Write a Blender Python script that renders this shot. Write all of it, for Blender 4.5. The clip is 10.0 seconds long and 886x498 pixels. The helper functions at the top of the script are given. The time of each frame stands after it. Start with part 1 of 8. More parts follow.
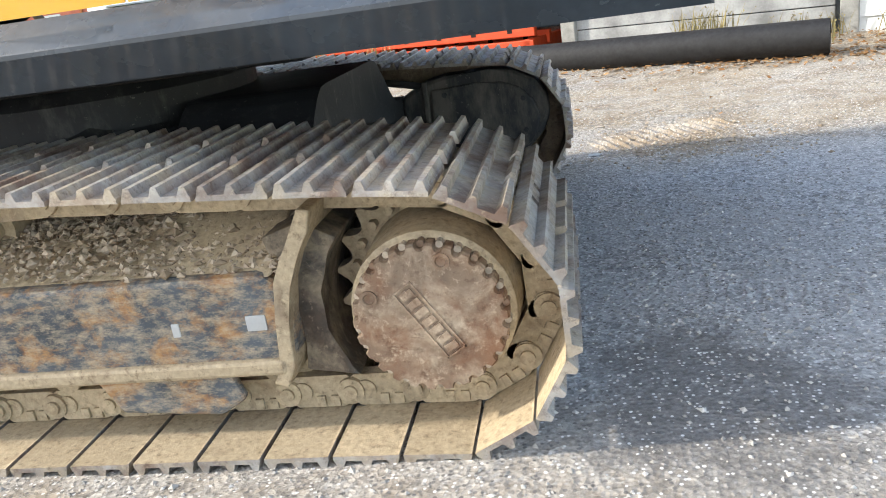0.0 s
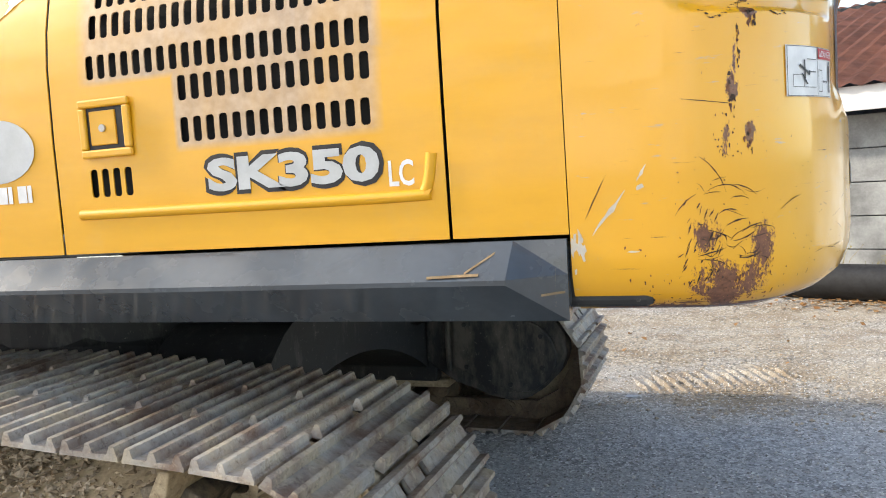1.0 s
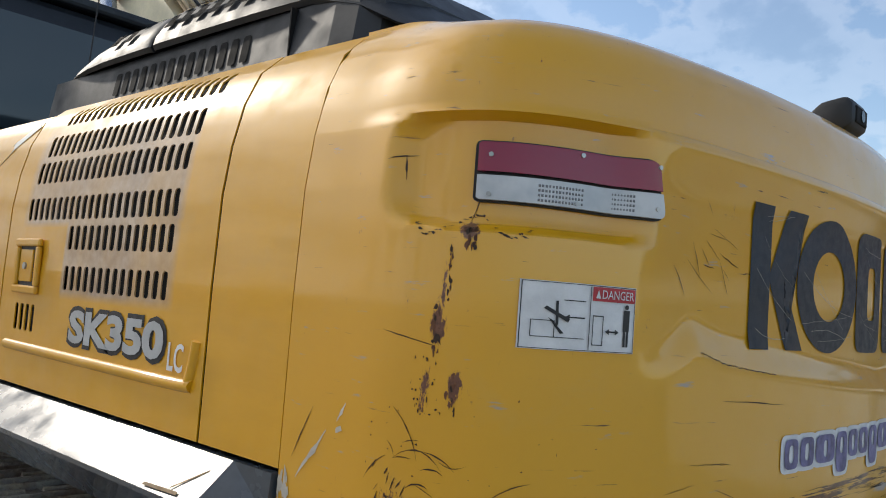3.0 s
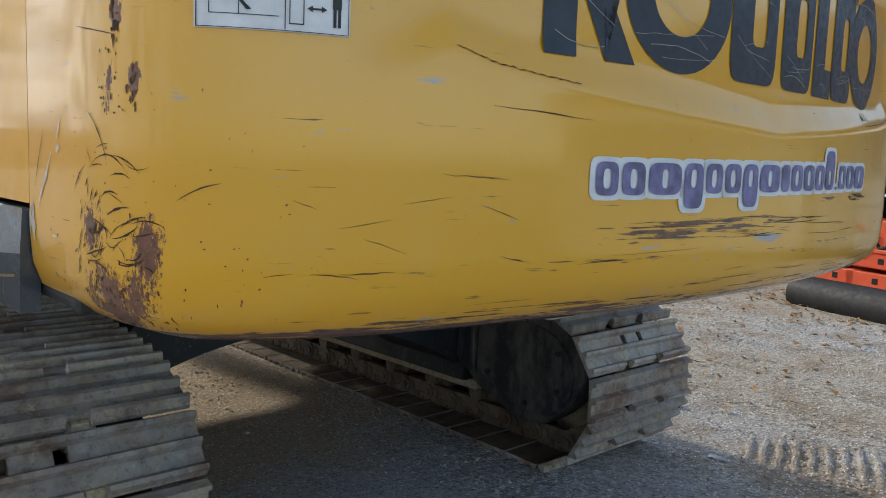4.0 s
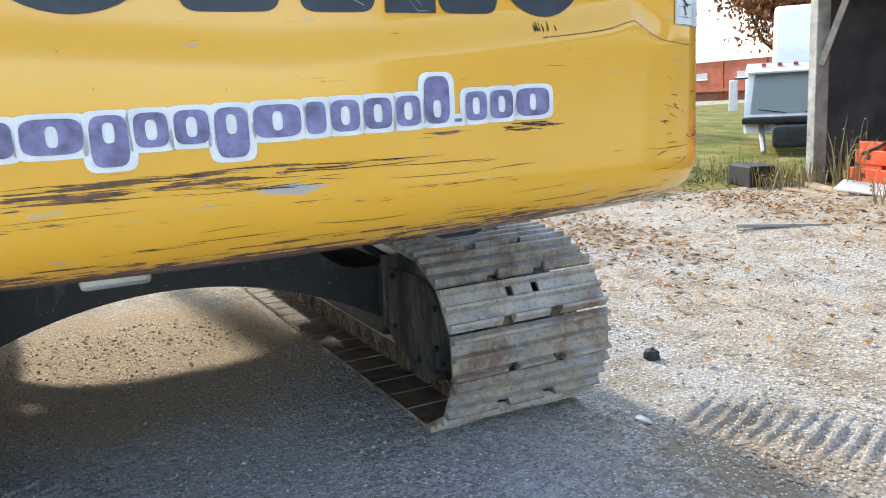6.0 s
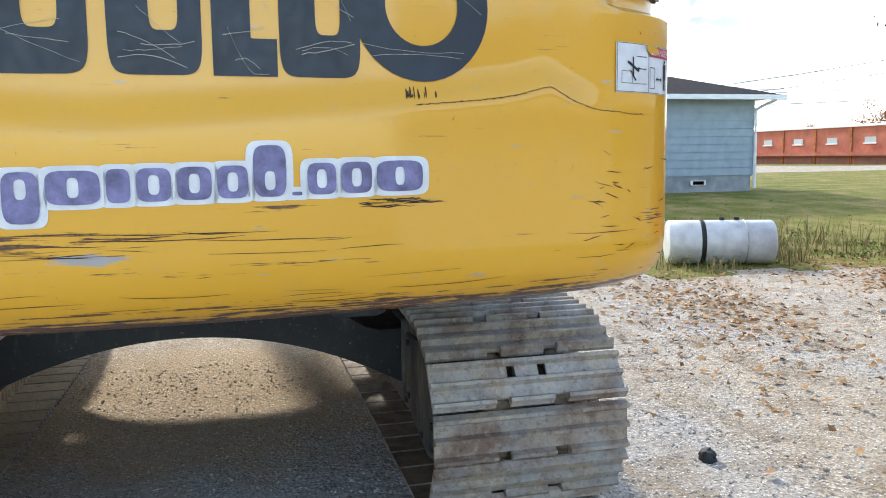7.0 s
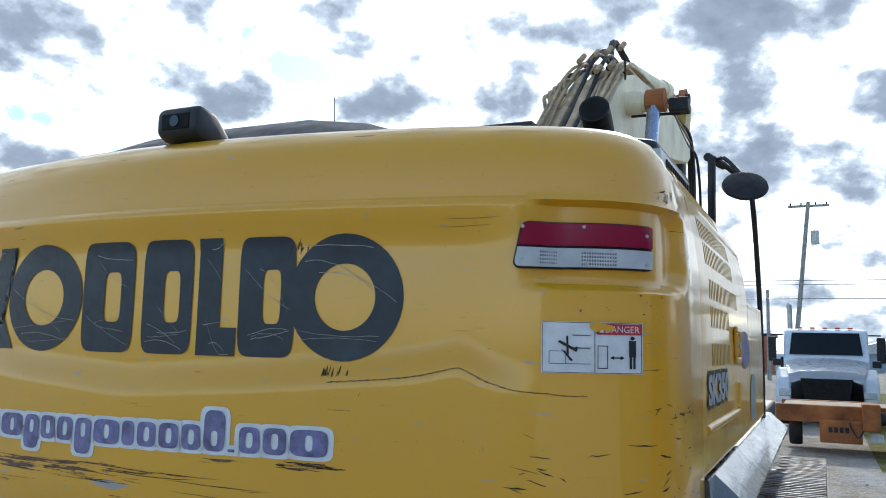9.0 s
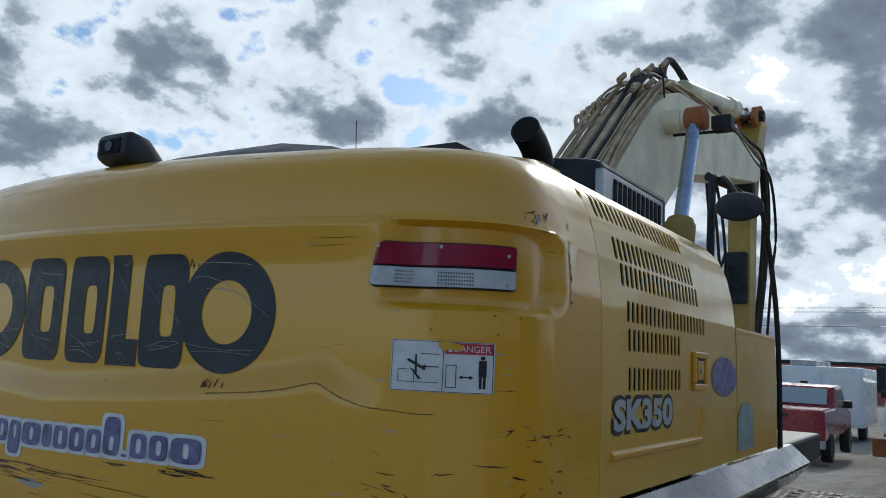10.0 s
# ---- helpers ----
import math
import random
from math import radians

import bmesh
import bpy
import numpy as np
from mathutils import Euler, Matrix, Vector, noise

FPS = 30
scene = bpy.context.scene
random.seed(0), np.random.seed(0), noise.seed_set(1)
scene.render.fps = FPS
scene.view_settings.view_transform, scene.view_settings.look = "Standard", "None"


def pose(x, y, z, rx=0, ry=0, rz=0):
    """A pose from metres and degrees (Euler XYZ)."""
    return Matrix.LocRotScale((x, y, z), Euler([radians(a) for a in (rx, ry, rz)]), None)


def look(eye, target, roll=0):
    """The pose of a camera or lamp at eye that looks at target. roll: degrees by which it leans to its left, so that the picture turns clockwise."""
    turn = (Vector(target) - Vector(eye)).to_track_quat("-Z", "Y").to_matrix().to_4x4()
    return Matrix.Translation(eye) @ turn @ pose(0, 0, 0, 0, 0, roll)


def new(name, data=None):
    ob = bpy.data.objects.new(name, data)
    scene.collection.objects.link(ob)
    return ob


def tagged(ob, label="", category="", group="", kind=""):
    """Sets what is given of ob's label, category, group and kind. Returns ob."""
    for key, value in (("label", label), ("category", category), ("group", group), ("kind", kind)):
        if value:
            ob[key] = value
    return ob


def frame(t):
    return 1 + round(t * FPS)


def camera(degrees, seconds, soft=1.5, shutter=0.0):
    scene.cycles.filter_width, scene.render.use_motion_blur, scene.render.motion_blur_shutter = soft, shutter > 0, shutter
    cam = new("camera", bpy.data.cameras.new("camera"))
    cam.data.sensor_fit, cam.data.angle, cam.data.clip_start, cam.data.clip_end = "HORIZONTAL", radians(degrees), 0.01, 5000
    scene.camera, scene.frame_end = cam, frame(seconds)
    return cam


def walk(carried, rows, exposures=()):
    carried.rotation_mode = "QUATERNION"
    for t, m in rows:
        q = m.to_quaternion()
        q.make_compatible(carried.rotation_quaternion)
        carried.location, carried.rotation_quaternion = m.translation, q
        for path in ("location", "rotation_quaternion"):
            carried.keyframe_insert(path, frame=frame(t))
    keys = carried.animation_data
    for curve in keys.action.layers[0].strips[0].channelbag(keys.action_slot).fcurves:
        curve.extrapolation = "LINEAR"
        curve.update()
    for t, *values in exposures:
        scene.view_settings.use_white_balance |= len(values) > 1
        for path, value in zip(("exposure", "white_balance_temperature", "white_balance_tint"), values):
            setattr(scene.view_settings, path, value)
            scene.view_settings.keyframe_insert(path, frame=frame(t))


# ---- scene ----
cam = camera(57.8, 10.0, soft=1.0)
PATH = [
    (0, (-0.083, -0.158, 1.322), (-0.442, 1.706, 0.690), -8.3),
    (0.3, (0.162, -0.135, 1.329), (-0.249, 1.755, 0.818), -6.9),
    (0.5, (0.321, -0.032, 1.371), (-0.138, 1.872, 0.964), -5.7),
    (0.8, (0.557, 0.056, 1.483), (-0.027, 1.951, 1.224), -4.3),
    (1, (0.695, 0.115, 1.546), (0.011, 1.986, 1.374), -3.9),
    (1.2, (0.855, 0.172, 1.610), (0.070, 2.010, 1.531), -3.6),
    (1.5, (1.059, 0.266, 1.680), (0.141, 2.042, 1.694), -3.4),
    (1.8, (1.203, 0.420, 1.721), (0.179, 2.137, 1.800), -2.6),
    (2, (1.278, 0.542, 1.758), (0.189, 2.215, 1.879), -1.8),
    (2.2, (1.364, 0.656, 1.786), (0.206, 2.280, 1.937), -0.7),
    (3.3, (1.774, 1.241, 1.714), (0.394, 2.685, 1.810), 5.3),
    (3.5, (1.825, 1.351, 1.640), (0.434, 2.788, 1.640), 4.9),
    (3.8, (1.927, 1.541, 1.538), (0.507, 2.942, 1.404), 4.0),
    (4, (2.020, 1.680, 1.498), (0.554, 3.023, 1.280), 2.1),
    (4.2, (2.127, 1.805, 1.473), (0.611, 3.078, 1.188), 0.1),
    (4.5, (2.300, 1.962, 1.459), (0.725, 3.140, 1.100), -2.5),
    (4.8, (2.437, 2.160, 1.413), (0.817, 3.260, 1.007), -4.6),
    (5, (2.513, 2.342, 1.393), (0.875, 3.412, 0.977), -5.1),
    (5.2, (2.576, 2.541, 1.411), (0.917, 3.579, 1.000), -5.2),
    (5.5, (2.673, 2.773, 1.461), (0.972, 3.753, 1.074), -4.8),
    (5.7, (2.765, 2.922, 1.499), (1.038, 3.860, 1.128), -4.1),
    (6.8, (2.761, 3.749, 1.513), (0.886, 4.388, 1.235), -0.8),
    (7, (2.811, 3.927, 1.534), (0.885, 4.414, 1.307), -0.8),
    (7.2, (2.845, 4.095, 1.579), (0.876, 4.397, 1.406), -0.7),
    (7.5, (2.854, 4.313, 1.625), (0.856, 4.338, 1.534), -1.1),
    (7.8, (2.811, 4.542, 1.673), (0.824, 4.312, 1.653), -1.2),
    (8, (2.773, 4.688, 1.686), (0.808, 4.316, 1.731), -1.1),
    (8.3, (2.775, 4.943, 1.700), (0.860, 4.374, 1.802), -0.7),
    (8.5, (2.809, 5.127, 1.709), (0.928, 4.466, 1.868), -0.2),
    (8.8, (2.838, 5.346, 1.753), (1.006, 4.572, 1.965), 0.7),
    (9, (2.803, 5.472, 1.759), (1.008, 4.620, 1.990), 1.3),
    (9.2, (2.743, 5.568, 1.771), (0.978, 4.662, 2.023), 2.2),
    (9.5, (2.649, 5.716, 1.795), (0.927, 4.743, 2.092), 2.9),
    (9.8, (2.574, 5.895, 1.791), (0.894, 4.855, 2.101), 2.6),
    (10, (2.537, 6.040, 1.772), (0.880, 4.953, 2.044), 2.8),
]
EXPOSURES = [(0, 1.95, 6600, 10), (0.5, 1.9, 6650, 10), (1, 1.7, 6900, 11), (1.5, 1.2, 6800, 10), (2.2, 0.7, 6600, 10), (3.3, 0.5, 6500, 10), (3.7, 0.65, 6450, 10), (4.0, 0.85, 6350, 9), (4.5, 1.32, 6250, 8), (5.0, 1.75, 6350, 9), (5.7, 1.95, 6400, 9), (7.0, 1.8, 6450, 10), (7.5, 1.7, 6300, 10), (8, 1.5, 6000, 7), (8.5, 1.2, 5950, 8), (9, 0.78, 5750, 6), (9.5, 0.18, 5700, 5), (10, -0.1, 5720, 5)]
walk(cam, [(t, look(eye, target, roll)) for t, eye, target, roll in PATH], EXPOSURES)

# ---- light ----
SUN_EL, SUN_AZ = radians(29.5), radians(7)
world = bpy.data.worlds.new("sky")
scene.world = world
world.use_nodes = True
wt = world.node_tree
wt.nodes.clear()


def wn(kind, **kw):
    n = wt.nodes.new(kind)
    for k, v in kw.items():
        n.inputs[k].default_value = v
    return n


w_out = wn("ShaderNodeOutputWorld")
w_bg = wn("ShaderNodeBackground", Strength=0.13)
w_sky = wn("ShaderNodeTexSky")
w_sky.sky_type, w_sky.sun_disc = "NISHITA", False
w_sky.sun_elevation, w_sky.sun_rotation = SUN_EL, radians(270) - SUN_AZ
w_sky.air_density, w_sky.dust_density = 1.0, 0.6
w_co = wn("ShaderNodeTexCoord")
w_sep = wn("ShaderNodeSeparateXYZ")
w_max = wn("ShaderNodeMath")
w_max.operation = "MAXIMUM"
w_max.inputs[1].default_value = 0.0
w_add = wn("ShaderNodeMath")
w_add.inputs[1].default_value = 0.62
w_div = wn("ShaderNodeVectorMath")
w_div.operation = "DIVIDE"
w_noise = wn("ShaderNodeTexNoise", Scale=9.0, Detail=12.0, Roughness=0.54, Distortion=0.05)
w_gap = wn("ShaderNodeMapRange")
w_gap.inputs[1].default_value, w_gap.inputs[2].default_value = 0.355, 0.405
w_side = wn("ShaderNodeMapRange")
w_side.inputs[1].default_value, w_side.inputs[2].default_value = 0.12, 0.48
w_side.inputs[3].default_value = 0.12
w_dot = wn("ShaderNodeVectorMath")
w_dot.operation = "DOT_PRODUCT"
w_dot.inputs[1].default_value = (-0.87, -0.5, 0.0)
w_mul = wn("ShaderNodeMath")
w_mul.operation = "MULTIPLY"
w_ramp = wn("ShaderNodeValToRGB")
for at, tone in ((0.505, (6.0, 6.1, 6.2, 1)), (0.545, (3.3, 3.5, 3.8, 1)), (0.60, (1.9, 2.1, 2.45, 1))):
    w_ramp.color_ramp.elements.new(at).color = tone
w_ramp.color_ramp.elements[0].position, w_ramp.color_ramp.elements[-1].position = 0.43, 0.70
w_ramp.color_ramp.elements[0].color = (7.0, 7.0, 7.0, 1)
w_ramp.color_ramp.elements[-1].color = (1.45, 1.6, 1.9, 1)
w_mix = wn("ShaderNodeMix")
w_mix.data_type = "RGBA"
L = wt.links.new
L(w_co.outputs["Generated"], w_sep.inputs[0])
L(w_sep.outputs["Z"], w_max.inputs[0])
L(w_max.outputs[0], w_add.inputs[0])
L(w_co.outputs["Generated"], w_div.inputs[0])
L(w_add.outputs[0], w_div.inputs[1])
L(w_div.outputs[0], w_noise.inputs["Vector"])
L(w_noise.outputs[0], w_gap.inputs[0])
L(w_noise.outputs[0], w_ramp.inputs[0])
# the sky is clearer away from the sun
L(w_co.outputs["Generated"], w_dot.inputs[0])
L(w_dot.outputs["Value"], w_side.inputs[0])
L(w_gap.outputs[0], w_mul.inputs[0])
L(w_side.outputs[0], w_mul.inputs[1])
L(w_mul.outputs[0], w_mix.inputs["Factor"])
L(w_sky.outputs[0], w_mix.inputs["A"])
L(w_ramp.outputs[0], w_mix.inputs["B"])
L(w_mix.outputs["Result"], w_bg.inputs["Color"])
L(w_bg.outputs[0], w_out.inputs[0])

sun_data = bpy.data.lights.new("sun", "SUN")
sun_data.energy, sun_data.angle, sun_data.color = 1.6, radians(3.0), (1.0, 0.92, 0.8)
sun = new("sun", sun_data)
sun.matrix_world = look((0, 0, 0), (math.cos(SUN_EL) * math.cos(SUN_AZ), math.cos(SUN_EL) * math.sin(SUN_AZ), -math.sin(SUN_EL)))

# ---- materials ----


class Mat:
    """A principled material with helper calls for its nodes."""

    def __init__(self, name, color=(0.5, 0.5, 0.5), rough=0.6, metal=0.0, coat=0.0, spec=0.5):
        self.m = bpy.data.materials.new(name)
        self.m.use_nodes = True
        self.t = self.m.node_tree
        self.b = self.t.nodes["Principled BSDF"]
        self.b.inputs["Base Color"].default_value = (*color, 1)
        self.b.inputs["Roughness"].default_value = rough
        self.b.inputs["Metallic"].default_value = metal
        self.b.inputs["Coat Weight"].default_value = coat
        self.b.inputs["Specular IOR Level"].default_value = spec
        self.co = None

    def node(self, kind, **kw):
        n = self.t.nodes.new(kind)
        for k, v in kw.items():
            n.inputs[k].default_value = v
        return n

    def link(self, a, b):
        self.t.links.new(a, b)

    def pos(self, scale=(1, 1, 1)):
        if self.co is None:
            self.co = self.node("ShaderNodeNewGeometry")
        mp = self.node("ShaderNodeMapping")
        mp.inputs["Scale"].default_value = scale
        self.link(self.co.outputs["Position"], mp.inputs["Vector"])
        return mp.outputs[0]

    def noise(self, scale, detail=5, rough=0.55, stretch=(1, 1, 1), distort=0.0):
        n = self.node("ShaderNodeTexNoise", Scale=scale, Detail=detail, Roughness=rough, Distortion=distort)
        self.link(self.pos(stretch), n.inputs["Vector"])
        return n.outputs[0]

    def ramp(self, value, stops):
        r = self.node("ShaderNodeValToRGB")
        els = r.color_ramp.elements
        while len(els) < len(stops):
            els.new(0.5)
        for e, (p, c) in zip(els, stops):
            e.position = p
            e.color = (*c, 1) if isinstance(c, tuple) else (c, c, c, 1)
        self.link(value, r.inputs[0])
        return r.outputs[0]

    def mix(self, fac, a, b, kind="MIX"):
        n = self.node("ShaderNodeMix")
        n.data_type, n.blend_type = "RGBA", kind
        for key, v in (("Factor", fac), ("A", a), ("B", b)):
            if isinstance(v, (int, float)) and key == "Factor":
                n.inputs[key].default_value = v
            elif isinstance(v, tuple):
                n.inputs[key].default_value = (*v, 1)
            else:
                self.link(v, n.inputs[key])
        return n.outputs["Result"]

    def color(self, socket):
        self.link(socket, self.b.inputs["Base Color"])
        return self

    def rough(self, socket):
        self.link(socket, self.b.inputs["Roughness"])
        return self

    def bump(self, height, strength=0.3, distance=0.01):
        n = self.node("ShaderNodeBump", Strength=strength, Distance=distance)
        self.link(height, n.inputs["Height"])
        self.link(n.outputs[0], self.b.inputs["Normal"])
        return self


def plain(name, color, rough=0.6, metal=0.0, var=0.25, scale=6.0, bump=0.1, coat=0.0, spec=0.5):
    """A surface with patchy colour at two scales and a fine relief."""
    m = Mat(name, color, rough, metal, coat, spec)
    lo, hi = tuple(c * (1 - var) for c in color), tuple(min(1, c * (1 + var)) for c in color)
    big = m.ramp(m.noise(scale, 4), [(0.3, lo), (0.7, hi)])
    fine = m.ramp(m.noise(scale * 14, 6, 0.7), [(0.3, 1 - var), (0.7, 1.0)])
    m.color(m.mix(0.6, big, fine, "MULTIPLY"))
    m.rough(m.ramp(m.noise(scale * 3), [(0.3, max(0.03, rough - 0.1)), (0.7, min(1, rough + 0.12))]))
    if bump:
        m.bump(m.noise(scale * 18, 6, 0.65), bump, 0.004)
    return m.m


def paint(name, color, rust=0.5, coat=0.45, rough=0.4):
    """Machine paint: faded patches, dust and a few rust chips."""
    m = Mat(name, color, rough, 0.0, coat)
    m.b.inputs["Coat Roughness"].default_value = 0.07
    base = m.ramp(m.noise(1.6, 5, 0.5), [(0.3, tuple(c * 0.93 for c in color)), (0.7, color)])
    streak = m.ramp(m.noise(2.5, 6, 0.65, (1, 1, 5)), [(0.35, 0.9), (0.65, 1.0)])
    c = m.mix(0.7, base, streak, "MULTIPLY")
    dust = m.ramp(m.noise(5.0, 7, 0.6), [(0.55, 0.0), (0.9, 0.2)])
    c = m.mix(dust, c, (0.52, 0.43, 0.25))
    scr = m.ramp(m.noise(7.0, 8, 0.75, (1, 1, 14), 0.4), [(0.66 + 0.1 * (1 - rust), 0.0), (0.69 + 0.1 * (1 - rust), 1.0)])
    gate = m.ramp(m.noise(2.1, 3), [(0.52, 0.0), (0.62, 1.0)])
    chips = m.mix(1.0, scr, gate, "MULTIPLY")
    c = m.mix(chips, c, (0.09, 0.045, 0.022))
    m.color(c)
    m.rough(m.ramp(m.noise(9, 6), [(0.3, rough - 0.06), (0.75, rough + 0.2)]))
    m.bump(m.noise(3.0, 3), 0.05, 0.02)
    return m


YELLOW = (0.74, 0.372, 0.006)
M_YELLOW = paint("yellow_paint", YELLOW, -0.4).m
# far side's yellow, paled to carry the sheen of the sky on it
M_SKYLIT = paint("skylit_yellow_paint", (0.78, 0.45, 0.05), -0.4, 0.6).m


def dusty_door():
    """Yellow paint with a film of blown grey dust round the cooling slots."""
    m = paint("dusty_yellow_paint", YELLOW, -0.4)
    old = m.b.inputs["Base Color"].links[0].from_socket
    sep = m.node("ShaderNodeSeparateXYZ")
    m.link(m.co.outputs["Position"], sep.inputs[0])

    def edge(axis, a, b):
        r = m.node("ShaderNodeMapRange")
        r.inputs[1].default_value, r.inputs[2].default_value = a, b
        m.link(sep.outputs[axis], r.inputs[0])
        return r.outputs[0]

    def both(a, b, op="MULTIPLY"):
        k = m.node("ShaderNodeMath")
        k.operation = op
        m.link(a, k.inputs[0])
        m.link(b, k.inputs[1])
        return k.outputs[0]

    wide = both(both(edge("X", -1.24, -1.19), edge("X", -0.18, -0.215)), both(edge("Z", 1.905, 1.925), edge("Z", 2.31, 2.2)))
    low = both(both(edge("X", -0.885, -0.87), edge("X", -0.19, -0.225)), both(edge("Z", 1.68, 1.705), edge("Z", 1.95, 1.93)))
    film = both(both(wide, low, "MAXIMUM"), m.ramp(m.noise(3.5, 7, 0.6, (1, 1, 0.35)), [(0.25, 0.35), (0.65, 0.85)]))
    m.color(m.mix(film, old, m.ramp(m.noise(30, 5), [(0.3, (0.30, 0.235, 0.19)), (0.7, (0.46, 0.38, 0.32))])))
    return m.m


M_DOOR = dusty_door()


def counterweight_paint():
    """The yellow of the rear casting: long scrapes low on the back, rust eaten through at the corners. Its UV map is metres round the skin and height."""
    m = Mat("worn_yellow_paint", YELLOW, 0.38, 0, 0.8)
    m.b.inputs["Coat Roughness"].default_value = 0.09
    uv = m.node("ShaderNodeUVMap")
    uv.uv_map = "skin"
    sep = m.node("ShaderNodeSeparateXYZ")
    m.link(uv.outputs[0], sep.inputs[0])

    def math2(op, a, b):
        k = m.node("ShaderNodeMath")
        k.operation = op
        for i, v in enumerate((a, b)):
            if isinstance(v, (int, float)):
                k.inputs[i].default_value = v
            else:
                m.link(v, k.inputs[i])
        return k.outputs[0]

    def band(axis, a, b, c, d):
        """1 between b and c, falling to 0 at a and d."""
        up, dn = m.node("ShaderNodeMapRange"), m.node("ShaderNodeMapRange")
        up.inputs[1].default_value, up.inputs[2].default_value = a, b
        dn.inputs[1].default_value, dn.inputs[2].default_value = d, c
        m.link(sep.outputs[axis], up.inputs[0])
        m.link(sep.outputs[axis], dn.inputs[0])
        return math2("MULTIPLY", up.outputs[0], dn.outputs[0])

    def streak(along, across, detail=6, rough=0.65, shift=0.0):
        """Noise drawn out along the skin."""
        mp = m.node("ShaderNodeMapping")
        mp.inputs["Scale"].default_value = (along, across, 1)
        mp.inputs["Location"].default_value = (shift, 0, shift)
        m.link(uv.outputs[0], mp.inputs["Vector"])
        n = m.node("ShaderNodeTexNoise", Scale=1.0, Detail=detail, Roughness=rough)
        m.link(mp.outputs[0], n.inputs["Vector"])
        return n.outputs[0]

    def spots(rows):
        """The greatest of some soft ovals: s, z, half width, half height, weight."""
        total = 0.0
        for s0, z0, rs, rz, w in rows:
            mp = m.node("ShaderNodeMapping")
            mp.vector_type = "TEXTURE"
            mp.inputs["Location"].default_value = (s0, z0, 0)
            mp.inputs["Scale"].default_value = (rs, rz, 1)
            m.link(uv.outputs[0], mp.inputs["Vector"])
            ln = m.node("ShaderNodeVectorMath")
            ln.operation = "LENGTH"
            m.link(mp.outputs[0], ln.inputs[0])
            fall = m.node("ShaderNodeMapRange")
            fall.inputs[1].default_value, fall.inputs[2].default_value = 1.0, 0.25
            fall.inputs[4].default_value = w
            m.link(ln.outputs["Value"], fall.inputs[0])
            total = math2("MAXIMUM", total, fall.outputs[0])
        return total

    base = m.ramp(m.noise(1.3, 5, 0.5), [(0.3, tuple(c * 0.94 for c in YELLOW)), (0.7, YELLOW)])
    # fine horizontal scrapes: a broken cluster low on the back, and a band along the lower edge
    cluster = spots([(1.72, 1.372, 0.55, 0.042, 1.0), (1.55, 1.36, 0.34, 0.03, 1.0), (2.35, 1.437, 0.16, 0.012, 0.9), (1.2, 1.31, 0.75, 0.035, 0.5), (2.2, 1.31, 0.9, 0.03, 0.45), (3.40, 1.37, 0.12, 0.05, 0.9), (3.52, 1.31, 0.1, 0.03, 0.9)])
    edge = math2("MULTIPLY", band("X", 0.55, 0.8, 3.4, 3.75), band("Y", 1.15, 1.17, 1.20, 1.262))
    lines = math2("ADD", math2("MULTIPLY", streak(3.2, 150.0), 0.6), math2("MULTIPLY", streak(9.0, 60.0, 5, 0.6, 3.1), 0.4))
    thr = math2("ADD", lines, math2("ADD", math2("MULTIPLY", cluster, 0.155), math2("MULTIPLY", edge, 0.15)))
    scrape = m.ramp(thr, [(0.632, 0.0), (0.655, 1.0)])
    under = m.ramp(math2("ADD", streak(5.0, 70.0, 7, 0.7, 7.0), math2("MULTIPLY", math2("MULTIPLY", band("X", 0.0, 0.1, 3.7, 3.85), band("Y", 1.0, 1.1, 1.178, 1.212)), 0.32)), [(0.66, 0.0), (0.72, 1.0)])
    # rust at the corner, in broken patches
    near = spots([(0.365, 1.245, 0.12, 0.10, 1.0), (0.37, 1.215, 0.075, 0.06, 1.35), (0.465, 1.335, 0.05, 0.08, 1.15), (0.44, 1.26, 0.06, 0.08, 1.0), (0.2, 1.18, 0.22, 0.028, 0.95), (0.33, 1.36, 0.06, 0.09, 0.8), (0.40, 1.715, 0.024, 0.06, 1.25), (0.44, 1.61, 0.022, 0.045, 1.25), (0.385, 1.6, 0.02, 0.08, 0.75), (0.45, 1.895, 0.03, 0.026, 1.2), (0.41, 1.79, 0.008, 0.09, 0.95)])
    rn = math2("ADD", math2("MULTIPLY", m.noise(26, 8, 0.72, (1.2, 1.2, 0.6), 0.3), 0.55), math2("MULTIPLY", m.noise(120, 7, 0.75, (1.6, 1.6, 0.7)), 0.45))
    rthr = math2("ADD", rn, math2("MULTIPLY", near, 0.20))
    rust = m.ramp(rthr, [(0.645, 0.0), (0.66, 1.0)])
    rim = m.ramp(rthr, [(0.61, 0.0), (0.65, 0.55)])
    specks = m.ramp(m.noise(30, 9, 0.8, (1, 1, 1.6), 0.2), [(0.9, 0.0), (0.93, 0.9)])
    c = m.mix(m.ramp(m.noise(6, 7, 0.6), [(0.58, 0.0), (0.9, 0.18)]), base, (0.5, 0.42, 0.22))
    c = m.mix(m.ramp(streak(2.0, 26.0, 6, 0.6, 5.0), [(0.6, 0.0), (0.85, 0.2)]), c, (0.55, 0.36, 0.08))
    c = m.mix(rim, c, (0.38, 0.15, 0.02))
    c = m.mix(specks, c, (0.11, 0.06, 0.03))
    rc = m.ramp(m.noise(70, 6, 0.7), [(0.3, (0.085, 0.034, 0.02)), (0.7, (0.23, 0.095, 0.05))])
    c = m.mix(scrape, c, m.ramp(m.noise(35, 4), [(0.35, (0.05, 0.03, 0.022)), (0.7, (0.2, 0.085, 0.03))]))
    c = m.mix(under, c, rc)
    c = m.mix(rust, c, rc)
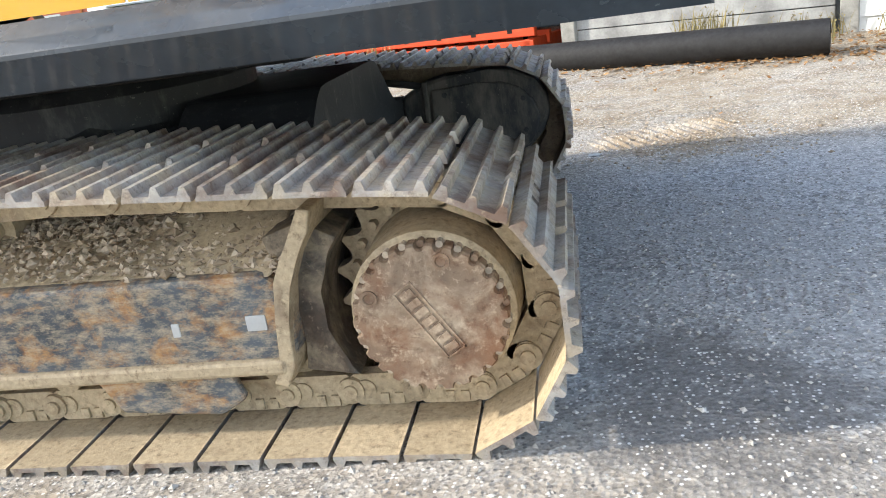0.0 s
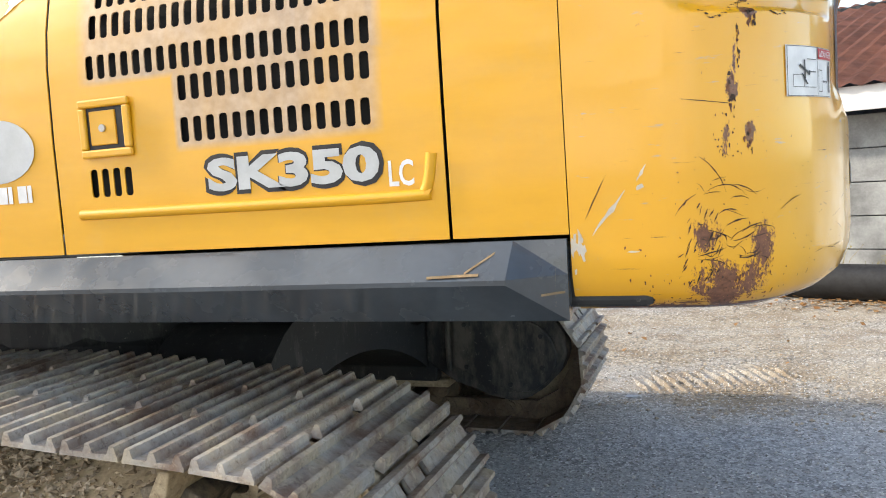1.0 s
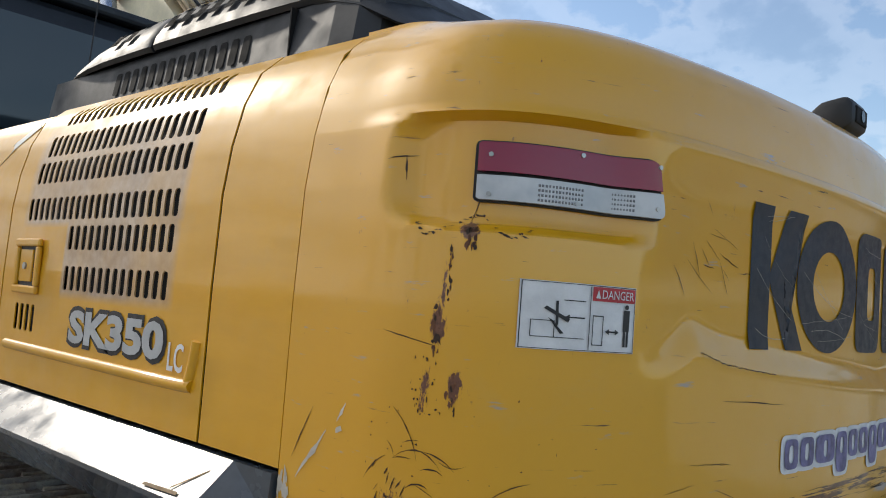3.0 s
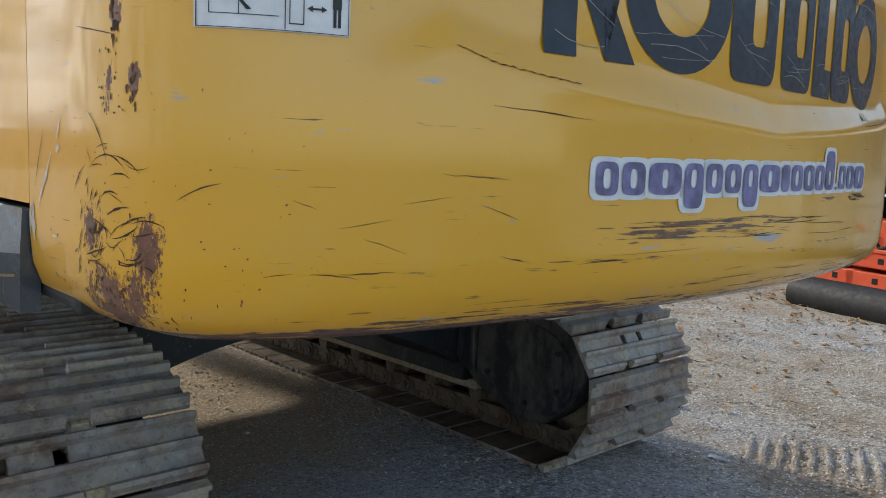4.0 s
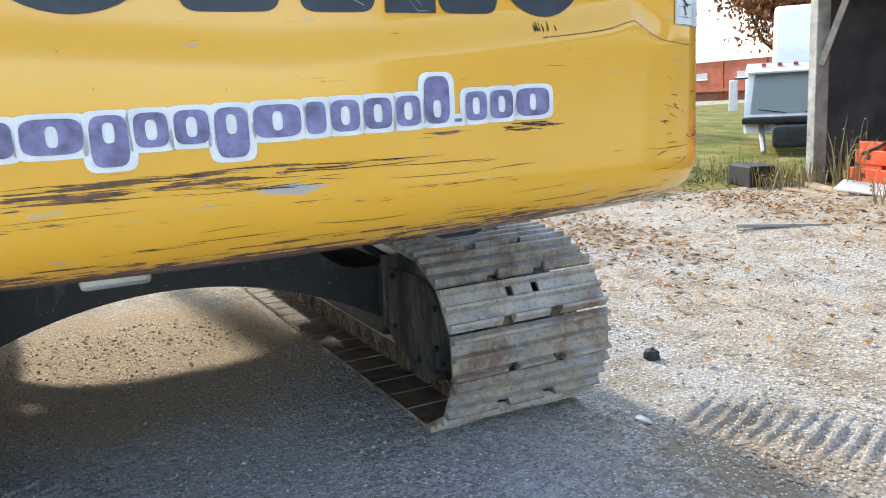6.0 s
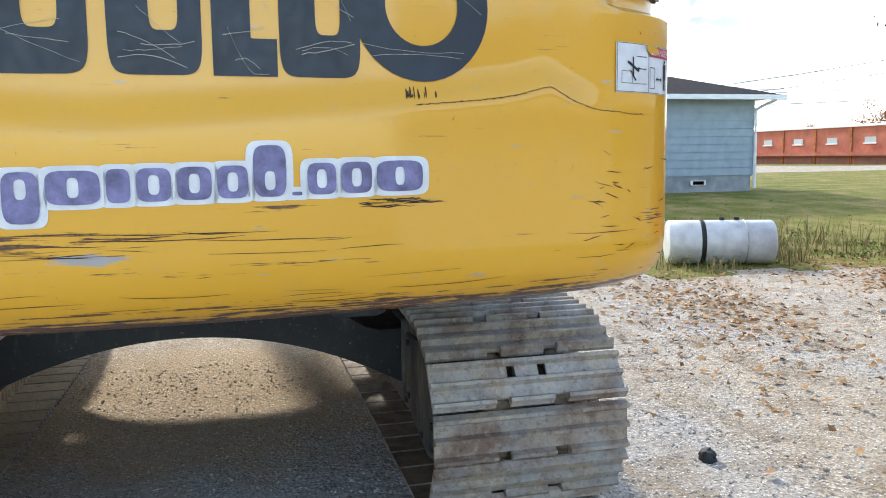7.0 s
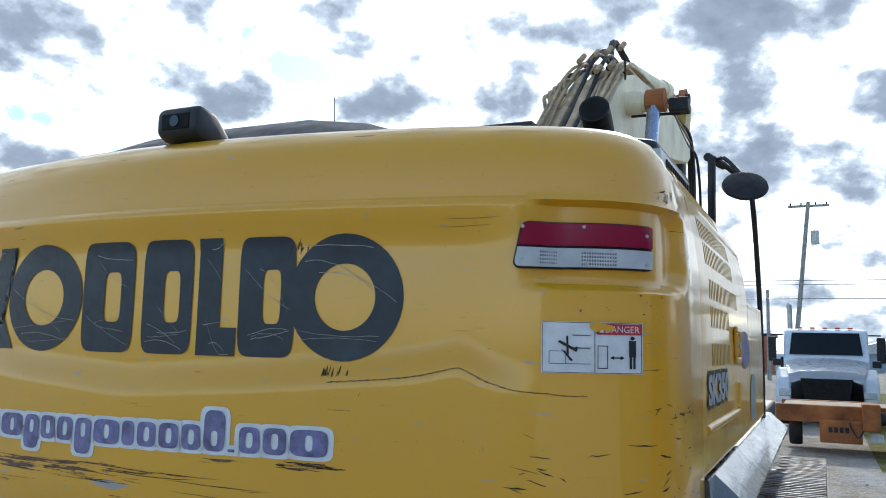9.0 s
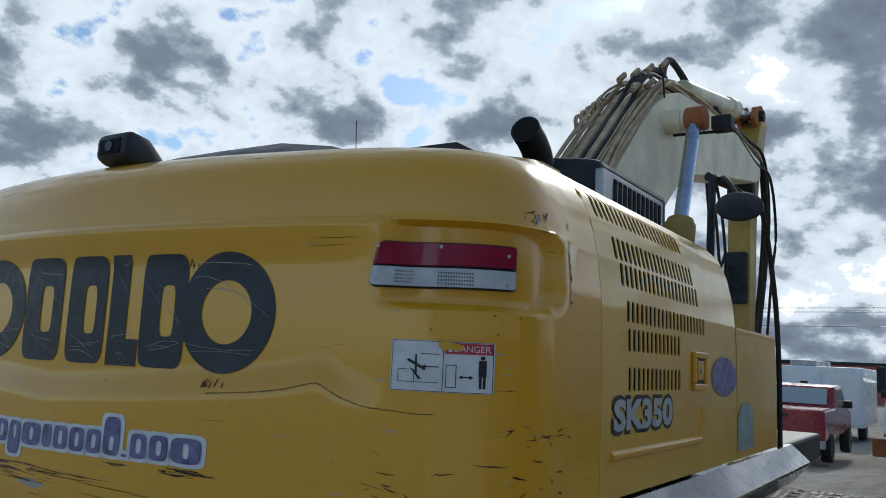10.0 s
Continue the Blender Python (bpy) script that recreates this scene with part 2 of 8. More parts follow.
    grey = m.ramp(math2("ADD", streak(7.0, 40.0), math2("MULTIPLY", spots([(1.98, 1.337, 0.11, 0.022, 1.0)]), 0.30)), [(0.64, 0.0), (0.72, 0.85)])
    c = m.mix(grey, c, (0.3, 0.33, 0.37))
    m.color(c)
    worn = math2("MAXIMUM", math2("MAXIMUM", rust, under), scrape)
    m.rough(m.mix(worn, m.ramp(m.noise(8, 6), [(0.3, 0.3), (0.75, 0.5)]), (0.85, 0.85, 0.85)))
    m.bump(math2("ADD", math2("MULTIPLY", worn, -0.35), math2("MULTIPLY", m.noise(50, 4), 0.06)), 0.4, 0.004)
    return m.m


M_CW = counterweight_paint()
M_BLACK = plain("black_paint", (0.042, 0.055, 0.07), 0.24, 0, 0.3, 3, 0.05, 0.6)
M_HOOD = plain("black_hood_paint", (0.014, 0.017, 0.022), 0.52, 0, 0.3, 4, 0.08, 0.0)
M_DARK = plain("dark_steel", (0.03, 0.035, 0.04), 0.7, 0.2, 0.5, 5, 0.3)
# near-black painted in for the shade inside slots, seams and openings
M_VOID = plain("void_black", (0.006, 0.006, 0.006), 0.9, 0, 0.3, 5, 0)
M_FIN = plain("radiator_fins", (0.01, 0.009, 0.008), 0.6, 0.3, 0.4, 60, 0.2)
M_NAVY = plain("navy_decal", (0.012, 0.02, 0.033), 0.4, 0, 0.3, 14, 0.08)
M_WHITE = plain("white_decal", (0.72, 0.72, 0.72), 0.45, 0, 0.12, 20, 0.03)
M_PURPLE = plain("faded_purple_decal", (0.19, 0.175, 0.33), 0.5, 0, 0.45, 26, 0.03)
M_SILVER = plain("silver_grey_decal", (0.46, 0.48, 0.49), 0.4, 0.2, 0.12, 12, 0.03)
M_RED = plain("red_decal", (0.5, 0.03, 0.04), 0.45, 0, 0.2, 20, 0.03)
M_INK = plain("black_ink", (0.015, 0.015, 0.017), 0.5, 0, 0.2, 20, 0)
M_RUBBER = plain("black_rubber", (0.016, 0.016, 0.017), 0.65, 0, 0.4, 9, 0.2)
M_HOSE = plain("dusty_beige_hose", (0.52, 0.38, 0.22), 0.65, 0, 0.35, 9, 0.2)
# pale boom yellow, raised further to cream in place of sky light
M_BOOM = plain("sky_paled_yellow_paint", (0.82, 0.74, 0.52), 0.5, 0, 0.2, 2.2, 0.08)
M_ARM = plain("dull_yellow_paint", (0.46, 0.31, 0.06), 0.5, 0, 0.25, 2.2, 0.08)
M_CHROME = plain("chrome_rod", (0.45, 0.5, 0.6), 0.2, 0.9, 0.15, 8, 0.02)
M_STEEL = plain("worn_silver_steel", (0.45, 0.45, 0.44), 0.4, 0.6, 0.25, 7, 0.1)


def track_steel(name, clean, dirt, amount, rustc=(0.16, 0.075, 0.035)):
    """Track plate: bare worn steel with dried clay and rust at its edges."""
    m = Mat(name, clean, 0.55, 0.12)
    c = m.ramp(m.noise(11, 6, 0.6), [(0.3, tuple(v * 0.6 for v in clean)), (0.7, clean)])
    c = m.mix(m.ramp(m.noise(4.2, 8, 0.65), [(0.42, 0.0), (0.62, 0.75)]), c, rustc)
    c = m.mix(m.ramp(m.noise(6.5, 9, 0.62, (1, 1, 1), 0.5), [(0.62 - amount * 0.4, 0.0), (0.8 - amount * 0.4, 1.0)]), c, m.ramp(m.noise(60, 5), [(0.3, tuple(v * 0.7 for v in dirt)), (0.7, dirt)]))
    c = m.mix(m.ramp(m.noise(38, 8, 0.75), [(0.52, 0.0), (0.66, 0.55)]), c, tuple(v * 0.35 for v in rustc))
    c = m.mix(m.ramp(m.noise(27, 8, 0.75, (1, 1, 1), 0.3), [(0.56, 0.0), (0.7, 0.7)]), c, tuple(min(0.8, v * 1.25) for v in dirt))
    info = m.node("ShaderNodeObjectInfo")
    c = m.mix(1.0, c, m.ramp(info.outputs["Random"], [(0.0, 0.78), (1.0, 1.12)]), "MULTIPLY")
    m.color(c)
    m.rough(m.ramp(m.noise(14, 6), [(0.3, 0.4), (0.7, 0.85)]))
    m.bump(m.noise(70, 8, 0.7), 0.45, 0.006)
    return m.m


CLAY = (0.54, 0.44, 0.295)
M_SHOE = track_steel("worn_track_plate", (0.45, 0.43, 0.40), (0.48, 0.41, 0.31), 0.38)
M_CLAY = track_steel("clay_caked_steel", (0.3, 0.24, 0.17), CLAY, 0.95, (0.22, 0.12, 0.05))
# far track's muddy steel, darkened to hold the shade under the machine
M_MUD_SHADED = track_steel("shaded_muddy_steel", (0.13, 0.10, 0.075), (0.22, 0.165, 0.11), 0.6, (0.10, 0.055, 0.03))
M_BOLT = plain("pale_worn_bolt", (0.5, 0.43, 0.34), 0.6, 0.3, 0.3, 30, 0.2)
M_HUB = track_steel("rusty_cast_cover", (0.27, 0.195, 0.135), (0.5, 0.40, 0.29), 0.36, (0.21, 0.095, 0.045))


def side_rail():
    m = Mat("rusty_blue_black_rail", (0.03, 0.05, 0.07), 0.5)
    c = m.ramp(m.noise(5, 5), [(0.3, (0.035, 0.042, 0.05)), (0.7, (0.09, 0.11, 0.13))])
    c = m.mix(m.ramp(m.noise(7, 10, 0.72, (1, 1, 1.6), 0.3), [(0.47, 0.0), (0.6, 0.85)]), c, m.ramp(m.noise(40, 5), [(0.3, (0.26, 0.11, 0.035)), (0.7, (0.42, 0.24, 0.09))]))
    c = m.mix(m.ramp(m.noise(17, 9, 0.78, (1, 1, 2.2)), [(0.45, 0.0), (0.66, 0.85)]), c, (0.42, 0.34, 0.23))
    c = m.mix(m.ramp(m.noise(90, 6, 0.7, (0.35, 1, 3.0)), [(0.6, 0.0), (0.68, 0.6)]), c, (0.5, 0.45, 0.36))
    m.color(c)
    m.bump(m.noise(60, 7), 0.3, 0.004)
    m.rough(m.ramp(m.noise(9), [(0.3, 0.4), (0.7, 0.85)]))
    return m.m


M_RAIL = side_rail()


def dirty_black(name="dusty_black_casting", dust=0.42, pale=(0.17, 0.165, 0.15)):
    m = Mat(name, (0.02, 0.024, 0.03), 0.6)
    c = m.ramp(m.noise(4, 6), [(0.35, (0.008, 0.010, 0.013)), (0.7, (0.022, 0.025, 0.028))])
    c = m.mix(m.ramp(m.noise(8, 9, 0.7, (1, 1, 0.35)), [(0.56 - 0.12 * (dust > 0.5), 0.0), (0.72 - 0.1 * (dust > 0.5), dust)]), c, pale)
    c = m.mix(m.ramp(m.noise(45, 7, 0.7), [(0.62, 0.0), (0.68, 0.5)]), c, (0.25, 0.24, 0.21))
    m.color(c)
    m.bump(m.noise(40, 7), 0.3, 0.004)
    return m.m


M_CASTING = dirty_black()
M_GUARD = dirty_black("scuffed_dusty_black", 0.75, (0.13, 0.115, 0.095))


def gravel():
    """Packed gravel: greyed round the machine to hold its bluish shade, paler sandy dirt further out."""
    m = Mat("packed_gravel", (0.3, 0.27, 0.23), 0.95, spec=0.2)
    fine = m.noise(55, 8, 0.75)
    v = m.node("ShaderNodeTexVoronoi", Scale=42.0)
    m.link(m.pos(), v.inputs["Vector"])
    stone = m.ramp(v.outputs["Color"], [(0.1, 0.4), (0.9, 1.35)])
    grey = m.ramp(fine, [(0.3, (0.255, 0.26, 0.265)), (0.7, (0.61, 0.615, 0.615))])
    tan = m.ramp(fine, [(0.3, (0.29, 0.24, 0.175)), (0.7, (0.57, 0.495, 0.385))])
    # less tan near the machine: the blue-grey of its shade painted in
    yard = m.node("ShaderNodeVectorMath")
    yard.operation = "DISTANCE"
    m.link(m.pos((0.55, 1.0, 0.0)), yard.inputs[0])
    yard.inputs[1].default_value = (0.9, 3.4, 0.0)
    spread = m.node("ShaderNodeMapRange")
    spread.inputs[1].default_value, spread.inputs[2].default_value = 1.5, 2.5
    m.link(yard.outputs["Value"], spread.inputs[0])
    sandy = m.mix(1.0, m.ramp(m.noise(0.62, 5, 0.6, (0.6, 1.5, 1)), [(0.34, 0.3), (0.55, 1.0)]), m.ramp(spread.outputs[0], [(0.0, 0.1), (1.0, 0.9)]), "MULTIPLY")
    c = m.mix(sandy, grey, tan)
    c = m.mix(m.mix(1.0, m.ramp(m.noise(2.3, 7, 0.65), [(0.46, 0.0), (0.66, 0.8)]), m.ramp(spread.outputs[0], [(0.0, 0.2), (1.0, 1.0)]), "MULTIPLY"), c, (0.27, 0.205, 0.135))
    coarse = m.ramp(m.noise(0.9, 6, 0.65, (0.5, 1.6, 1)), [(0.42, 0.25), (0.58, 0.8)])
    c = m.mix(coarse, c, stone, "MULTIPLY")
    # brown dirt carried in between the tracks
    sep = m.node("ShaderNodeVectorMath")
    sep.operation = "DISTANCE"
    m.link(m.pos((0.8, 1.0, 1.0)), sep.inputs[0])
    sep.inputs[1].default_value = (-2.0, 3.6, 0.0)
    k = m.node("ShaderNodeMath")
    k.operation = "SUBTRACT"
    m.link(m.noise(2.2, 6, 0.6), k.inputs[0])
    m.link(sep.outputs["Value"], k.inputs[1])
    lifted = m.node("ShaderNodeMath")
    lifted.inputs[1].default_value = 0.95
    m.link(k.outputs[0], lifted.inputs[0])
    c = m.mix(m.ramp(lifted.outputs[0], [(0.1, 0.0), (0.5, 0.85)]), c, m.ramp(fine, [(0.3, (0.34, 0.25, 0.155)), (0.7, (0.52, 0.4, 0.26))]))
    # a darker patch of turned soil beside the tracks
    spot = m.node("ShaderNodeVectorMath")
    spot.operation = "DISTANCE"
    m.link(m.pos((0.75, 1.0, 0.0)), spot.inputs[0])
    spot.inputs[1].default_value = (0.47, 5.6, 0.0)
    near = m.node("ShaderNodeMath")
    near.operation = "SUBTRACT"
    m.link(m.noise(3.5, 7, 0.65), near.inputs[0])
    m.link(spot.outputs["Value"], near.inputs[1])
    c = m.mix(m.ramp(near.outputs[0], [(0.0, 0.0), (0.35, 0.8)]), c, m.ramp(fine, [(0.3, (0.2, 0.145, 0.09)), (0.7, (0.38, 0.29, 0.19))]))
    # a darker grey patch behind the track, with a broken edge
    dark_patch = m.node("ShaderNodeVectorMath")
    dark_patch.operation = "DISTANCE"
    m.link(m.pos((0.9, 0.8, 0.0)), dark_patch.inputs[0])
    dark_patch.inputs[1].default_value = (0.25, 1.68, 0.0)
    rough_edge = m.node("ShaderNodeMath")
    rough_edge.operation = "SUBTRACT"
    m.link(m.noise(2.6, 8, 0.7), rough_edge.inputs[0])
    m.link(dark_patch.outputs["Value"], rough_edge.inputs[1])
    c = m.mix(m.ramp(rough_edge.outputs[0], [(-0.0, 0.0), (0.22, 0.75)]), c, m.ramp(fine, [(0.3, (0.075, 0.072, 0.07)), (0.7, (0.21, 0.20, 0.19))]))
    # pale chips pressed into the dust
    w = m.node("ShaderNodeTexVoronoi", Scale=58.0)
    m.link(m.pos(), w.inputs["Vector"])
    chip = m.mix(1.0, m.ramp(w.outputs["Distance"], [(0.26, 1.0), (0.38, 0.0)]), m.ramp(w.outputs["Color"], [(0.62, 0.0), (0.72, 1.0)]), "MULTIPLY")
    c = m.mix(chip, c, (0.72, 0.71, 0.69))
    pit = m.mix(1.0, m.ramp(w.outputs["Distance"], [(0.3, 1.0), (0.45, 0.0)]), m.ramp(w.outputs["Color"], [(0.28, 1.0), (0.36, 0.0)]), "MULTIPLY")
    c = m.mix(pit, c, (0.19, 0.18, 0.17))
    m.color(c)
    d = m.node("ShaderNodeMath")
    d.operation = "MULTIPLY"
    m.link(v.outputs["Distance"], d.inputs[0])
    m.link(fine, d.inputs[1])
    m.bump(d.outputs[0], 0.7, 0.03)
    return m.m


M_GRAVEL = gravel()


def grass_ground():
    m = Mat("autumn_lawn", (0.09, 0.12, 0.03), 0.95, spec=0.15)
    c = m.ramp(m.noise(1.2, 8, 0.7), [(0.32, (0.09, 0.12, 0.02)), (0.5, (0.2, 0.2, 0.05)), (0.68, (0.36, 0.27, 0.13))])
    c = m.mix(0.6, c, m.ramp(m.noise(30, 6, 0.8), [(0.3, 0.5), (0.7, 1.3)]), "MULTIPLY")
    m.color(c)
    m.bump(m.noise(40, 6), 0.8, 0.05)
    return m.m


M_GRASS = grass_ground()


def stones(name, a, b):
    m = Mat(name, a, 0.9, spec=0.25)
    geo = m.node("ShaderNodeNewGeometry")
    m.color(m.mix(0.5, m.ramp(geo.outputs["Random Per Island"], [(0.0, a), (1.0, b)]), m.ramp(m.noise(90, 4), [(0.3, 0.6), (0.7, 1.2)]), "MULTIPLY"))
    return m.m


M_STONE = stones("loose_stone", (0.24, 0.23, 0.21), (0.62, 0.59, 0.54))
M_PEBBLE = plain("pale_pebble", (0.66, 0.65, 0.62), 0.8, 0, 0.3, 40, 0.1)
M_CLOD = stones("dry_clod", (0.28, 0.22, 0.15), (0.56, 0.47, 0.36))
M_LEAF = stones("dead_leaf", (0.2, 0.09, 0.03), (0.42, 0.26, 0.12))
M_WEED = stones("dry_weed", (0.16, 0.13, 0.05), (0.4, 0.34, 0.16))
M_FOLIAGE = stones("autumn_foliage", (0.13, 0.045, 0.02), (0.4, 0.18, 0.09))
M_ORANGE = paint("orange_red_paint", (0.62, 0.07, 0.015), 0.8, 0.1, 0.5).m
M_BOARD = plain("weathered_grey_board", (0.36, 0.37, 0.37), 0.8, 0, 0.4, 2.5, 0.3)
M_POST = plain("grey_timber", (0.33, 0.33, 0.31), 0.85, 0, 0.35, 5, 0.4)
M_LAP = plain("white_lap_siding", (0.66, 0.68, 0.67), 0.7, 0, 0.12, 3, 0.1)
M_BLUE = plain("blue_grey_siding", (0.29, 0.36, 0.41), 0.65, 0, 0.12, 3, 0.08)
M_FOUND = plain("grey_foundation_block", (0.3, 0.32, 0.34), 0.9, 0, 0.25, 3, 0.3)
M_SHINGLE = plain("charcoal_shingle", (0.017, 0.017, 0.022), 0.95, 0, 0.4, 9, 0.3, 0.0, 0.15)
M_TRIM = plain("white_trim", (0.78, 0.78, 0.78), 0.6, 0, 0.06, 3, 0.02)
M_TRUCK = plain("white_truck_paint", (0.74, 0.77, 0.8), 0.3, 0, 0.08, 2, 0.0, 0.4)
M_BRICK = plain("red_brick_wall", (0.42, 0.135, 0.085), 0.9, 0, 0.2, 1.2, 0.2)
M_RROOF = plain("rusty_corrugated_roof", (0.3, 0.12, 0.075), 0.8, 0.1, 0.4, 2.2, 0.2)
M_RUSTY = plain("rusty_orange_frame", (0.4, 0.14, 0.04), 0.8, 0.1, 0.45, 3, 0.3)
M_TANK = plain("white_tank_paint", (0.62, 0.64, 0.64), 0.4, 0.1, 0.25, 4, 0.05)
M_BARK = plain("brown_bark", (0.09, 0.07, 0.055), 0.95, 0, 0.4, 12, 0.6)
M_PICK = plain("dark_red_truck_paint", (0.3, 0.02, 0.03), 0.25, 0, 0.15, 2, 0.0, 0.5)
M_CARDARK = plain("dark_vehicle_paint", (0.03, 0.032, 0.04), 0.3, 0, 0.2, 2, 0.0, 0.5)
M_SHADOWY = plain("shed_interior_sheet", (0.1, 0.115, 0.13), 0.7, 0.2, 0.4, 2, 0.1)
M_WOODEND = plain("raw_plank", (0.42, 0.33, 0.22), 0.85, 0, 0.3, 5, 0.3)


def glass(name, color=(0.02, 0.03, 0.035), rough=0.05, alpha=1.0):
    m = Mat(name, color, rough, 0.0, 0.0, 0.6)
    m.b.inputs["Alpha"].default_value = alpha
    return m.m


M_GLASS = glass("dark_window_glass")
M_ROOMGLASS = glass("grey_window_glass", (0.17, 0.2, 0.21), 0.06)
# pale greenish base colour stands in for a reflection on the glass
M_PALEGLASS = glass("pale_reflection_glass", (0.42, 0.47, 0.47), 0.08)
M_LENSRED = Mat("red_lens", (0.25, 0.005, 0.035), 0.15, 0, 0.15).m


def lens_clear():
    """Milky clear plastic, a little clouded."""
    m = Mat("clear_lens", (0.52, 0.54, 0.57), 0.22, 0, 0.2)
    m.color(m.ramp(m.noise(14, 4), [(0.35, (0.44, 0.46, 0.48)), (0.65, (0.58, 0.59, 0.60))]))
    return m.m


M_LENS = lens_clear()
M_PRISM = plain("smoky_lens_prism", (0.20, 0.21, 0.22), 0.2, 0, 0.2, 30, 0)

# ---- building helpers ----
CY = 3.645  # the machine's middle line


def part(name, bm, material, parent=None, label="", smooth=False):
    """Links a bmesh as one mesh object, under a thing or a part."""
    me = bpy.data.meshes.new(name)
    bmesh.ops.recalc_face_normals(bm, faces=bm.faces[:])
    bm.to_mesh(me)
    bm.free()
    me.materials.append(material)
    if smooth:
        for p in me.polygons:
            p.use_smooth = True
        me.set_sharp_from_angle(angle=radians(38))
    ob = new(name, me)
    ob.parent = parent
    if label:
        ob["label"] = label
    return ob


def shared(name, me, parent, m):
    """One more object on a mesh that others use too."""
    ob = new(name, me)
    ob.parent, ob.matrix_basis = parent, m
    return ob


def thing(name, label, category, group="", kind="", at=(0, 0, 0)):
    ob = new(name)
    ob.location = at
    return tagged(ob, label, category, group, kind)


def add_box(bm, lo, hi, bevel=0.0, turn=None):
    size = [b - a for a, b in zip(lo, hi)]
    mid = [(a + b) / 2 for a, b in zip(lo, hi)]
    m = Matrix.Translation(mid) @ (turn or Matrix.Identity(4)) @ Matrix.Diagonal((*size, 1))
    res = bmesh.ops.create_cube(bm, size=1, matrix=m)
    if bevel:
        edges = list({e for v in res["verts"] for e in v.link_edges})
        bmesh.ops.bevel(bm, geom=edges, offset=bevel, segments=2, affect="EDGES", profile=0.5)
    return bm


def box(lo, hi, bevel=0.0, turn=None):
    return add_box(bmesh.new(), lo, hi, bevel, turn)


def prism(poly, axis, a, b, bevel=0.0, bm=None):
    """A closed outline pushed along an axis from a to b. The outline's pairs are the other two axes in order."""
    bm = bm or bmesh.new()

    def at(p, w):
        return {"x": (w, p[0], p[1]), "y": (p[0], w, p[1]), "z": (p[0], p[1], w)}[axis]

    lo = [bm.verts.new(at(p, a)) for p in poly]
    hi = [bm.verts.new(at(p, b)) for p in poly]
    faces = [bm.faces.new(lo), bm.faces.new(hi)]
    n = len(poly)
    for i in range(n):
        faces.append(bm.faces.new((lo[i], lo[(i + 1) % n], hi[(i + 1) % n], hi[i])))
    if bevel:
        edges = list({e for f in faces for e in f.edges})
        bmesh.ops.bevel(bm, geom=edges, offset=bevel, segments=2, affect="EDGES", profile=0.5)
    return bm


def lathe(rows, n=24, m=None, bm=None):
    """A turned body round z: rows of (radius, height)."""
    bm = bm or bmesh.new()
    m = m or Matrix.Identity(4)
    rings = [[bm.verts.new(m @ Vector((r * math.cos(2 * math.pi * i / n), r * math.sin(2 * math.pi * i / n), h))) for i in range(n)] for r, h in rows]
    for a, b in zip(rings, rings[1:]):
        for i in range(n):
            bm.faces.new((a[i], a[(i + 1) % n], b[(i + 1) % n], b[i]))
    for ring in (rings[0], rings[-1]):
        bm.faces.new(ring)
    return bm


ALONG_Y = Euler((radians(-90), 0, 0)).to_matrix().to_4x4()
ALONG_X = Euler((0, radians(90), 0)).to_matrix().to_4x4()


def rod(a, b, r, n=14, r2=None, bm=None):
    """A round bar from a to b."""
    a, b = Vector(a), Vector(b)
    m = Matrix.Translation(a) @ (b - a).to_track_quat("Z", "Y").to_matrix().to_4x4()
    return lathe([(r, 0), (r if r2 is None else r2, (b - a).length)], n, m, bm)


def tube(points, r, n=8, bm=None, turns=6):
    """A bent pipe through points, smoothed."""
    bm = bm or bmesh.new()
    pts = [Vector(p) for p in points]
    ext = [pts[0] * 2 - pts[1]] + pts + [pts[-1] * 2 - pts[-2]]
    path = []
    for i in range(1, len(ext) - 2):
        for k in range(turns):
            t = k / turns
            p0, p1, p2, p3 = ext[i - 1:i + 3]
            path.append(0.5 * (2 * p1 + (p2 - p0) * t + (2 * p0 - 5 * p1 + 4 * p2 - p3) * t * t + (3 * p1 - p0 - 3 * p2 + p3) * t ** 3))
    path.append(pts[-1])
    rings = []
    for i, p in enumerate(path):
        d = path[min(i + 1, len(path) - 1)] - path[max(i - 1, 0)]
        q = d.to_track_quat("Z", "Y")
        rings.append([bm.verts.new(p + q @ Vector((r * math.cos(2 * math.pi * k / n), r * math.sin(2 * math.pi * k / n), 0))) for k in range(n)])
    for a, b in zip(rings, rings[1:]):
        for k in range(n):
            bm.faces.new((a[k], a[(k + 1) % n], b[(k + 1) % n], b[k]))
    bm.faces.new(rings[0])
    bm.faces.new(rings[-1])
    return bm


def smooth(a, b, x):
    t = min(1, max(0, (x - a) / (b - a)))
    return t * t * (3 - 2 * t)


def text_bm(body, height, width, grow=0.0):
    """Flat letters in the built-in font, fitted to a size, in the xy plane from (0, 0)."""
    cu = bpy.data.curves.new("letters", "FONT")
    cu.body, cu.offset, cu.resolution_u = body, grow, 3
    ob = bpy.data.objects.new("letters", cu)
    scene.collection.objects.link(ob)
    me = bpy.data.meshes.new_from_object(ob.evaluated_get(bpy.context.evaluated_depsgraph_get()))
    bpy.data.objects.remove(ob)
    bpy.data.curves.remove(cu)
    bm = bmesh.new()
    bm.from_mesh(me)
    bpy.data.meshes.remove(me)
    xs, ys = [v.co.x for v in bm.verts], [v.co.y for v in bm.verts]
    x0, y0, sx, sy = min(xs), min(ys), width / (max(xs) - min(xs)), height / (max(ys) - min(ys))
    for v in bm.verts:
        v.co = Vector(((v.co.x - x0) * sx, (v.co.y - y0) * sy, 0))
    return bm


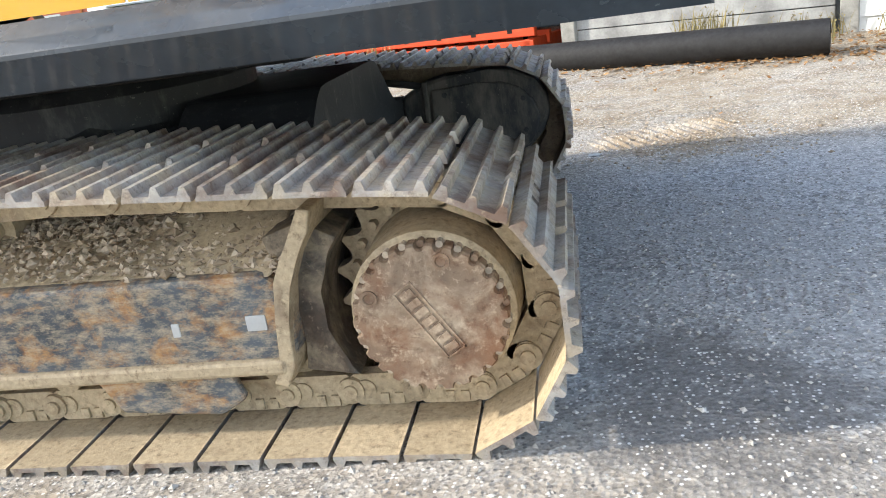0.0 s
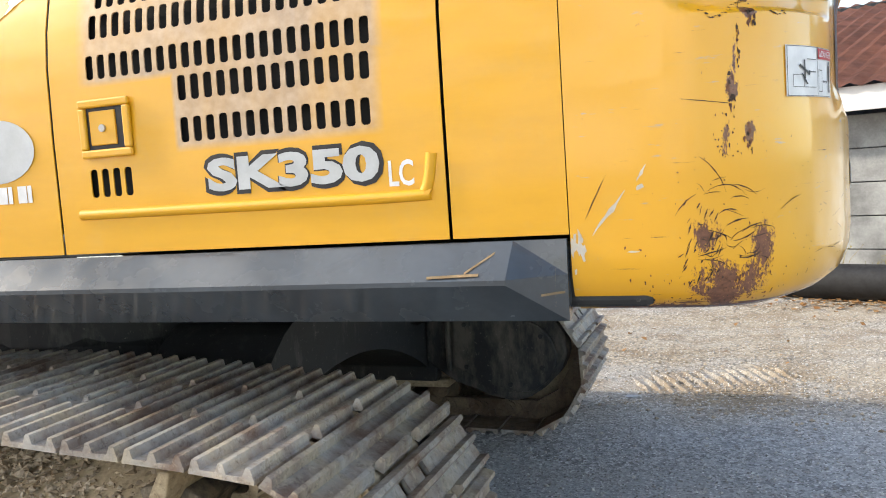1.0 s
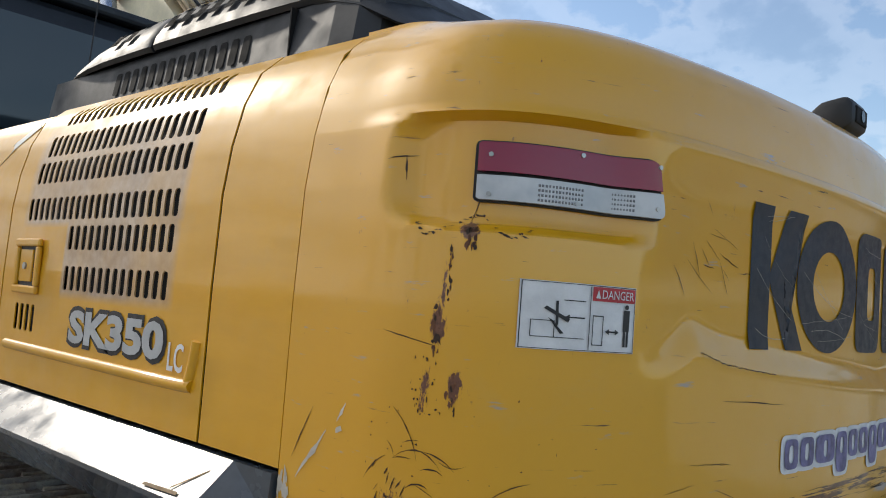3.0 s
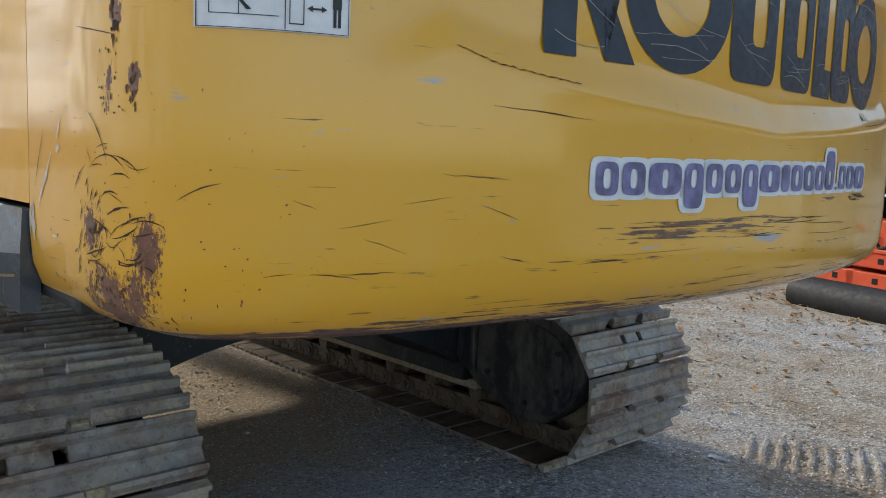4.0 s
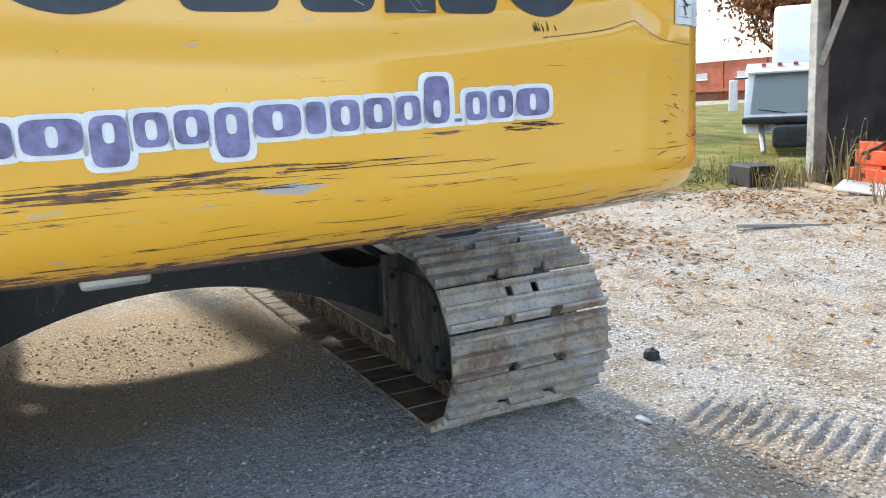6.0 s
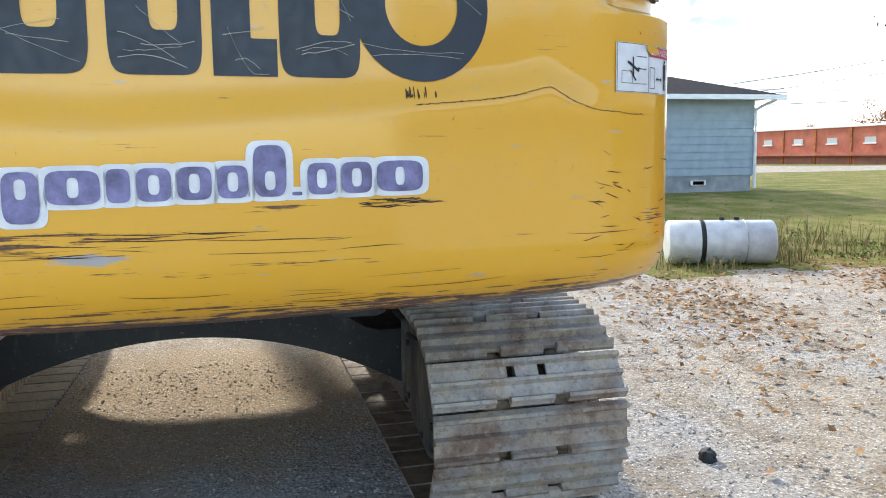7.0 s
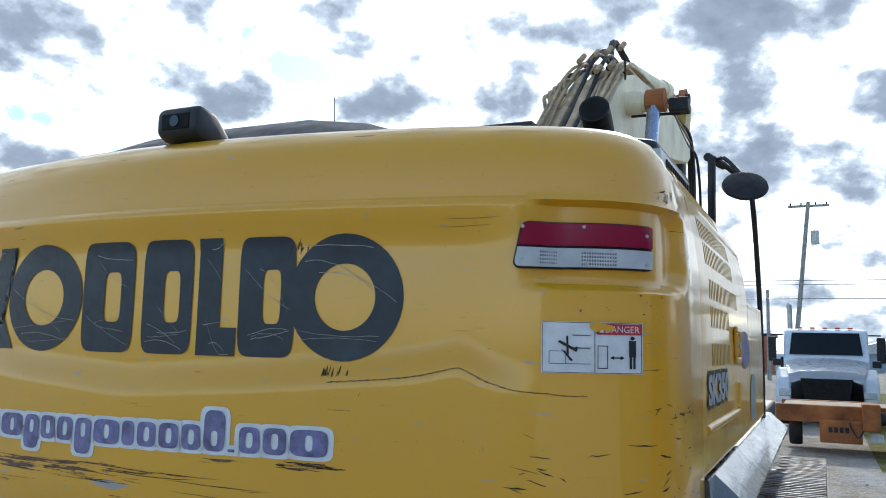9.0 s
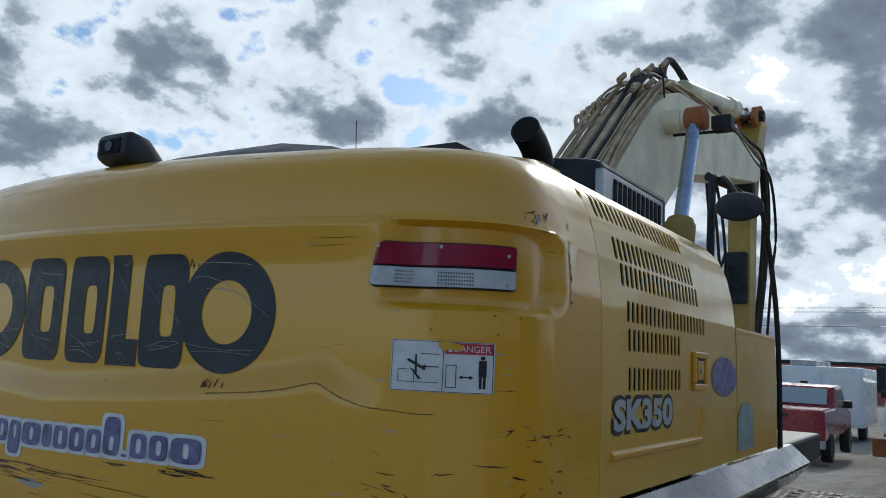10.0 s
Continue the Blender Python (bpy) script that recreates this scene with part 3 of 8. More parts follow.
# ---- the ground ----
def terrain(x, y):
    z = 0.012 * (noise.noise((x * 0.8, y * 0.8, 0)) + 0.6 * noise.noise((x * 2.3, y * 2.3, 3)))
    z += 0.42 * smooth(-9, -17, x) * smooth(8, 11, y) - 0.06 * smooth(-9, -17, x) * smooth(8.5, 6, y) - 0.4 * smooth(-11, -24, x) * smooth(5.2, 3.2, y)
    z += 0.10 * smooth(8.8, 10.2, y) * smooth(-6, -3.5, x) * smooth(60, 20, y)
    far = max(0, math.hypot(x, y) - 60)
    return z - 0.004 * min(far, 200)


def steps(dense_lo, dense_hi, step, far):
    out, v, s = [], dense_lo, step
    while v > -far:
        out.append(v)
        s *= 1.22
        v -= s
    out = out[::-1]
    v = dense_lo + step
    while v < dense_hi:
        out.append(v)
        v += step
    s = step
    while v < far:
        out.append(v)
        s *= 1.22
        v += s
    return [-far] + out + [far]


def ground():
    gx, gy = steps(-5, 5.5, 0.11, 1800), steps(-1.5, 11, 0.11, 1800)
    verts = [(x, y, terrain(x, y) + (0.006 * noise.noise((x * 7, y * 7, 1)) if abs(x) < 7 and -3 < y < 12 else 0)) for x in gx for y in gy]
    nx, ny = len(gx), len(gy)
    faces = [(i * ny + j, (i + 1) * ny + j, (i + 1) * ny + j + 1, i * ny + j + 1) for i in range(nx - 1) for j in range(ny - 1)]
    me = bpy.data.meshes.new("ground")
    me.from_pydata(verts, [], faces)
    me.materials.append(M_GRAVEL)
    me.materials.append(M_GRASS)
    for p in me.polygons:
        p.use_smooth = True
        x, y = p.center.x, p.center.y
        edge = 8.9 + 0.35 * noise.noise((x * 0.7, y * 0.7, 9))
        lawn = (x < -6.2 + 0.4 * noise.noise((y, 2, 2)) and y > max(6.2, edge + 0.645 * min(0, x + 6.6)) and x > -40) or (math.hypot(x, y) > 75 and y > 0)
        p.material_index = 1 if lawn else 0
    return tagged(new("ground", me), "packed grey gravel yard, shade tone painted round the machine, sandy patches and lawn beyond", "ground", kind="structure")


ground()

# ---- the excavator ----
excavator = thing("excavator", "worn yellow tracked excavator with black undercarriage and scraped rear", "excavator")

# plan of the rear casting: distance from the middle line, and how far back it reaches
HALF = [(1.50, 0.30), (1.50, 0.46), (1.499, 0.56), (1.492, 0.64), (1.473, 0.715), (1.432, 0.79), (1.36, 0.857), (1.255, 0.915), (1.10, 0.968), (0.88, 1.013), (0.6, 1.055), (0.3, 1.083), (0.0, 1.093)]
OUTLINE = [(CY - v, x) for v, x in HALF] + [(CY + v, x) for v, x in HALF[-2::-1]]


def resample(pts, n):
    seg = [math.dist(a, b) for a, b in zip(pts, pts[1:])]
    total, out = sum(seg), []
    for i in range(n + 1):
        s, k = total * i / n, 0
        while k < len(seg) - 1 and s > seg[k]:
            s -= seg[k]
            k += 1
        a, b = pts[k], pts[k + 1]
        f = min(1, s / seg[k])
        # a gentle curve between the plan's points
        p, q = pts[max(k - 1, 0)], pts[min(k + 2, len(pts) - 1)]
        out.append(tuple(0.5 * (2 * a[i] + (b[i] - p[i]) * f + (2 * p[i] - 5 * a[i] + 4 * b[i] - q[i]) * f * f + (3 * a[i] - p[i] - 3 * b[i] + q[i]) * f ** 3) for i in (0, 1)))
    return out


PLAN = resample(OUTLINE, 260)
CAP = [(1.165, 0.17), (1.175, 0.105), (1.195, 0.055), (1.225, 0.02), (1.27, 0.004), (1.32, 0.0), (2.105, 0.0), (2.118, 0.006), (2.128, 0.018), (2.142, 0.02), (2.16, 0.021), (2.22, 0.027), (2.275, 0.043), (2.32, 0.075), (2.347, 0.12), (2.363, 0.18), (2.370, 0.26)]


def cap_inset(z):
    for (z0, d0), (z1, d1) in zip(CAP, CAP[1:]):
        if z <= z1:
            return d0 + (d1 - d0) * (z - z0) / (z1 - z0)
    return CAP[-1][1]


CREASE = [(0.0, 1.60), (0.4, 1.626), (0.70, 1.652), (0.82, 1.662), (0.92, 1.674), (0.975, 1.689), (1.009, 1.698), (1.04, 1.687), (1.075, 1.667), (1.14, 1.646), (1.27, 1.637), (1.6, 1.637)]


def crease(v):
    """Height of the swept fold that runs across the back."""
    a = abs(v)
    for (a0, z0), (a1, z1) in zip(CREASE, CREASE[1:]):
        if a <= a1:
            return z0 + (z1 - z0) * (a - a0) / (a1 - a0)
    return CREASE[-1][1]


SECTION = [(0.0, 1.385), (0.0, 1.75), (0.006, 1.98), (0.02, 2.10), (0.045, 2.21), (0.085, 2.30), (0.15, 2.362)]


def section(z):
    for (d0, z0), (d1, z1) in zip(SECTION, SECTION[1:]):
        if z <= z1:
            return max(0, d0 + (d1 - d0) * (z - z0) / (z1 - z0))
    return SECTION[-1][0]


def rear_inset(v, z, x=1.0):
    """How far the back lies inside its plan: the fold and the pockets for the lights."""
    a = abs(v)
    side = smooth(0.72, 0.42, x)
    d = cap_inset(z)
    if z > 1.7:
        d = d * (1 - side) + section(z) * side
    d += 0.03 * smooth(crease(v) - 0.015, crease(v) + 0.075, z) * smooth(1.22, 0.98, a) * smooth(2.12, 2.0, z)
    d += (0.044 * smooth(1.14, 1.26, a)) * smooth(2.122, 2.112, z) * smooth(1.0, 0.3, max(0.0, (0.72 - x) / 0.17) ** 2.2 + (abs(z - 2.01) / 0.115) ** 6)
    return d


def plan_point(y):
    for (y0, x0), (y1, x1) in zip(PLAN, PLAN[1:]):
        if y0 <= y <= y1 and y1 > y0:
            f = (y - y0) / (y1 - y0)
            n = Vector((y1 - y0, -(x1 - x0))).normalized()
            return Vector((x0 + (x1 - x0) * f, y)), n
    return Vector((0.5, y)), Vector((0, -1 if y < CY else 1))


def back(y, z, out=0.0):
    """A place on the rear casting's skin, a little outside it."""
    p, n = plan_point(y)
    d = rear_inset(y - CY, z, p.x) - out
    return Vector((p.x - n.x * d, p.y - n.y * d, z))


def counterweight():
    zs = [z for z, _ in CAP[:6]] + [1.32 + (2.10 - 1.32) * i / 78 for i in range(1, 79)] + [z for z, _ in CAP[6:]]
    bm = bmesh.new()
    rings, at = [], {}
    run = [0.0]
    for p, q in zip(PLAN, PLAN[1:]):
        run.append(run[-1] + math.dist(p, q))
    for z in zs:
        ring = []
        for i, (y, x) in enumerate(PLAN):
            a, b = PLAN[max(i - 1, 0)], PLAN[min(i + 1, len(PLAN) - 1)]
            n = Vector((b[0] - a[0], -(b[1] - a[1]))).normalized()
            d = rear_inset(y - CY, z, x)
            ring.append(bm.verts.new((max(0.30, x - n.x * d), y - n.y * d, z - 0.009 * (y - CY) ** 2 * smooth(2.13, 2.3, z) * smooth(0.4, 0.75, x))))
            at[ring[-1]] = (run[i], z)
        rings.append(ring)
    for a, b in zip(rings, rings[1:]):
        for i in range(len(PLAN) - 1):
            bm.faces.new((a[i], a[i + 1], b[i + 1], b[i]))
    bm.faces.new(rings[0])
    bm.faces.new(rings[-1])
    bm.faces.new([r[0] for r in rings] + [r[-1] for r in rings[::-1]])
    skin_map = bm.loops.layers.uv.new("skin")
    for f in bm.faces:
        for lp in f.loops:
            lp[skin_map].uv = at[lp.vert]
    return part("counterweight", bm, M_CW, excavator, "yellow cast counterweight with rust scrapes and dents", smooth=True)


cw = counterweight()


def decal(name, shapes, out, material, parent, label=""):
    """Thin stickers on the rear casting. shapes: outlines of (y, z) with optional holes, cut fine so that they follow the skin."""
    bm = bmesh.new()
    for outline, hole in shapes:
        if hole:
            n = len(outline)
            a = [bm.verts.new((0, y, z)) for y, z in outline]
            b = [bm.verts.new((0, y, z)) for y, z in hole]
            for i in range(n):
                bm.faces.new((a[i], a[(i + 1) % n], b[(i + 1) % n], b[i]))
        else:
            bm.faces.new([bm.verts.new((0, y, z)) for y, z in outline])
    bmesh.ops.triangulate(bm, faces=bm.faces[:])
    for _ in range(3):
        long_edges = [e for e in bm.edges if e.calc_length() > 0.045]
        if long_edges:
            bmesh.ops.subdivide_edges(bm, edges=long_edges, cuts=1)
            bmesh.ops.triangulate(bm, faces=bm.faces[:])
    for v in bm.verts:
        v.co = back(v.co.y, v.co.z, out)
    ob = part(name, bm, material, parent, label, smooth=False)
    for p in ob.data.polygons:
        p.use_smooth = True
    return ob


def ring_shape(y0, y1, z0, z1, power=2.0, n=40):
    cy, cz, ry, rz = (y0 + y1) / 2, (z0 + z1) / 2, (y1 - y0) / 2, (z1 - z0) / 2

    def co(t):
        c, s = math.cos(t), math.sin(t)
        return cy + ry * math.copysign(abs(c) ** (2 / power), c), cz + rz * math.copysign(abs(s) ** (2 / power), s)

    return [co(2 * math.pi * i / n) for i in range(n)]


def rect(y0, y1, z0, z1):
    return [(y0, z0), (y1, z0), (y1, z1), (y0, z1)]


# maker's mark as seven plain dark blocks
mark = [(2.844, 3.085, "wedge"), (3.058, 3.43, "ring"), (3.435, 3.65, "slab"), (3.685, 3.868, "slab"), (3.888, 4.02, "bar"), (4.025, 4.2, "slab"), (4.182, 4.507, "ring")]
MZ0, MZ1 = 1.708, 2.034
for y0, y1, form in mark:
    ym, zm, hy, hz = (y0 + y1) / 2, (MZ0 + MZ1) / 2, (y1 - y0) / 2, (MZ1 - MZ0) / 2
    if form == "ring":
        shape = (ring_shape(y0, y1, MZ0 - 0.004, MZ1 + 0.004, 2), ring_shape(ym - hy * 0.53, ym + hy * 0.53, zm - hz * 0.54, zm + hz * 0.54, 2))
    elif form == "wedge":
        shape = (rect(y0, y0 + 0.084, MZ0, MZ1), None)
        decal("mark_block", [([(y0 + 0.078, zm), (y1 - 0.075, MZ0), (y1 + 0.012, MZ0), (y0 + 0.15, zm), (y1 + 0.008, MZ1), (y1 - 0.085, MZ1)], None)], 0.0025, M_NAVY, cw, "scratched navy block of the maker's mark")
    elif form == "bar":
        shape = (rect(y0, y0 + 0.078, MZ0, MZ1), None)
        decal("mark_block", [(rect(y0 + 0.076, y1, MZ0, MZ0 + 0.078), None)], 0.0025, M_NAVY, cw, "scratched navy block of the maker's mark")
    else:
        shape = (ring_shape(y0, y1, MZ0, MZ1, 7), ring_shape(ym - hy * 0.12, ym + hy * 0.5, zm - hz * 0.45, zm + hz * 0.45, 5))
    decal("mark_block", [shape], 0.0025, M_NAVY, cw, "scratched navy block of the maker's mark")

# web address as a row of plain purple bars on a white strip
bars, y = [], 2.965
widths = [0.082, 0.088, 0.13, 0.088, 0.082, 0.086, 0.086, 0.122, 0.062, 0.085, 0.086, 0.08, 0.086, 0.036, 0.08, 0.086, 0.128]
tails = {3: (-0.032, 0), 6: (-0.034, 0), 12: (0, 0.04), 13: (0, -0.06)}
for i, w in enumerate(widths):
    lo, hi = tails.get(i, (0, 0))
    lift = 0.022 * (y - 2.965) / 1.4
    w *= 0.93
    bars.append((y, y + w, 1.441 + lo + lift, 1.509 + hi + lift))
    y += w * 0.985
for y0, y1, z0, z1 in bars:
    decal("white_outline", [(ring_shape(y0 - 0.009, y1 + 0.009, z0 - 0.010, z1 + 0.010, 5, 24), None)], 0.002, M_WHITE, cw, "white outline of the web address")
for y0, y1, z0, z1 in bars:
    if z1 - z0 > 0.06 and y1 - y0 > 0.07:
        cy, cz = (y0 + y1) / 2, 1.475 + 0.022 * (y0 - 2.965) / 1.4
        hole = ring_shape(cy - 0.011, cy + 0.011, cz - 0.02, cz + 0.02, 3, 24)
        decal("letter_bar", [(ring_shape(y0 + 0.006, y1 - 0.006, z0, z1, 4, 24), hole)], 0.004, M_PURPLE, cw, "faded purple bar of the web address")
    else:
        decal("letter_bar", [(ring_shape(y0 + 0.006, y1 - 0.006, z0, z1, 4, 24), None)], 0.004, M_PURPLE, cw, "faded purple bar of the web address")


def danger_label(y0, y1, z0, z1):
    """White sticker: two plain pictograms and a red heading."""
    w, h = y1 - y0, z1 - z0
    ob = decal("danger_label", [(rect(y0, y1, z0, z1), None)], 0.003, M_WHITE, excavator, "white danger sticker with red heading")

    def q(a, b, c, d):
        return rect(y0 + a * w, y0 + b * w, z0 + c * h, z0 + d * h)

    decal("heading", [(q(0.56, 0.985, 0.76, 0.97), None)], 0.005, M_RED, ob, "red heading field")
    lines = [q(0.54, 0.547, 0.03, 0.97), q(0.08, 0.5, 0.18, 0.19), q(0.08, 0.25, 0.42, 0.43), q(0.08, 0.086, 0.18, 0.43), q(0.25, 0.256, 0.18, 0.43), q(0.33, 0.5, 0.48, 0.5), q(0.32, 0.5, 0.73, 0.745), q(0.57, 0.67, 0.53, 0.545), q(0.57, 0.67, 0.1, 0.115), q(0.57, 0.577, 0.1, 0.54), q(0.664, 0.671, 0.1, 0.54), q(0.7, 0.82, 0.3, 0.325)]
    bold = [[(y0 + a * w, z0 + b * h) for a, b in t] for t in (((0.262, 0.36), (0.285, 0.36), (0.278, 0.72), (0.258, 0.72)), ((0.17, 0.60), (0.19, 0.64), (0.375, 0.46), (0.36, 0.41)), ((0.205, 0.47), (0.235, 0.44), (0.33, 0.25), (0.30, 0.24)))]
    bold += [q(0.87, 0.935, 0.33, 0.65), q(0.875, 0.897, 0.1, 0.34), q(0.908, 0.93, 0.1, 0.34)]
    tips = [[(y0 + a * w, z0 + b * h) for a, b in t] for t in (((0.33, 0.49), (0.37, 0.45), (0.37, 0.53)), ((0.69, 0.312), (0.73, 0.27), (0.73, 0.355)), ((0.83, 0.312), (0.79, 0.27), (0.79, 0.355)))]
    for s in lines + bold + tips + [ring_shape(y0 + 0.882 * w, y0 + 0.923 * w, z0 + 0.66 * h, z0 + 0.735 * h, 2, 12)]:
        decal("pictogram_bar", [(s, None)], 0.005, M_INK, ob)
    for a, b, c, d in ((0.01, 0.99, 0.01, 0.02), (0.01, 0.99, 0.98, 0.99), (0.01, 0.016, 0.01, 0.99), (0.984, 0.99, 0.01, 0.99)):
        decal("border_line", [(q(a, b, c, d), None)], 0.0045, M_INK, ob)
    bm = text_bm("DANGER", h * 0.13, w * 0.32)
    for v in bm.verts:
        v.co = back(y0 + w * 0.645 + v.co.x, z0 + h * 0.80 + v.co.y, 0.0065)
    part("lettering", bm, M_WHITE, ob, "white letters")
    tri = [(y0 + 0.585 * w, z0 + 0.8 * h), (y0 + 0.63 * w, z0 + 0.8 * h), (y0 + 0.6075 * w, z0 + 0.93 * h)]
    decal("warning_triangle", [(tri, None)], 0.0065, M_WHITE, ob)


danger_label(2.242, 2.45, 1.689, 1.812)
danger_label(4.853, 5.068, 1.692, 1.816)


torn = [(4.972, 1.792), (4.985, 1.797), (5.0, 1.794), (5.012, 1.801), (5.006, 1.808), (4.99, 1.812), (4.975, 1.817), (4.958, 1.812), (4.96, 1.802)]
decal("torn_patch", [(torn, None)], 0.0075, M_YELLOW, cw, "yellow paint where the sticker has torn away")


def tail_light(side):
    """Lamp let into the corner: dark seal, red upper and clear lower lens, screws. side -1 or 1."""
    a, b = 1.138, 1.464

    def columns(d, z0, z1, low, high):
        """Lower and upper edge of the lamp, column by column; the inner end slants and has round corners."""
        lo, hi = [], []
        ends = [0, 0.002, 0.005, 0.009, 0.014, 0.02]
        length = b - a - 2 * d
        for e in ends + [0.02 + (length - 0.028) * i / 12 for i in range(1, 13)] + [length - 0.005, length - 0.002, length]:
            r0, r1 = max(0.0, 0.02 - d), max(0.0, 0.008 - d)
            cut = 0.0
            if e < r0:
                cut = r0 - math.sqrt(max(0.0, r0 * r0 - (r0 - e) ** 2))
            elif length - e < r1:
                cut = r1 - math.sqrt(max(0.0, r1 * r1 - (r1 - length + e) ** 2))
            lean = 0.024 * (1 - e / length)
            f = e / length
            zl, zh = z0 + 0.006 * f + low * cut, z1 - 0.004 * (1 - f) - high * cut
            lo.append((CY + side * (a + d + e + lean * (zl - 1.944) / 0.122), zl))
            hi.append((CY + side * (a + d + e + lean * (zh - 1.944) / 0.122), zh))
        return lo, hi

    def lens(name, d, z0, z1, out0, out1, mat, parent, label, low=1, high=1):
        bm = bmesh.new()
        lo, hi = columns(d, z0, z1, low, high)
        o = lo + hi[::-1]
        n, h = len(o), len(lo)
        base = [bm.verts.new(back(y, z, out0)) for y, z in o]
        top = [bm.verts.new(back(y, z, out1)) for y, z in o]
        for i in range(n):
            bm.faces.new((base[i], base[(i + 1) % n], top[(i + 1) % n], top[i]))
        for i in range(h - 1):
            bm.faces.new((top[i], top[i + 1], top[n - 2 - i], top[n - 1 - i]))
            bm.faces.new((base[i], base[i + 1], base[n - 2 - i], base[n - 1 - i]))
        bmesh.ops.remove_doubles(bm, verts=bm.verts[:], dist=0.0002)
        return part(name, bm, mat, parent, label, smooth=True)

    ob = lens("tail_light", 0.0, 1.944, 2.066, -0.03, 0.010, M_RUBBER, excavator, "tail light with red and clear lens in a black seal")
    lens("red_lens", 0.004, 2.001, 2.062, 0.0, 0.020, M_LENSRED, ob, "dark red lens", 0, 1)
    lens("clear_lens", 0.004, 1.948, 2.000, 0.0, 0.020, M_LENS, ob, "clear lens with two ribbed patches", 1, 0)
    for f0, f1, cols in ((0.20, 0.33, 8), (0.50, 0.75, 14)):
        bm = bmesh.new()
        for i in range(cols):
            for k in range(4):
                v = a + (b - a) * (f0 + (f1 - f0) * (i + 0.5) / cols)
                z = 1.957 + 0.009 * k
                quad = [(v - 0.0018, z), (v + 0.0018, z), (v + 0.0018, z + 0.005), (v - 0.0018, z + 0.005)]
                rim = [bm.verts.new(back(CY + side * p, q, 0.0198)) for p, q in quad]
                tip = bm.verts.new(back(CY + side * v, z + 0.0025, 0.0225))
                for c in range(4):
                    bm.faces.new((rim[c], rim[(c + 1) % 4], tip))
        part("prism_patch", bm, M_PRISM, ob, "small prisms moulded in the lens")
    for f, z in ((0.06, 1.966), (0.06, 2.046), (0.5, 2.052), (0.52, 1.96), (0.93, 1.964), (0.93, 2.038)):
        v = a + (b - a) * f
        p, q = back(CY + side * (v + 0.006), z, 0.016), back(CY + side * (v + 0.006), z, 0.023)
        part("screw", rod(p, q, 0.0045, 10), M_STEEL, ob)


for s in (-1, 1):
    tail_light(s)


# paint scratches: thin dark gouges lying on the skin
M_GOUGE = plain("bare_gouge", (0.06, 0.035, 0.02), 0.8, 0.1, 0.5, 40, 0)


def gouges():
    rnd = random.Random(5)
    shapes = []

    def line(y, z, dy, dz, w):
        n = 5
        up, dn = [], []
        k = rnd.uniform(-0.3, 0.3)
        for i in range(n + 1):
            f = i / n
            yy, zz = y + dy * f + k * dz * f * (1 - f), z + dz * f + 0.25 * k * dy * f * (1 - f) + rnd.uniform(-w, w) * 0.4
            t = 0.55 * w * (0.25 + math.sin(math.pi * f) * rnd.uniform(0.5, 1.1))
            up.append((yy, zz + t / 2 if abs(dy) > abs(dz) else zz))
            dn.append((yy + (0 if abs(dy) > abs(dz) else t), zz - t / 2 if abs(dy) > abs(dz) else zz))
        shapes.append((up + dn[::-1], None))

    for _ in range(22):
        line(rnd.uniform(2.55, 4.9), 1.22 + abs(rnd.gauss(0, 0.07)), rnd.uniform(0.03, 0.3), rnd.uniform(-0.006, 0.006), rnd.uniform(0.001, 0.003))
    for _ in range(18):
        line(rnd.gauss(3.55, 0.2), rnd.gauss(1.375, 0.018), rnd.uniform(0.08, 0.35), rnd.uniform(-0.01, 0.01), rnd.uniform(0.0015, 0.0045))
    for _ in range(10):
        line(rnd.uniform(2.25, 2.75), rnd.uniform(1.28, 1.5), rnd.uniform(0.03, 0.12), rnd.uniform(-0.03, 0.03), rnd.uniform(0.0015, 0.004))
    for _ in range(12):
        line(rnd.uniform(2.55, 2.75), rnd.uniform(1.85, 2.06), rnd.uniform(0.02, 0.1), rnd.uniform(-0.07, 0.0), rnd.uniform(0.0015, 0.004))
    for _ in range(22):
        line(rnd.uniform(4.75, 5.08), rnd.uniform(1.22, 1.55), rnd.uniform(0.01, 0.07), rnd.uniform(-0.02, 0.02), rnd.uniform(0.002, 0.006))
    for _ in range(20):
        line(rnd.gauss(4.24, 0.05), rnd.gauss(1.435, 0.006), rnd.uniform(0.02, 0.1), rnd.uniform(-0.004, 0.004), rnd.uniform(0.002, 0.006))
    for _ in range(14):
        line(rnd.gauss(4.33, 0.02), 1.665, 0.002, rnd.uniform(0.01, 0.03), rnd.uniform(0.003, 0.007))
    # the swept crack along the fold
    for a in range(32):
        v = 0.67 + 0.02 * a
        line(CY + v, crease(v) + 0.001, 0.022, crease(v + 0.021) - crease(v), 0.004)
    for a in range(13):
        v = 0.72 + 0.022 * a
        line(CY - v - 0.022, crease(v + 0.022) + 0.001, 0.023, crease(v) - crease(v + 0.022), 0.004)
    line(2.72, 1.60, 0.24, -0.012, 0.003)
    line(2.62, 1.475, 0.12, -0.002, 0.003)
    for y0, z in ((4.62, 2.07), (4.6, 2.05)):
        line(y0, z, 0.13, 0.004, 0.002)
    for _ in range(26):
        # scuffs over the last two blocks of the mark
        line(rnd.gauss(mark[-1][0] + 0.05, 0.04), rnd.gauss(1.995, 0.008), 0.002, rnd.uniform(0.008, 0.025), rnd.uniform(0.002, 0.006))
    ob = decal("gouge", shapes, 0.0015, M_GOUGE, cw, "dark gouges scraped through the paint")
    ob["kind"] = "stuff"


gouges()


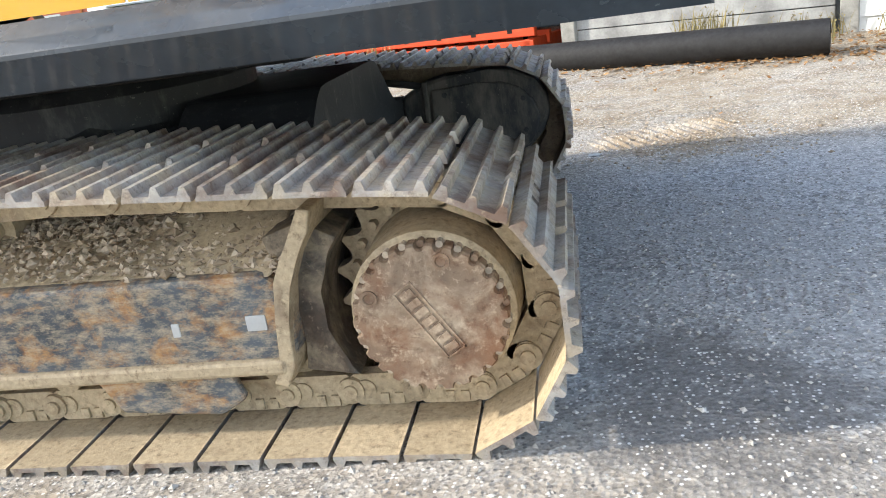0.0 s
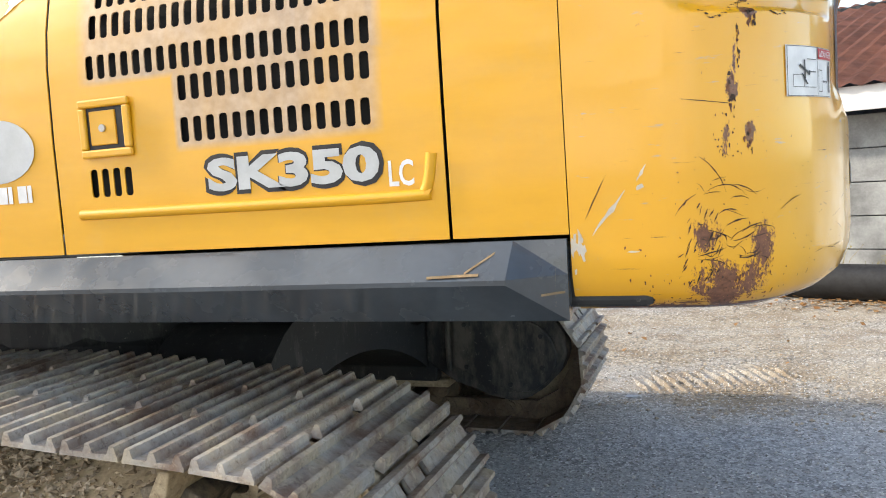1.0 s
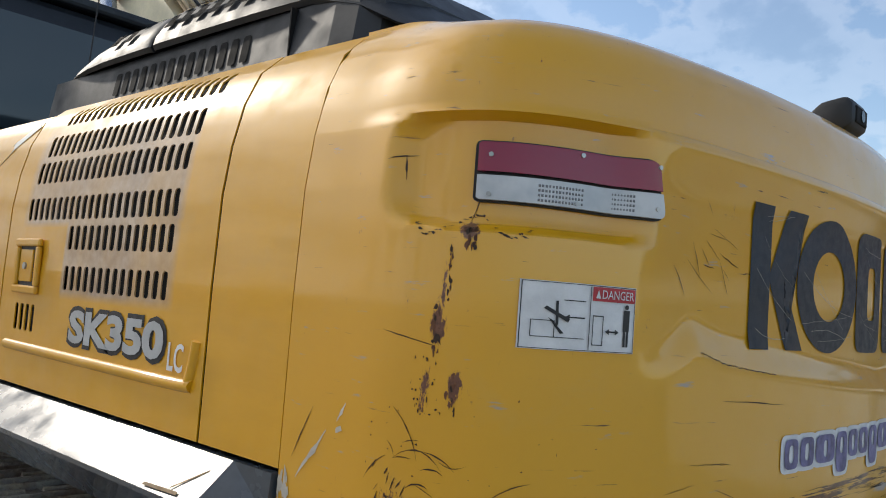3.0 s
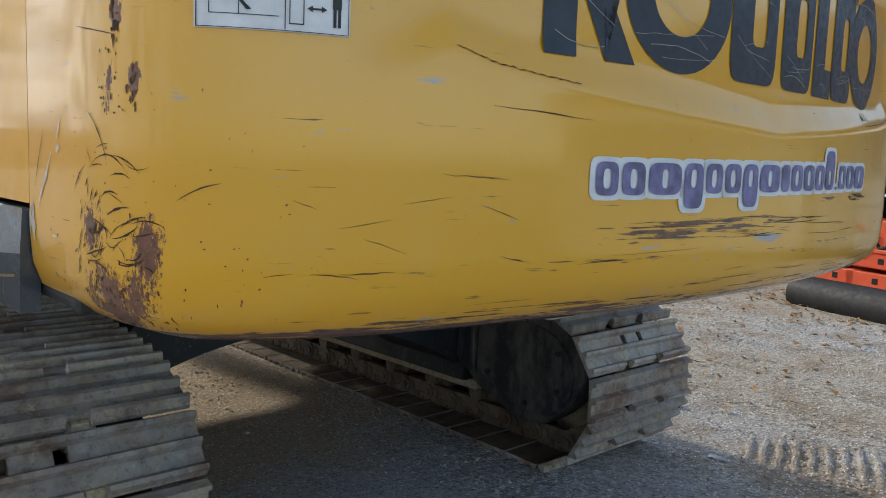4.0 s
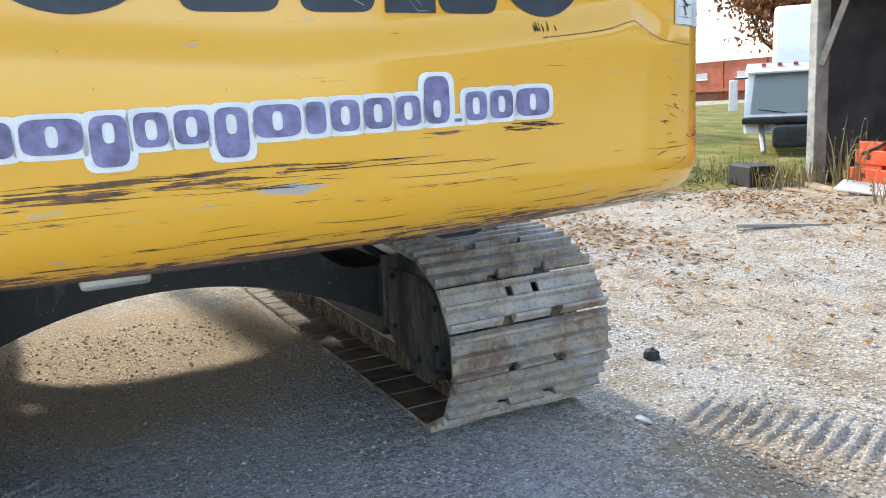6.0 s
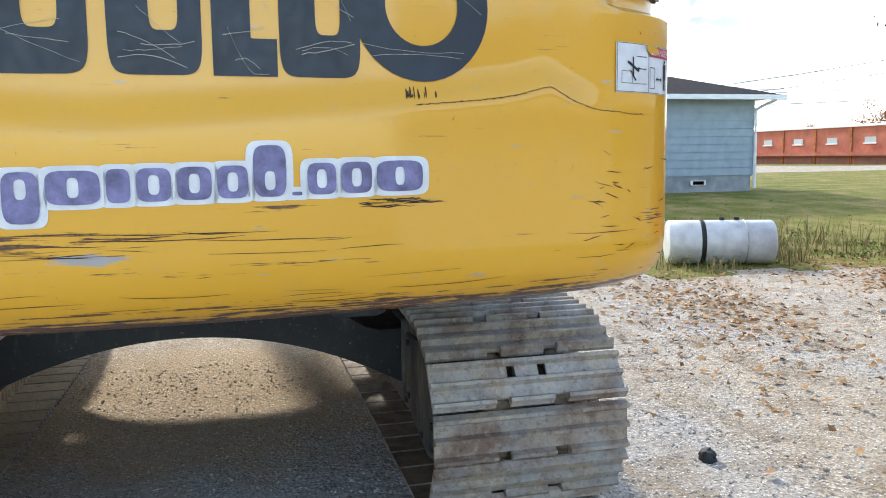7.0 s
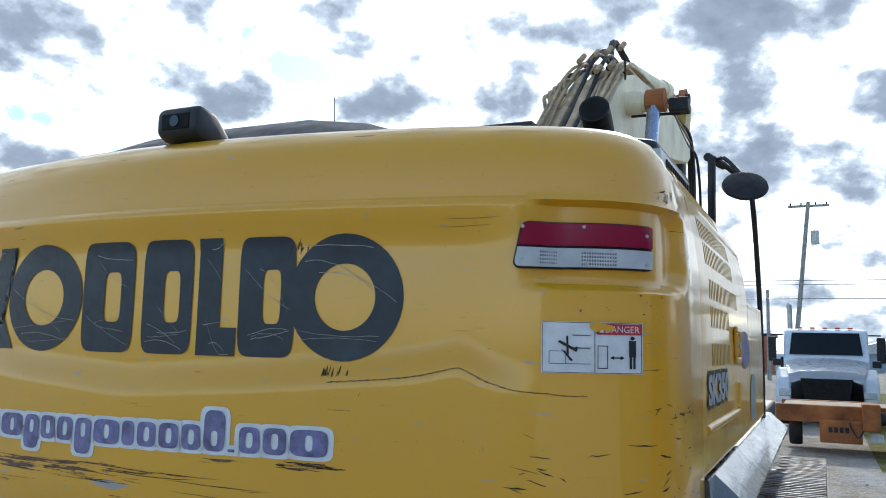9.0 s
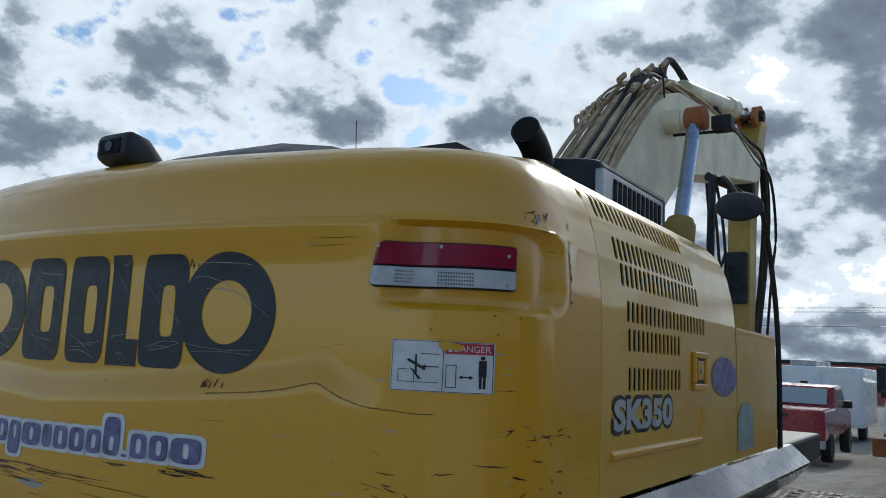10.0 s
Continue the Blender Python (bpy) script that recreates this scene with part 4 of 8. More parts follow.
def skin(s, z, out):
    """A place on the casting's skin, s metres round its plan from the front edge of the cab's side."""
    k = min(max(s / PLAN_LENGTH * 260, 0.0), 259.0)
    i = int(k)
    (y0, x0), (y1, x1) = PLAN[i], PLAN[i + 1]
    f = k - i
    n = Vector((y1 - y0, -(x1 - x0))).normalized()
    x, y = x0 + (x1 - x0) * f, y0 + (y1 - y0) * f
    d = rear_inset(y - CY, z, x) - out
    return Vector((x - n.x * d, y - n.y * d, z))


PLAN_LENGTH = sum(math.dist(a, b) for a, b in zip(PLAN, PLAN[1:]))


def corner_wear():
    """Broken flakes and thin arcs where the corner has been scraped."""
    rnd = random.Random(17)
    rust, dark, pale = ([], []), ([], []), ([], [])

    def flake(to, s, z, a, b):
        n = rnd.randint(6, 9)
        k = len(to[0])
        for i in range(n):
            q = 6.283 * i / n
            r = rnd.uniform(0.35, 1.1)
            to[0].append(skin(s + a * r * math.cos(q), z + b * r * math.sin(q), 0.0012 + rnd.uniform(0, 0.0004)))
        to[1].append(tuple(range(k, k + n)))

    def stroke(to, s, z, ds, dz, w, bend=0.0):
        n = 7
        k = len(to[0])
        length = math.hypot(ds, dz)
        ps, pz = -dz / length, ds / length
        for i in range(n + 1):
            f = i / n
            b = bend * 4 * f * (1 - f) + rnd.uniform(-0.15, 0.15) * w
            t = w * (0.2 + math.sin(math.pi * f)) * rnd.uniform(0.4, 1.0) / 2
            for g in (-1, 1):
                to[0].append(skin(s + ds * f + ps * (b + g * t), z + dz * f + pz * (b + g * t), 0.0014))
        for i in range(n):
            to[1].append((k + 2 * i, k + 2 * i + 1, k + 2 * i + 3, k + 2 * i + 2))

    # low patch
    for _ in range(120):
        s, z = rnd.gauss(0.365, 0.095), 1.185 + abs(rnd.gauss(0, 0.085))
        flake(rust if rnd.random() < 0.75 else dark, s, z, rnd.uniform(0.001, 0.004), rnd.uniform(0.002, 0.006))
    for _ in range(50):
        flake(rust, rnd.uniform(0.06, 0.34), 1.175 + abs(rnd.gauss(0, 0.02)), rnd.uniform(0.002, 0.004), rnd.uniform(0.001, 0.003))
    # narrow streak up to the lamp
    for z0, z1, s, w, n in ((1.66, 1.755, 0.40, 0.008, 16), (1.56, 1.63, 0.44, 0.007, 12), (1.86, 1.91, 0.455, 0.012, 12), (1.76, 1.86, 0.42, 0.003, 14)):
        for _ in range(n):
            z = rnd.uniform(z0, z1)
            flake(rust if rnd.random() < 0.7 else dark, rnd.gauss(s, w * 0.6), z, rnd.uniform(0.002, 0.5 * w + 0.002), rnd.uniform(0.003, 0.012))
    for _ in range(22):
        flake(dark, rnd.gauss(0.385, 0.015), rnd.uniform(1.55, 1.66), rnd.uniform(0.001, 0.003), rnd.uniform(0.002, 0.006))
    # crack under the lamp's pocket
    for i in range(34):
        s = 0.33 + 0.0075 * i
        stroke(dark, s, 1.905 - 0.02 * math.sin(i * 0.3) + rnd.uniform(-0.004, 0.004), rnd.uniform(0.006, 0.012), rnd.uniform(-0.004, 0.004), rnd.uniform(0.002, 0.006))
    # arcs and strokes
    for _ in range(34):
        stroke(dark, rnd.uniform(0.3, 0.46), rnd.uniform(1.3, 1.5), rnd.uniform(0.015, 0.07), rnd.uniform(-0.03, 0.03), rnd.uniform(0.0012, 0.004), rnd.uniform(-0.012, 0.012))
    for _ in range(26):
        stroke(dark, rnd.uniform(0.26, 0.36), rnd.uniform(1.24, 1.46), rnd.uniform(0.004, 0.014), rnd.uniform(0.006, 0.03), rnd.uniform(0.002, 0.005))
    for s, z, ds, dz, b in ((0.33, 1.47, 0.10, -0.012, 0.025), (0.32, 1.56, 0.06, -0.09, 0.01), (0.28, 1.7, 0.12, -0.02, 0.0), (0.26, 1.42, 0.05, 0.05, 0.006), (0.05, 1.42, 0.05, 0.11, 0.0), (0.52, 1.42, 0.07, 0.03, 0.004), (0.46, 2.0, -0.02, -0.09, 0.006), (0.28, 2.04, 0.003, -0.05, 0.0), (0.25, 2.03, 0.05, 0.01, 0.002)):
        stroke(dark, s, z, ds, dz, 0.0028, b)
    for _ in range(60):
        flake(dark, rnd.uniform(0.25, 0.75), rnd.uniform(1.25, 1.6), rnd.uniform(0.0008, 0.003), rnd.uniform(0.0008, 0.003))
    # pale bare filler low on the side
    for _ in range(14):
        flake(pale, rnd.gauss(0.025, 0.012), rnd.gauss(1.35, 0.025), rnd.uniform(0.004, 0.012), rnd.uniform(0.008, 0.02))
    stroke(pale, 0.065, 1.38, 0.075, 0.11, 0.012, 0.0)
    stroke(pale, 0.17, 1.51, 0.02, 0.04, 0.006, 0.0)
    flake(pale, 0.175, 1.495, 0.012, 0.01)
    stroke(pale, 0.14, 1.335, 0.03, 0.0, 0.005)
    far = PLAN_LENGTH - 0.215
    for i in range(16):
        z = 1.94 + 0.011 * i
        flake(pale if i % 3 else dark, far + rnd.uniform(-0.006, 0.006), z, rnd.uniform(0.003, 0.007), rnd.uniform(0.008, 0.016))
    stroke(dark, far - 0.004, 1.92, 0.004, 0.2, 0.004, 0.004)
    for _ in range(16):
        stroke(dark, far - rnd.uniform(0.12, 0.22), rnd.uniform(2.13, 2.16), rnd.uniform(-0.02, 0.03), rnd.uniform(-0.03, 0.03), rnd.uniform(0.002, 0.005))
    flake(pale, far - 0.17, 2.145, 0.012, 0.014)
    flake(pale, far + 0.02, 2.155, 0.006, 0.014)
    for _ in range(30):
        stroke(dark, far - rnd.uniform(0.0, 0.28), rnd.uniform(1.22, 1.62), rnd.uniform(0.01, 0.05), rnd.uniform(-0.02, 0.02), rnd.uniform(0.002, 0.006), rnd.uniform(-0.002, 0.002))
    for _ in range(14):
        flake(rust if rnd.random() < 0.6 else dark, far - rnd.uniform(0.22, 0.5), rnd.gauss(1.87, 0.02), rnd.uniform(0.001, 0.005), rnd.uniform(0.001, 0.005))
    for name, to, mat, label in (("rust_flake", rust, M_FLAKE, "brown rust showing through the paint"), ("scrape", dark, M_GOUGE, "dark scrape"), ("bare_patch", pale, M_PALE, "pale bare patch")):
        me = bpy.data.meshes.new(name)
        me.from_pydata([tuple(v) for v in to[0]], [], to[1])
        me.materials.append(mat)
        ob = new(name, me)
        ob.parent = cw
        ob["label"], ob["kind"] = label, "stuff"


M_FLAKE = plain("flaking_rust", (0.15, 0.062, 0.03), 0.85, 0, 0.5, 30, 0.3)
M_PALE = plain("bare_filler", (0.55, 0.5, 0.42), 0.6, 0, 0.2, 30, 0.1)
corner_wear()


def mark_scratches():
    """Pale hairline scratches across the dark blocks."""
    rnd = random.Random(8)
    shapes = []
    for y0, y1, *_ in mark:
        for k in range(5):
            ya = y0 + 0.012 + rnd.uniform(0, 0.3) * (y1 - y0)
            yb = y1 - 0.012 - rnd.uniform(0, 0.3) * (y1 - y0)
            za = rnd.choice((1.745, 1.76, 1.78, 1.80, 2.0)) + rnd.uniform(-0.012, 0.012) if k < 3 else rnd.uniform(1.78, 1.98)
            rise, bend = (rnd.uniform(-0.02, 0.03), rnd.uniform(-0.015, 0.015)) if k < 3 else (rnd.uniform(-0.14, -0.04), rnd.uniform(-0.03, 0.03))
            w = rnd.uniform(0.0008, 0.0017)
            pts = []
            for i in range(9):
                f = i / 8
                pts.append((ya + (yb - ya) * f, min(2.02, max(1.712, za + rise * f + bend * 4 * f * (1 - f) + rnd.uniform(-0.0015, 0.0015)))))
            for p, q in zip(pts, pts[1:]):
                shapes.append(([p, q, (q[0], q[1] + w), (p[0], p[1] + w)], None))
    decal("scratch", shapes, 0.0045, plain("pale_scratch", (0.4, 0.38, 0.32), 0.6, 0, 0.3, 30, 0), cw, "pale hairline scratches")["kind"] = "stuff"


mark_scratches()


# side panels: a skin that follows the body's section, with real slots
def side_skin(name, side, x0, x1, z0, z1, rows, material, label):
    """side -1: the cab's side at y 2.15; 1: the other at 5.15. rows: slots as (z0, z1, x0, x1, count)."""
    def at(x, z, out=0.0):
        d = section(z) - out
        return Vector((x, CY + side * (1.5 - d), z))

    zs = sorted({z0, z1} | {round(z, 4) for z in (1.75, 1.98, 2.04, 2.10, 2.16, 2.21, 2.26, 2.30, 2.335) if z0 < z < z1} | {z for r in rows for z in r[:2]})
    xs = {x0, x1}
    for _, _, a, b, n in rows:
        p = (b - a) / n
        for i in range(n):
            xs |= {round(a + p * i, 4), round(a + p * (i + 0.63), 4)}
    xs = sorted(xs)
    bm = bmesh.new()
    grid = {}

    def v(x, z):
        if (x, z) not in grid:
            grid[x, z] = bm.verts.new(at(x, z))
        return grid[x, z]

    for xa, xb in zip(xs, xs[1:]):
        for za, zb in zip(zs, zs[1:]):
            xm, zm, hole = (xa + xb) / 2, (za + zb) / 2, False
            for r0, r1, a, b, n in rows:
                if r0 < zm < r1 and a < xm < b:
                    f = (xm - a) / ((b - a) / n) % 1
                    hole = hole or f < 0.63
            if not hole:
                bm.faces.new((v(xa, za), v(xb, za), v(xb, zb), v(xa, zb)))
    # the slots' rounded ends: small fillets in their corners
    for r0, r1, a, b, n in rows:
        p = (b - a) / n
        r = 0.009
        for i in range(n):
            for cx, dx in ((a + p * i, 1), (a + p * (i + 0.63), -1)):
                for cz, dz in ((r0, 1), (r1, -1)):
                    pts = [(cx, cz), (cx + dx * r, cz), (cx + dx * r * 0.3, cz + dz * r * 0.3), (cx, cz + dz * r)]
                    bm.faces.new([bm.verts.new(at(*q)) for q in (pts if dx * dz > 0 else pts[::-1])])
    bm.normal_update()
    bmesh.ops.reverse_faces(bm, faces=[f for f in bm.faces if f.normal.y * side < 0])
    bmesh.ops.solidify(bm, geom=bm.faces[:], thickness=0.004)
    return part(name, bm, material, excavator, label, smooth=True)


L_ROWS = [(2.15, 2.225, -1.165, -0.18, 22), (2.055, 2.13, -1.185, -0.195, 22), (1.93, 2.005, -1.20, -0.205, 22), (1.835, 1.91, -0.86, -0.21, 14), (1.71, 1.785, -0.86, -0.215, 14), (1.563, 1.652, -1.218, -1.04, 4), (2.265, 2.33, -1.13, -0.15, 22)]
R_ROWS = [(2.112, 2.185, -0.715, 0.165, 20), (2.03, 2.103, -0.745, 0.135, 20), (1.917, 1.986, -0.815, 0.10, 21), (1.825, 1.898, -0.475, 0.09, 13), (1.70, 1.776, -0.475, 0.09, 13), (2.235, 2.32, -0.66, 0.25, 21)]
lp = side_skin("engine_door", -1, -1.35, -0.026, 1.385, 2.362, L_ROWS, M_DOOR, "yellow engine door with rows of cooling slots")
side_skin("filler_panel", -1, -0.016, 0.297, 1.385, 2.362, [], M_YELLOW, "plain yellow body panel")
fp = side_skin("front_panel", -1, -2.36, -1.36, 1.385, 2.335, [], M_YELLOW, "yellow front body panel")
rp = side_skin("pump_door", 1, -1.345, 0.297, 1.385, 2.362, R_ROWS, M_SKYLIT, "yellow side door with rows of cooling slots")
rf = side_skin("tank_panel", 1, -2.27, -1.36, 1.385, 1.985, [], M_SKYLIT, "yellow tank panel, paled in colour to carry sky sheen")
part("tank_top", box((-2.27, 4.4, 1.95), (-1.36, 5.14, 1.985), 0.01), M_YELLOW, excavator)
for y0, y1, x0, x1 in ((2.20, 2.24, -1.33, 0.25), (5.05, 5.09, -1.33, 0.28)):
    part("radiator_core", box((x0, y0 + (0.03 if y0 < 3 else -0.03), 1.45), (x1, y1 + (0.03 if y0 < 3 else -0.03), 2.22)), M_FIN, excavator, "dark radiator fins")
# black liners added close behind the skin so the slots look shaded
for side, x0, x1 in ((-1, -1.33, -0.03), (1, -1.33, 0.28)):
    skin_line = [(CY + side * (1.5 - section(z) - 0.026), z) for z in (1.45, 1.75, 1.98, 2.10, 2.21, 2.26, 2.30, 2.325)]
    part("slot_liner", prism(skin_line + [(CY + side * 1.3, 2.325), (CY + side * 1.3, 1.45)], "x", x0, x1), M_VOID, excavator, "black liner added behind the cooling slots to stand for shade")
# solid black block that stands for the shade inside the bay
part("engine_bay", box((-1.3, 2.34, 1.38), (0.29, 4.95, 2.33)), M_VOID, excavator, "black box painted as the unlit inside of the engine bay")

for side, x0, x1 in ((-1, -1.27, -0.072), (1, 0.22, -0.75)):
    y, d = CY + side * 1.496, 0.05 if x1 > x0 else -0.05
    part("pressed_rib", tube([(x0, y, 1.51), ((x0 + x1) / 2, y, 1.508), (x1 - d, y, 1.508), (x1 - 0.3 * d, y, 1.52), (x1, y, 1.56), (x1 + 0.2 * d, y, 1.62)], 0.017, 10), M_YELLOW, excavator, smooth=True)
# a grey stripe that runs down the front panel
bm = bmesh.new()
bm.faces.new([bm.verts.new((x, CY - 1.5 + section(z) - 0.003, z)) for x, z in ((-1.392, 2.30), (-1.362, 2.285), (-1.50, 2.205), (-1.74, 2.06), (-2.2, 1.76), (-2.26, 1.775), (-1.76, 2.10), (-1.52, 2.235))])
part("stripe", bm, M_SILVER, fp, "grey stripe sticker")
# worn white bars of a line of figures under the oval
for i, w in enumerate((0.03, 0.038, 0.022, 0.038, 0.018, 0.038, 0.018)):
    x = -1.735 + 0.042 * i
    h = 0.012 if i == 2 else 0.056
    bm = bmesh.new()
    bm.faces.new([bm.verts.new((u, CY - 1.5 - 0.003, z)) for u, z in ((x, 1.59 - h / 2), (x + w, 1.59 - h / 2), (x + w, 1.59 + h / 2), (x, 1.59 + h / 2))])
    part("figure_bar", bm, M_WHITE, fp, "worn white bar")


def latch(x0, x1, z0, z1, side):
    y = CY + side * 1.5
    a, b = sorted((y, y + side * 0.016))
    bm = bmesh.new()
    w = 0.026
    for lo, hi in (((x0, a, z0), (x1, b, z0 + w)), ((x0, a, z1 - w), (x1, b, z1)), ((x0, a, z0 + w), (x0 + w, b, z1 - w)), ((x1 - w, a, z0 + w), (x1, b, z1 - w))):
        add_box(bm, lo, hi, 0.006)
    ob = part("latch", bm, M_YELLOW, excavator, "yellow latch frame")
    c, d = sorted((y, y + side * 0.004))
    part("latch_pocket", box((x0 + w, c, z0 + w), (x1 - w, d, z1 - w)), M_INK, ob)
    e, f = sorted((y, y + side * 0.010))
    part("latch_plate", box((x0 + 1.5 * w, e, z0 + 1.5 * w), (x1 - 2.2 * w, f, z1 - 1.4 * w), 0.003), M_YELLOW, ob)
    xm = (x0 + x1) / 2 - 0.008
    part("key_lock", rod((xm, y, (z0 + z1) / 2), (xm, y + side * 0.016, (z0 + z1) / 2), 0.012, 12), M_STEEL, ob)


latch(-1.232, -1.036, 1.686, 1.868, -1)
latch(-0.80, -0.62, 1.70, 1.85, 1)


def side_letters(body, x, z, height, width, side, layers):
    for grow, mat, out, pad in layers:
        bm = text_bm(body, height + pad, width + pad, grow)
        for v in bm.verts:
            zz = z - pad / 2 + v.co.y
            xx = x - side * (-1) * 0 + (v.co.x - pad / 2 if side < 0 else -(v.co.x - pad / 2))
            v.co = Vector((xx, CY + side * (1.5 - section(zz) + out), zz))
        part("model_number", bm, mat, lp if side < 0 else rp, "silver model number with black outline")


side_letters("SK350", -0.776, 1.555, 0.100, 0.562, -1, ((0.06, M_INK, 0.002, 0.026), (0.045, M_SILVER, 0.004, 0.0)))
side_letters("LC", -0.189, 1.536, 0.072, 0.074, -1, ((0.02, M_WHITE, 0.003, 0.0),))
side_letters("SK350", 0.205, 1.58, 0.098, 0.575, 1, ((0.06, M_INK, 0.002, 0.026), (0.045, M_SILVER, 0.004, 0.0)))


def oval(x, z, rx, rz, side, mat, name, label, parent):
    bm = bmesh.new()
    pts = ring_shape(x - rx, x + rx, z - rz, z + rz, 2, 28)
    bm.faces.new([bm.verts.new((px, CY + side * (1.5 - section(pz) + 0.003), pz)) for px, pz in pts])
    return part(name, bm, mat, parent, label)


oval(-1.60, 1.735, 0.165, 0.105, -1, M_SILVER, "round_sticker", "silver oval sticker", fp)
for i in range(6):
    x = -1.72 + 0.045 * i
    part("number_bar", box((x, 2.146, 1.575), (x + 0.03, 2.1495, 1.625)), M_WHITE, fp, "white bar of a number")
bm = bmesh.new()
pts = [(-1.365, 1.42)] + [(-1.52 + 0.155 * math.cos(a), 1.56 + 0.08 * math.sin(a)) for a in (0.0, 0.5, 1.05, 1.57, 2.1, 2.64, 3.14)] + [(-1.675, 1.42)]
bm.faces.new([bm.verts.new((x, CY + 1.503, z)) for x, z in pts])
part("arch_sticker", bm, plain("pale_green_decal", (0.3, 0.38, 0.36), 0.5, 0, 0.3, 14, 0.03), rf, "pale arch-shaped sticker")
oval(-1.12, 1.755, 0.215, 0.085, 1, M_PURPLE, "round_sticker", "faded purple oval sticker", rp)


# deck beams along both sides
def deck_beam(side, x0, x1):
    y = CY + side * 1.5
    s = side

    def sec(x, k=1.0):
        return [(x, y - s * 0.02, 1.375), (x, y + s * 0.012, 1.375), (x, y + s * (0.012 + 0.10 * k), 1.285), (x, y + s * (0.012 + 0.10 * k), 1.272), (x, y + s * 0.02, 1.165), (x, y - s * 0.02, 1.165)]

    bm = bmesh.new()
    rings = [[bm.verts.new(p) for p in sec(x, k)] for x, k in ((x0, 1), (x1 - 0.14, 1), (x1, 0.06))]
    for a, b in zip(rings, rings[1:]):
        for i in range(6):
            bm.faces.new((a[i], a[(i + 1) % 6], b[(i + 1) % 6], b[i]))
    bm.faces.new(rings[0])
    bm.faces.new(rings[-1])
    bmesh.ops.bevel(bm, geom=[e for e in bm.edges if len(e.link_faces) == 2 and e.calc_face_angle(0) > 0.3], offset=0.006, segments=2, affect="EDGES")
    part("deck_beam", bm, M_BLACK, excavator, "black folded steel deck beam")


deck_beam(-1, -4.0, 0.292)
for (x0, z0), (x1, z1) in (((0.04, 1.30), (0.11, 1.345)), ((-0.06, 1.292), (0.08, 1.296)), ((0.262, 1.20), (0.266, 1.30)), ((0.23, 1.235), (0.285, 1.238))):
    bm = bmesh.new()
    y = 2.035 if x1 < 0.2 else 2.10
    bm.faces.new([bm.verts.new((a, 2.14 - 0.107 * min(1, max(0, (1.375 - c) / 0.09)) - 0.006 if x1 < 0.2 else 2.135 - 0.09 * (0.292 - a) / 0.14 - 0.012, c)) for a, c in ((x0, z0), (x1, z1), (x1, z1 + 0.006), (x0, z0 + 0.006))])
    bmesh.ops.solidify(bm, geom=bm.faces[:], thickness=0.002)
    part("scratch", bm, M_HOSE, excavator, "tan scratch through black paint")
deck_beam(1, -2.65, 0.292)
part("upper_frame", box((-4.0, 2.17, 1.19), (0.5, 5.12, 1.37), 0.02), M_CASTING, excavator, "black upper frame")
part("belly_plate", box((-3.6, 2.6, 1.12), (-1.0, 4.7, 1.2), 0.02), M_CASTING, excavator, "black belly plate")
part("swing_ring", lathe([(0.72, 0.86), (0.74, 0.9), (0.74, 1.04), (0.70, 1.1)], 40, Matrix.Translation((-2.4, CY, 0))), M_CASTING, excavator, "greasy black swing ring")
part("ballast_pad", box((0.60, 4.14, 1.118), (0.76, 4.30, 1.21), 0.03), M_DARK, excavator, "dark pad under the counterweight")
part("ballast_pad", box((0.58, 3.205, 1.112), (0.76, 3.365, 1.21), 0.012), M_STEEL, excavator, "dusty grey pad under the counterweight")


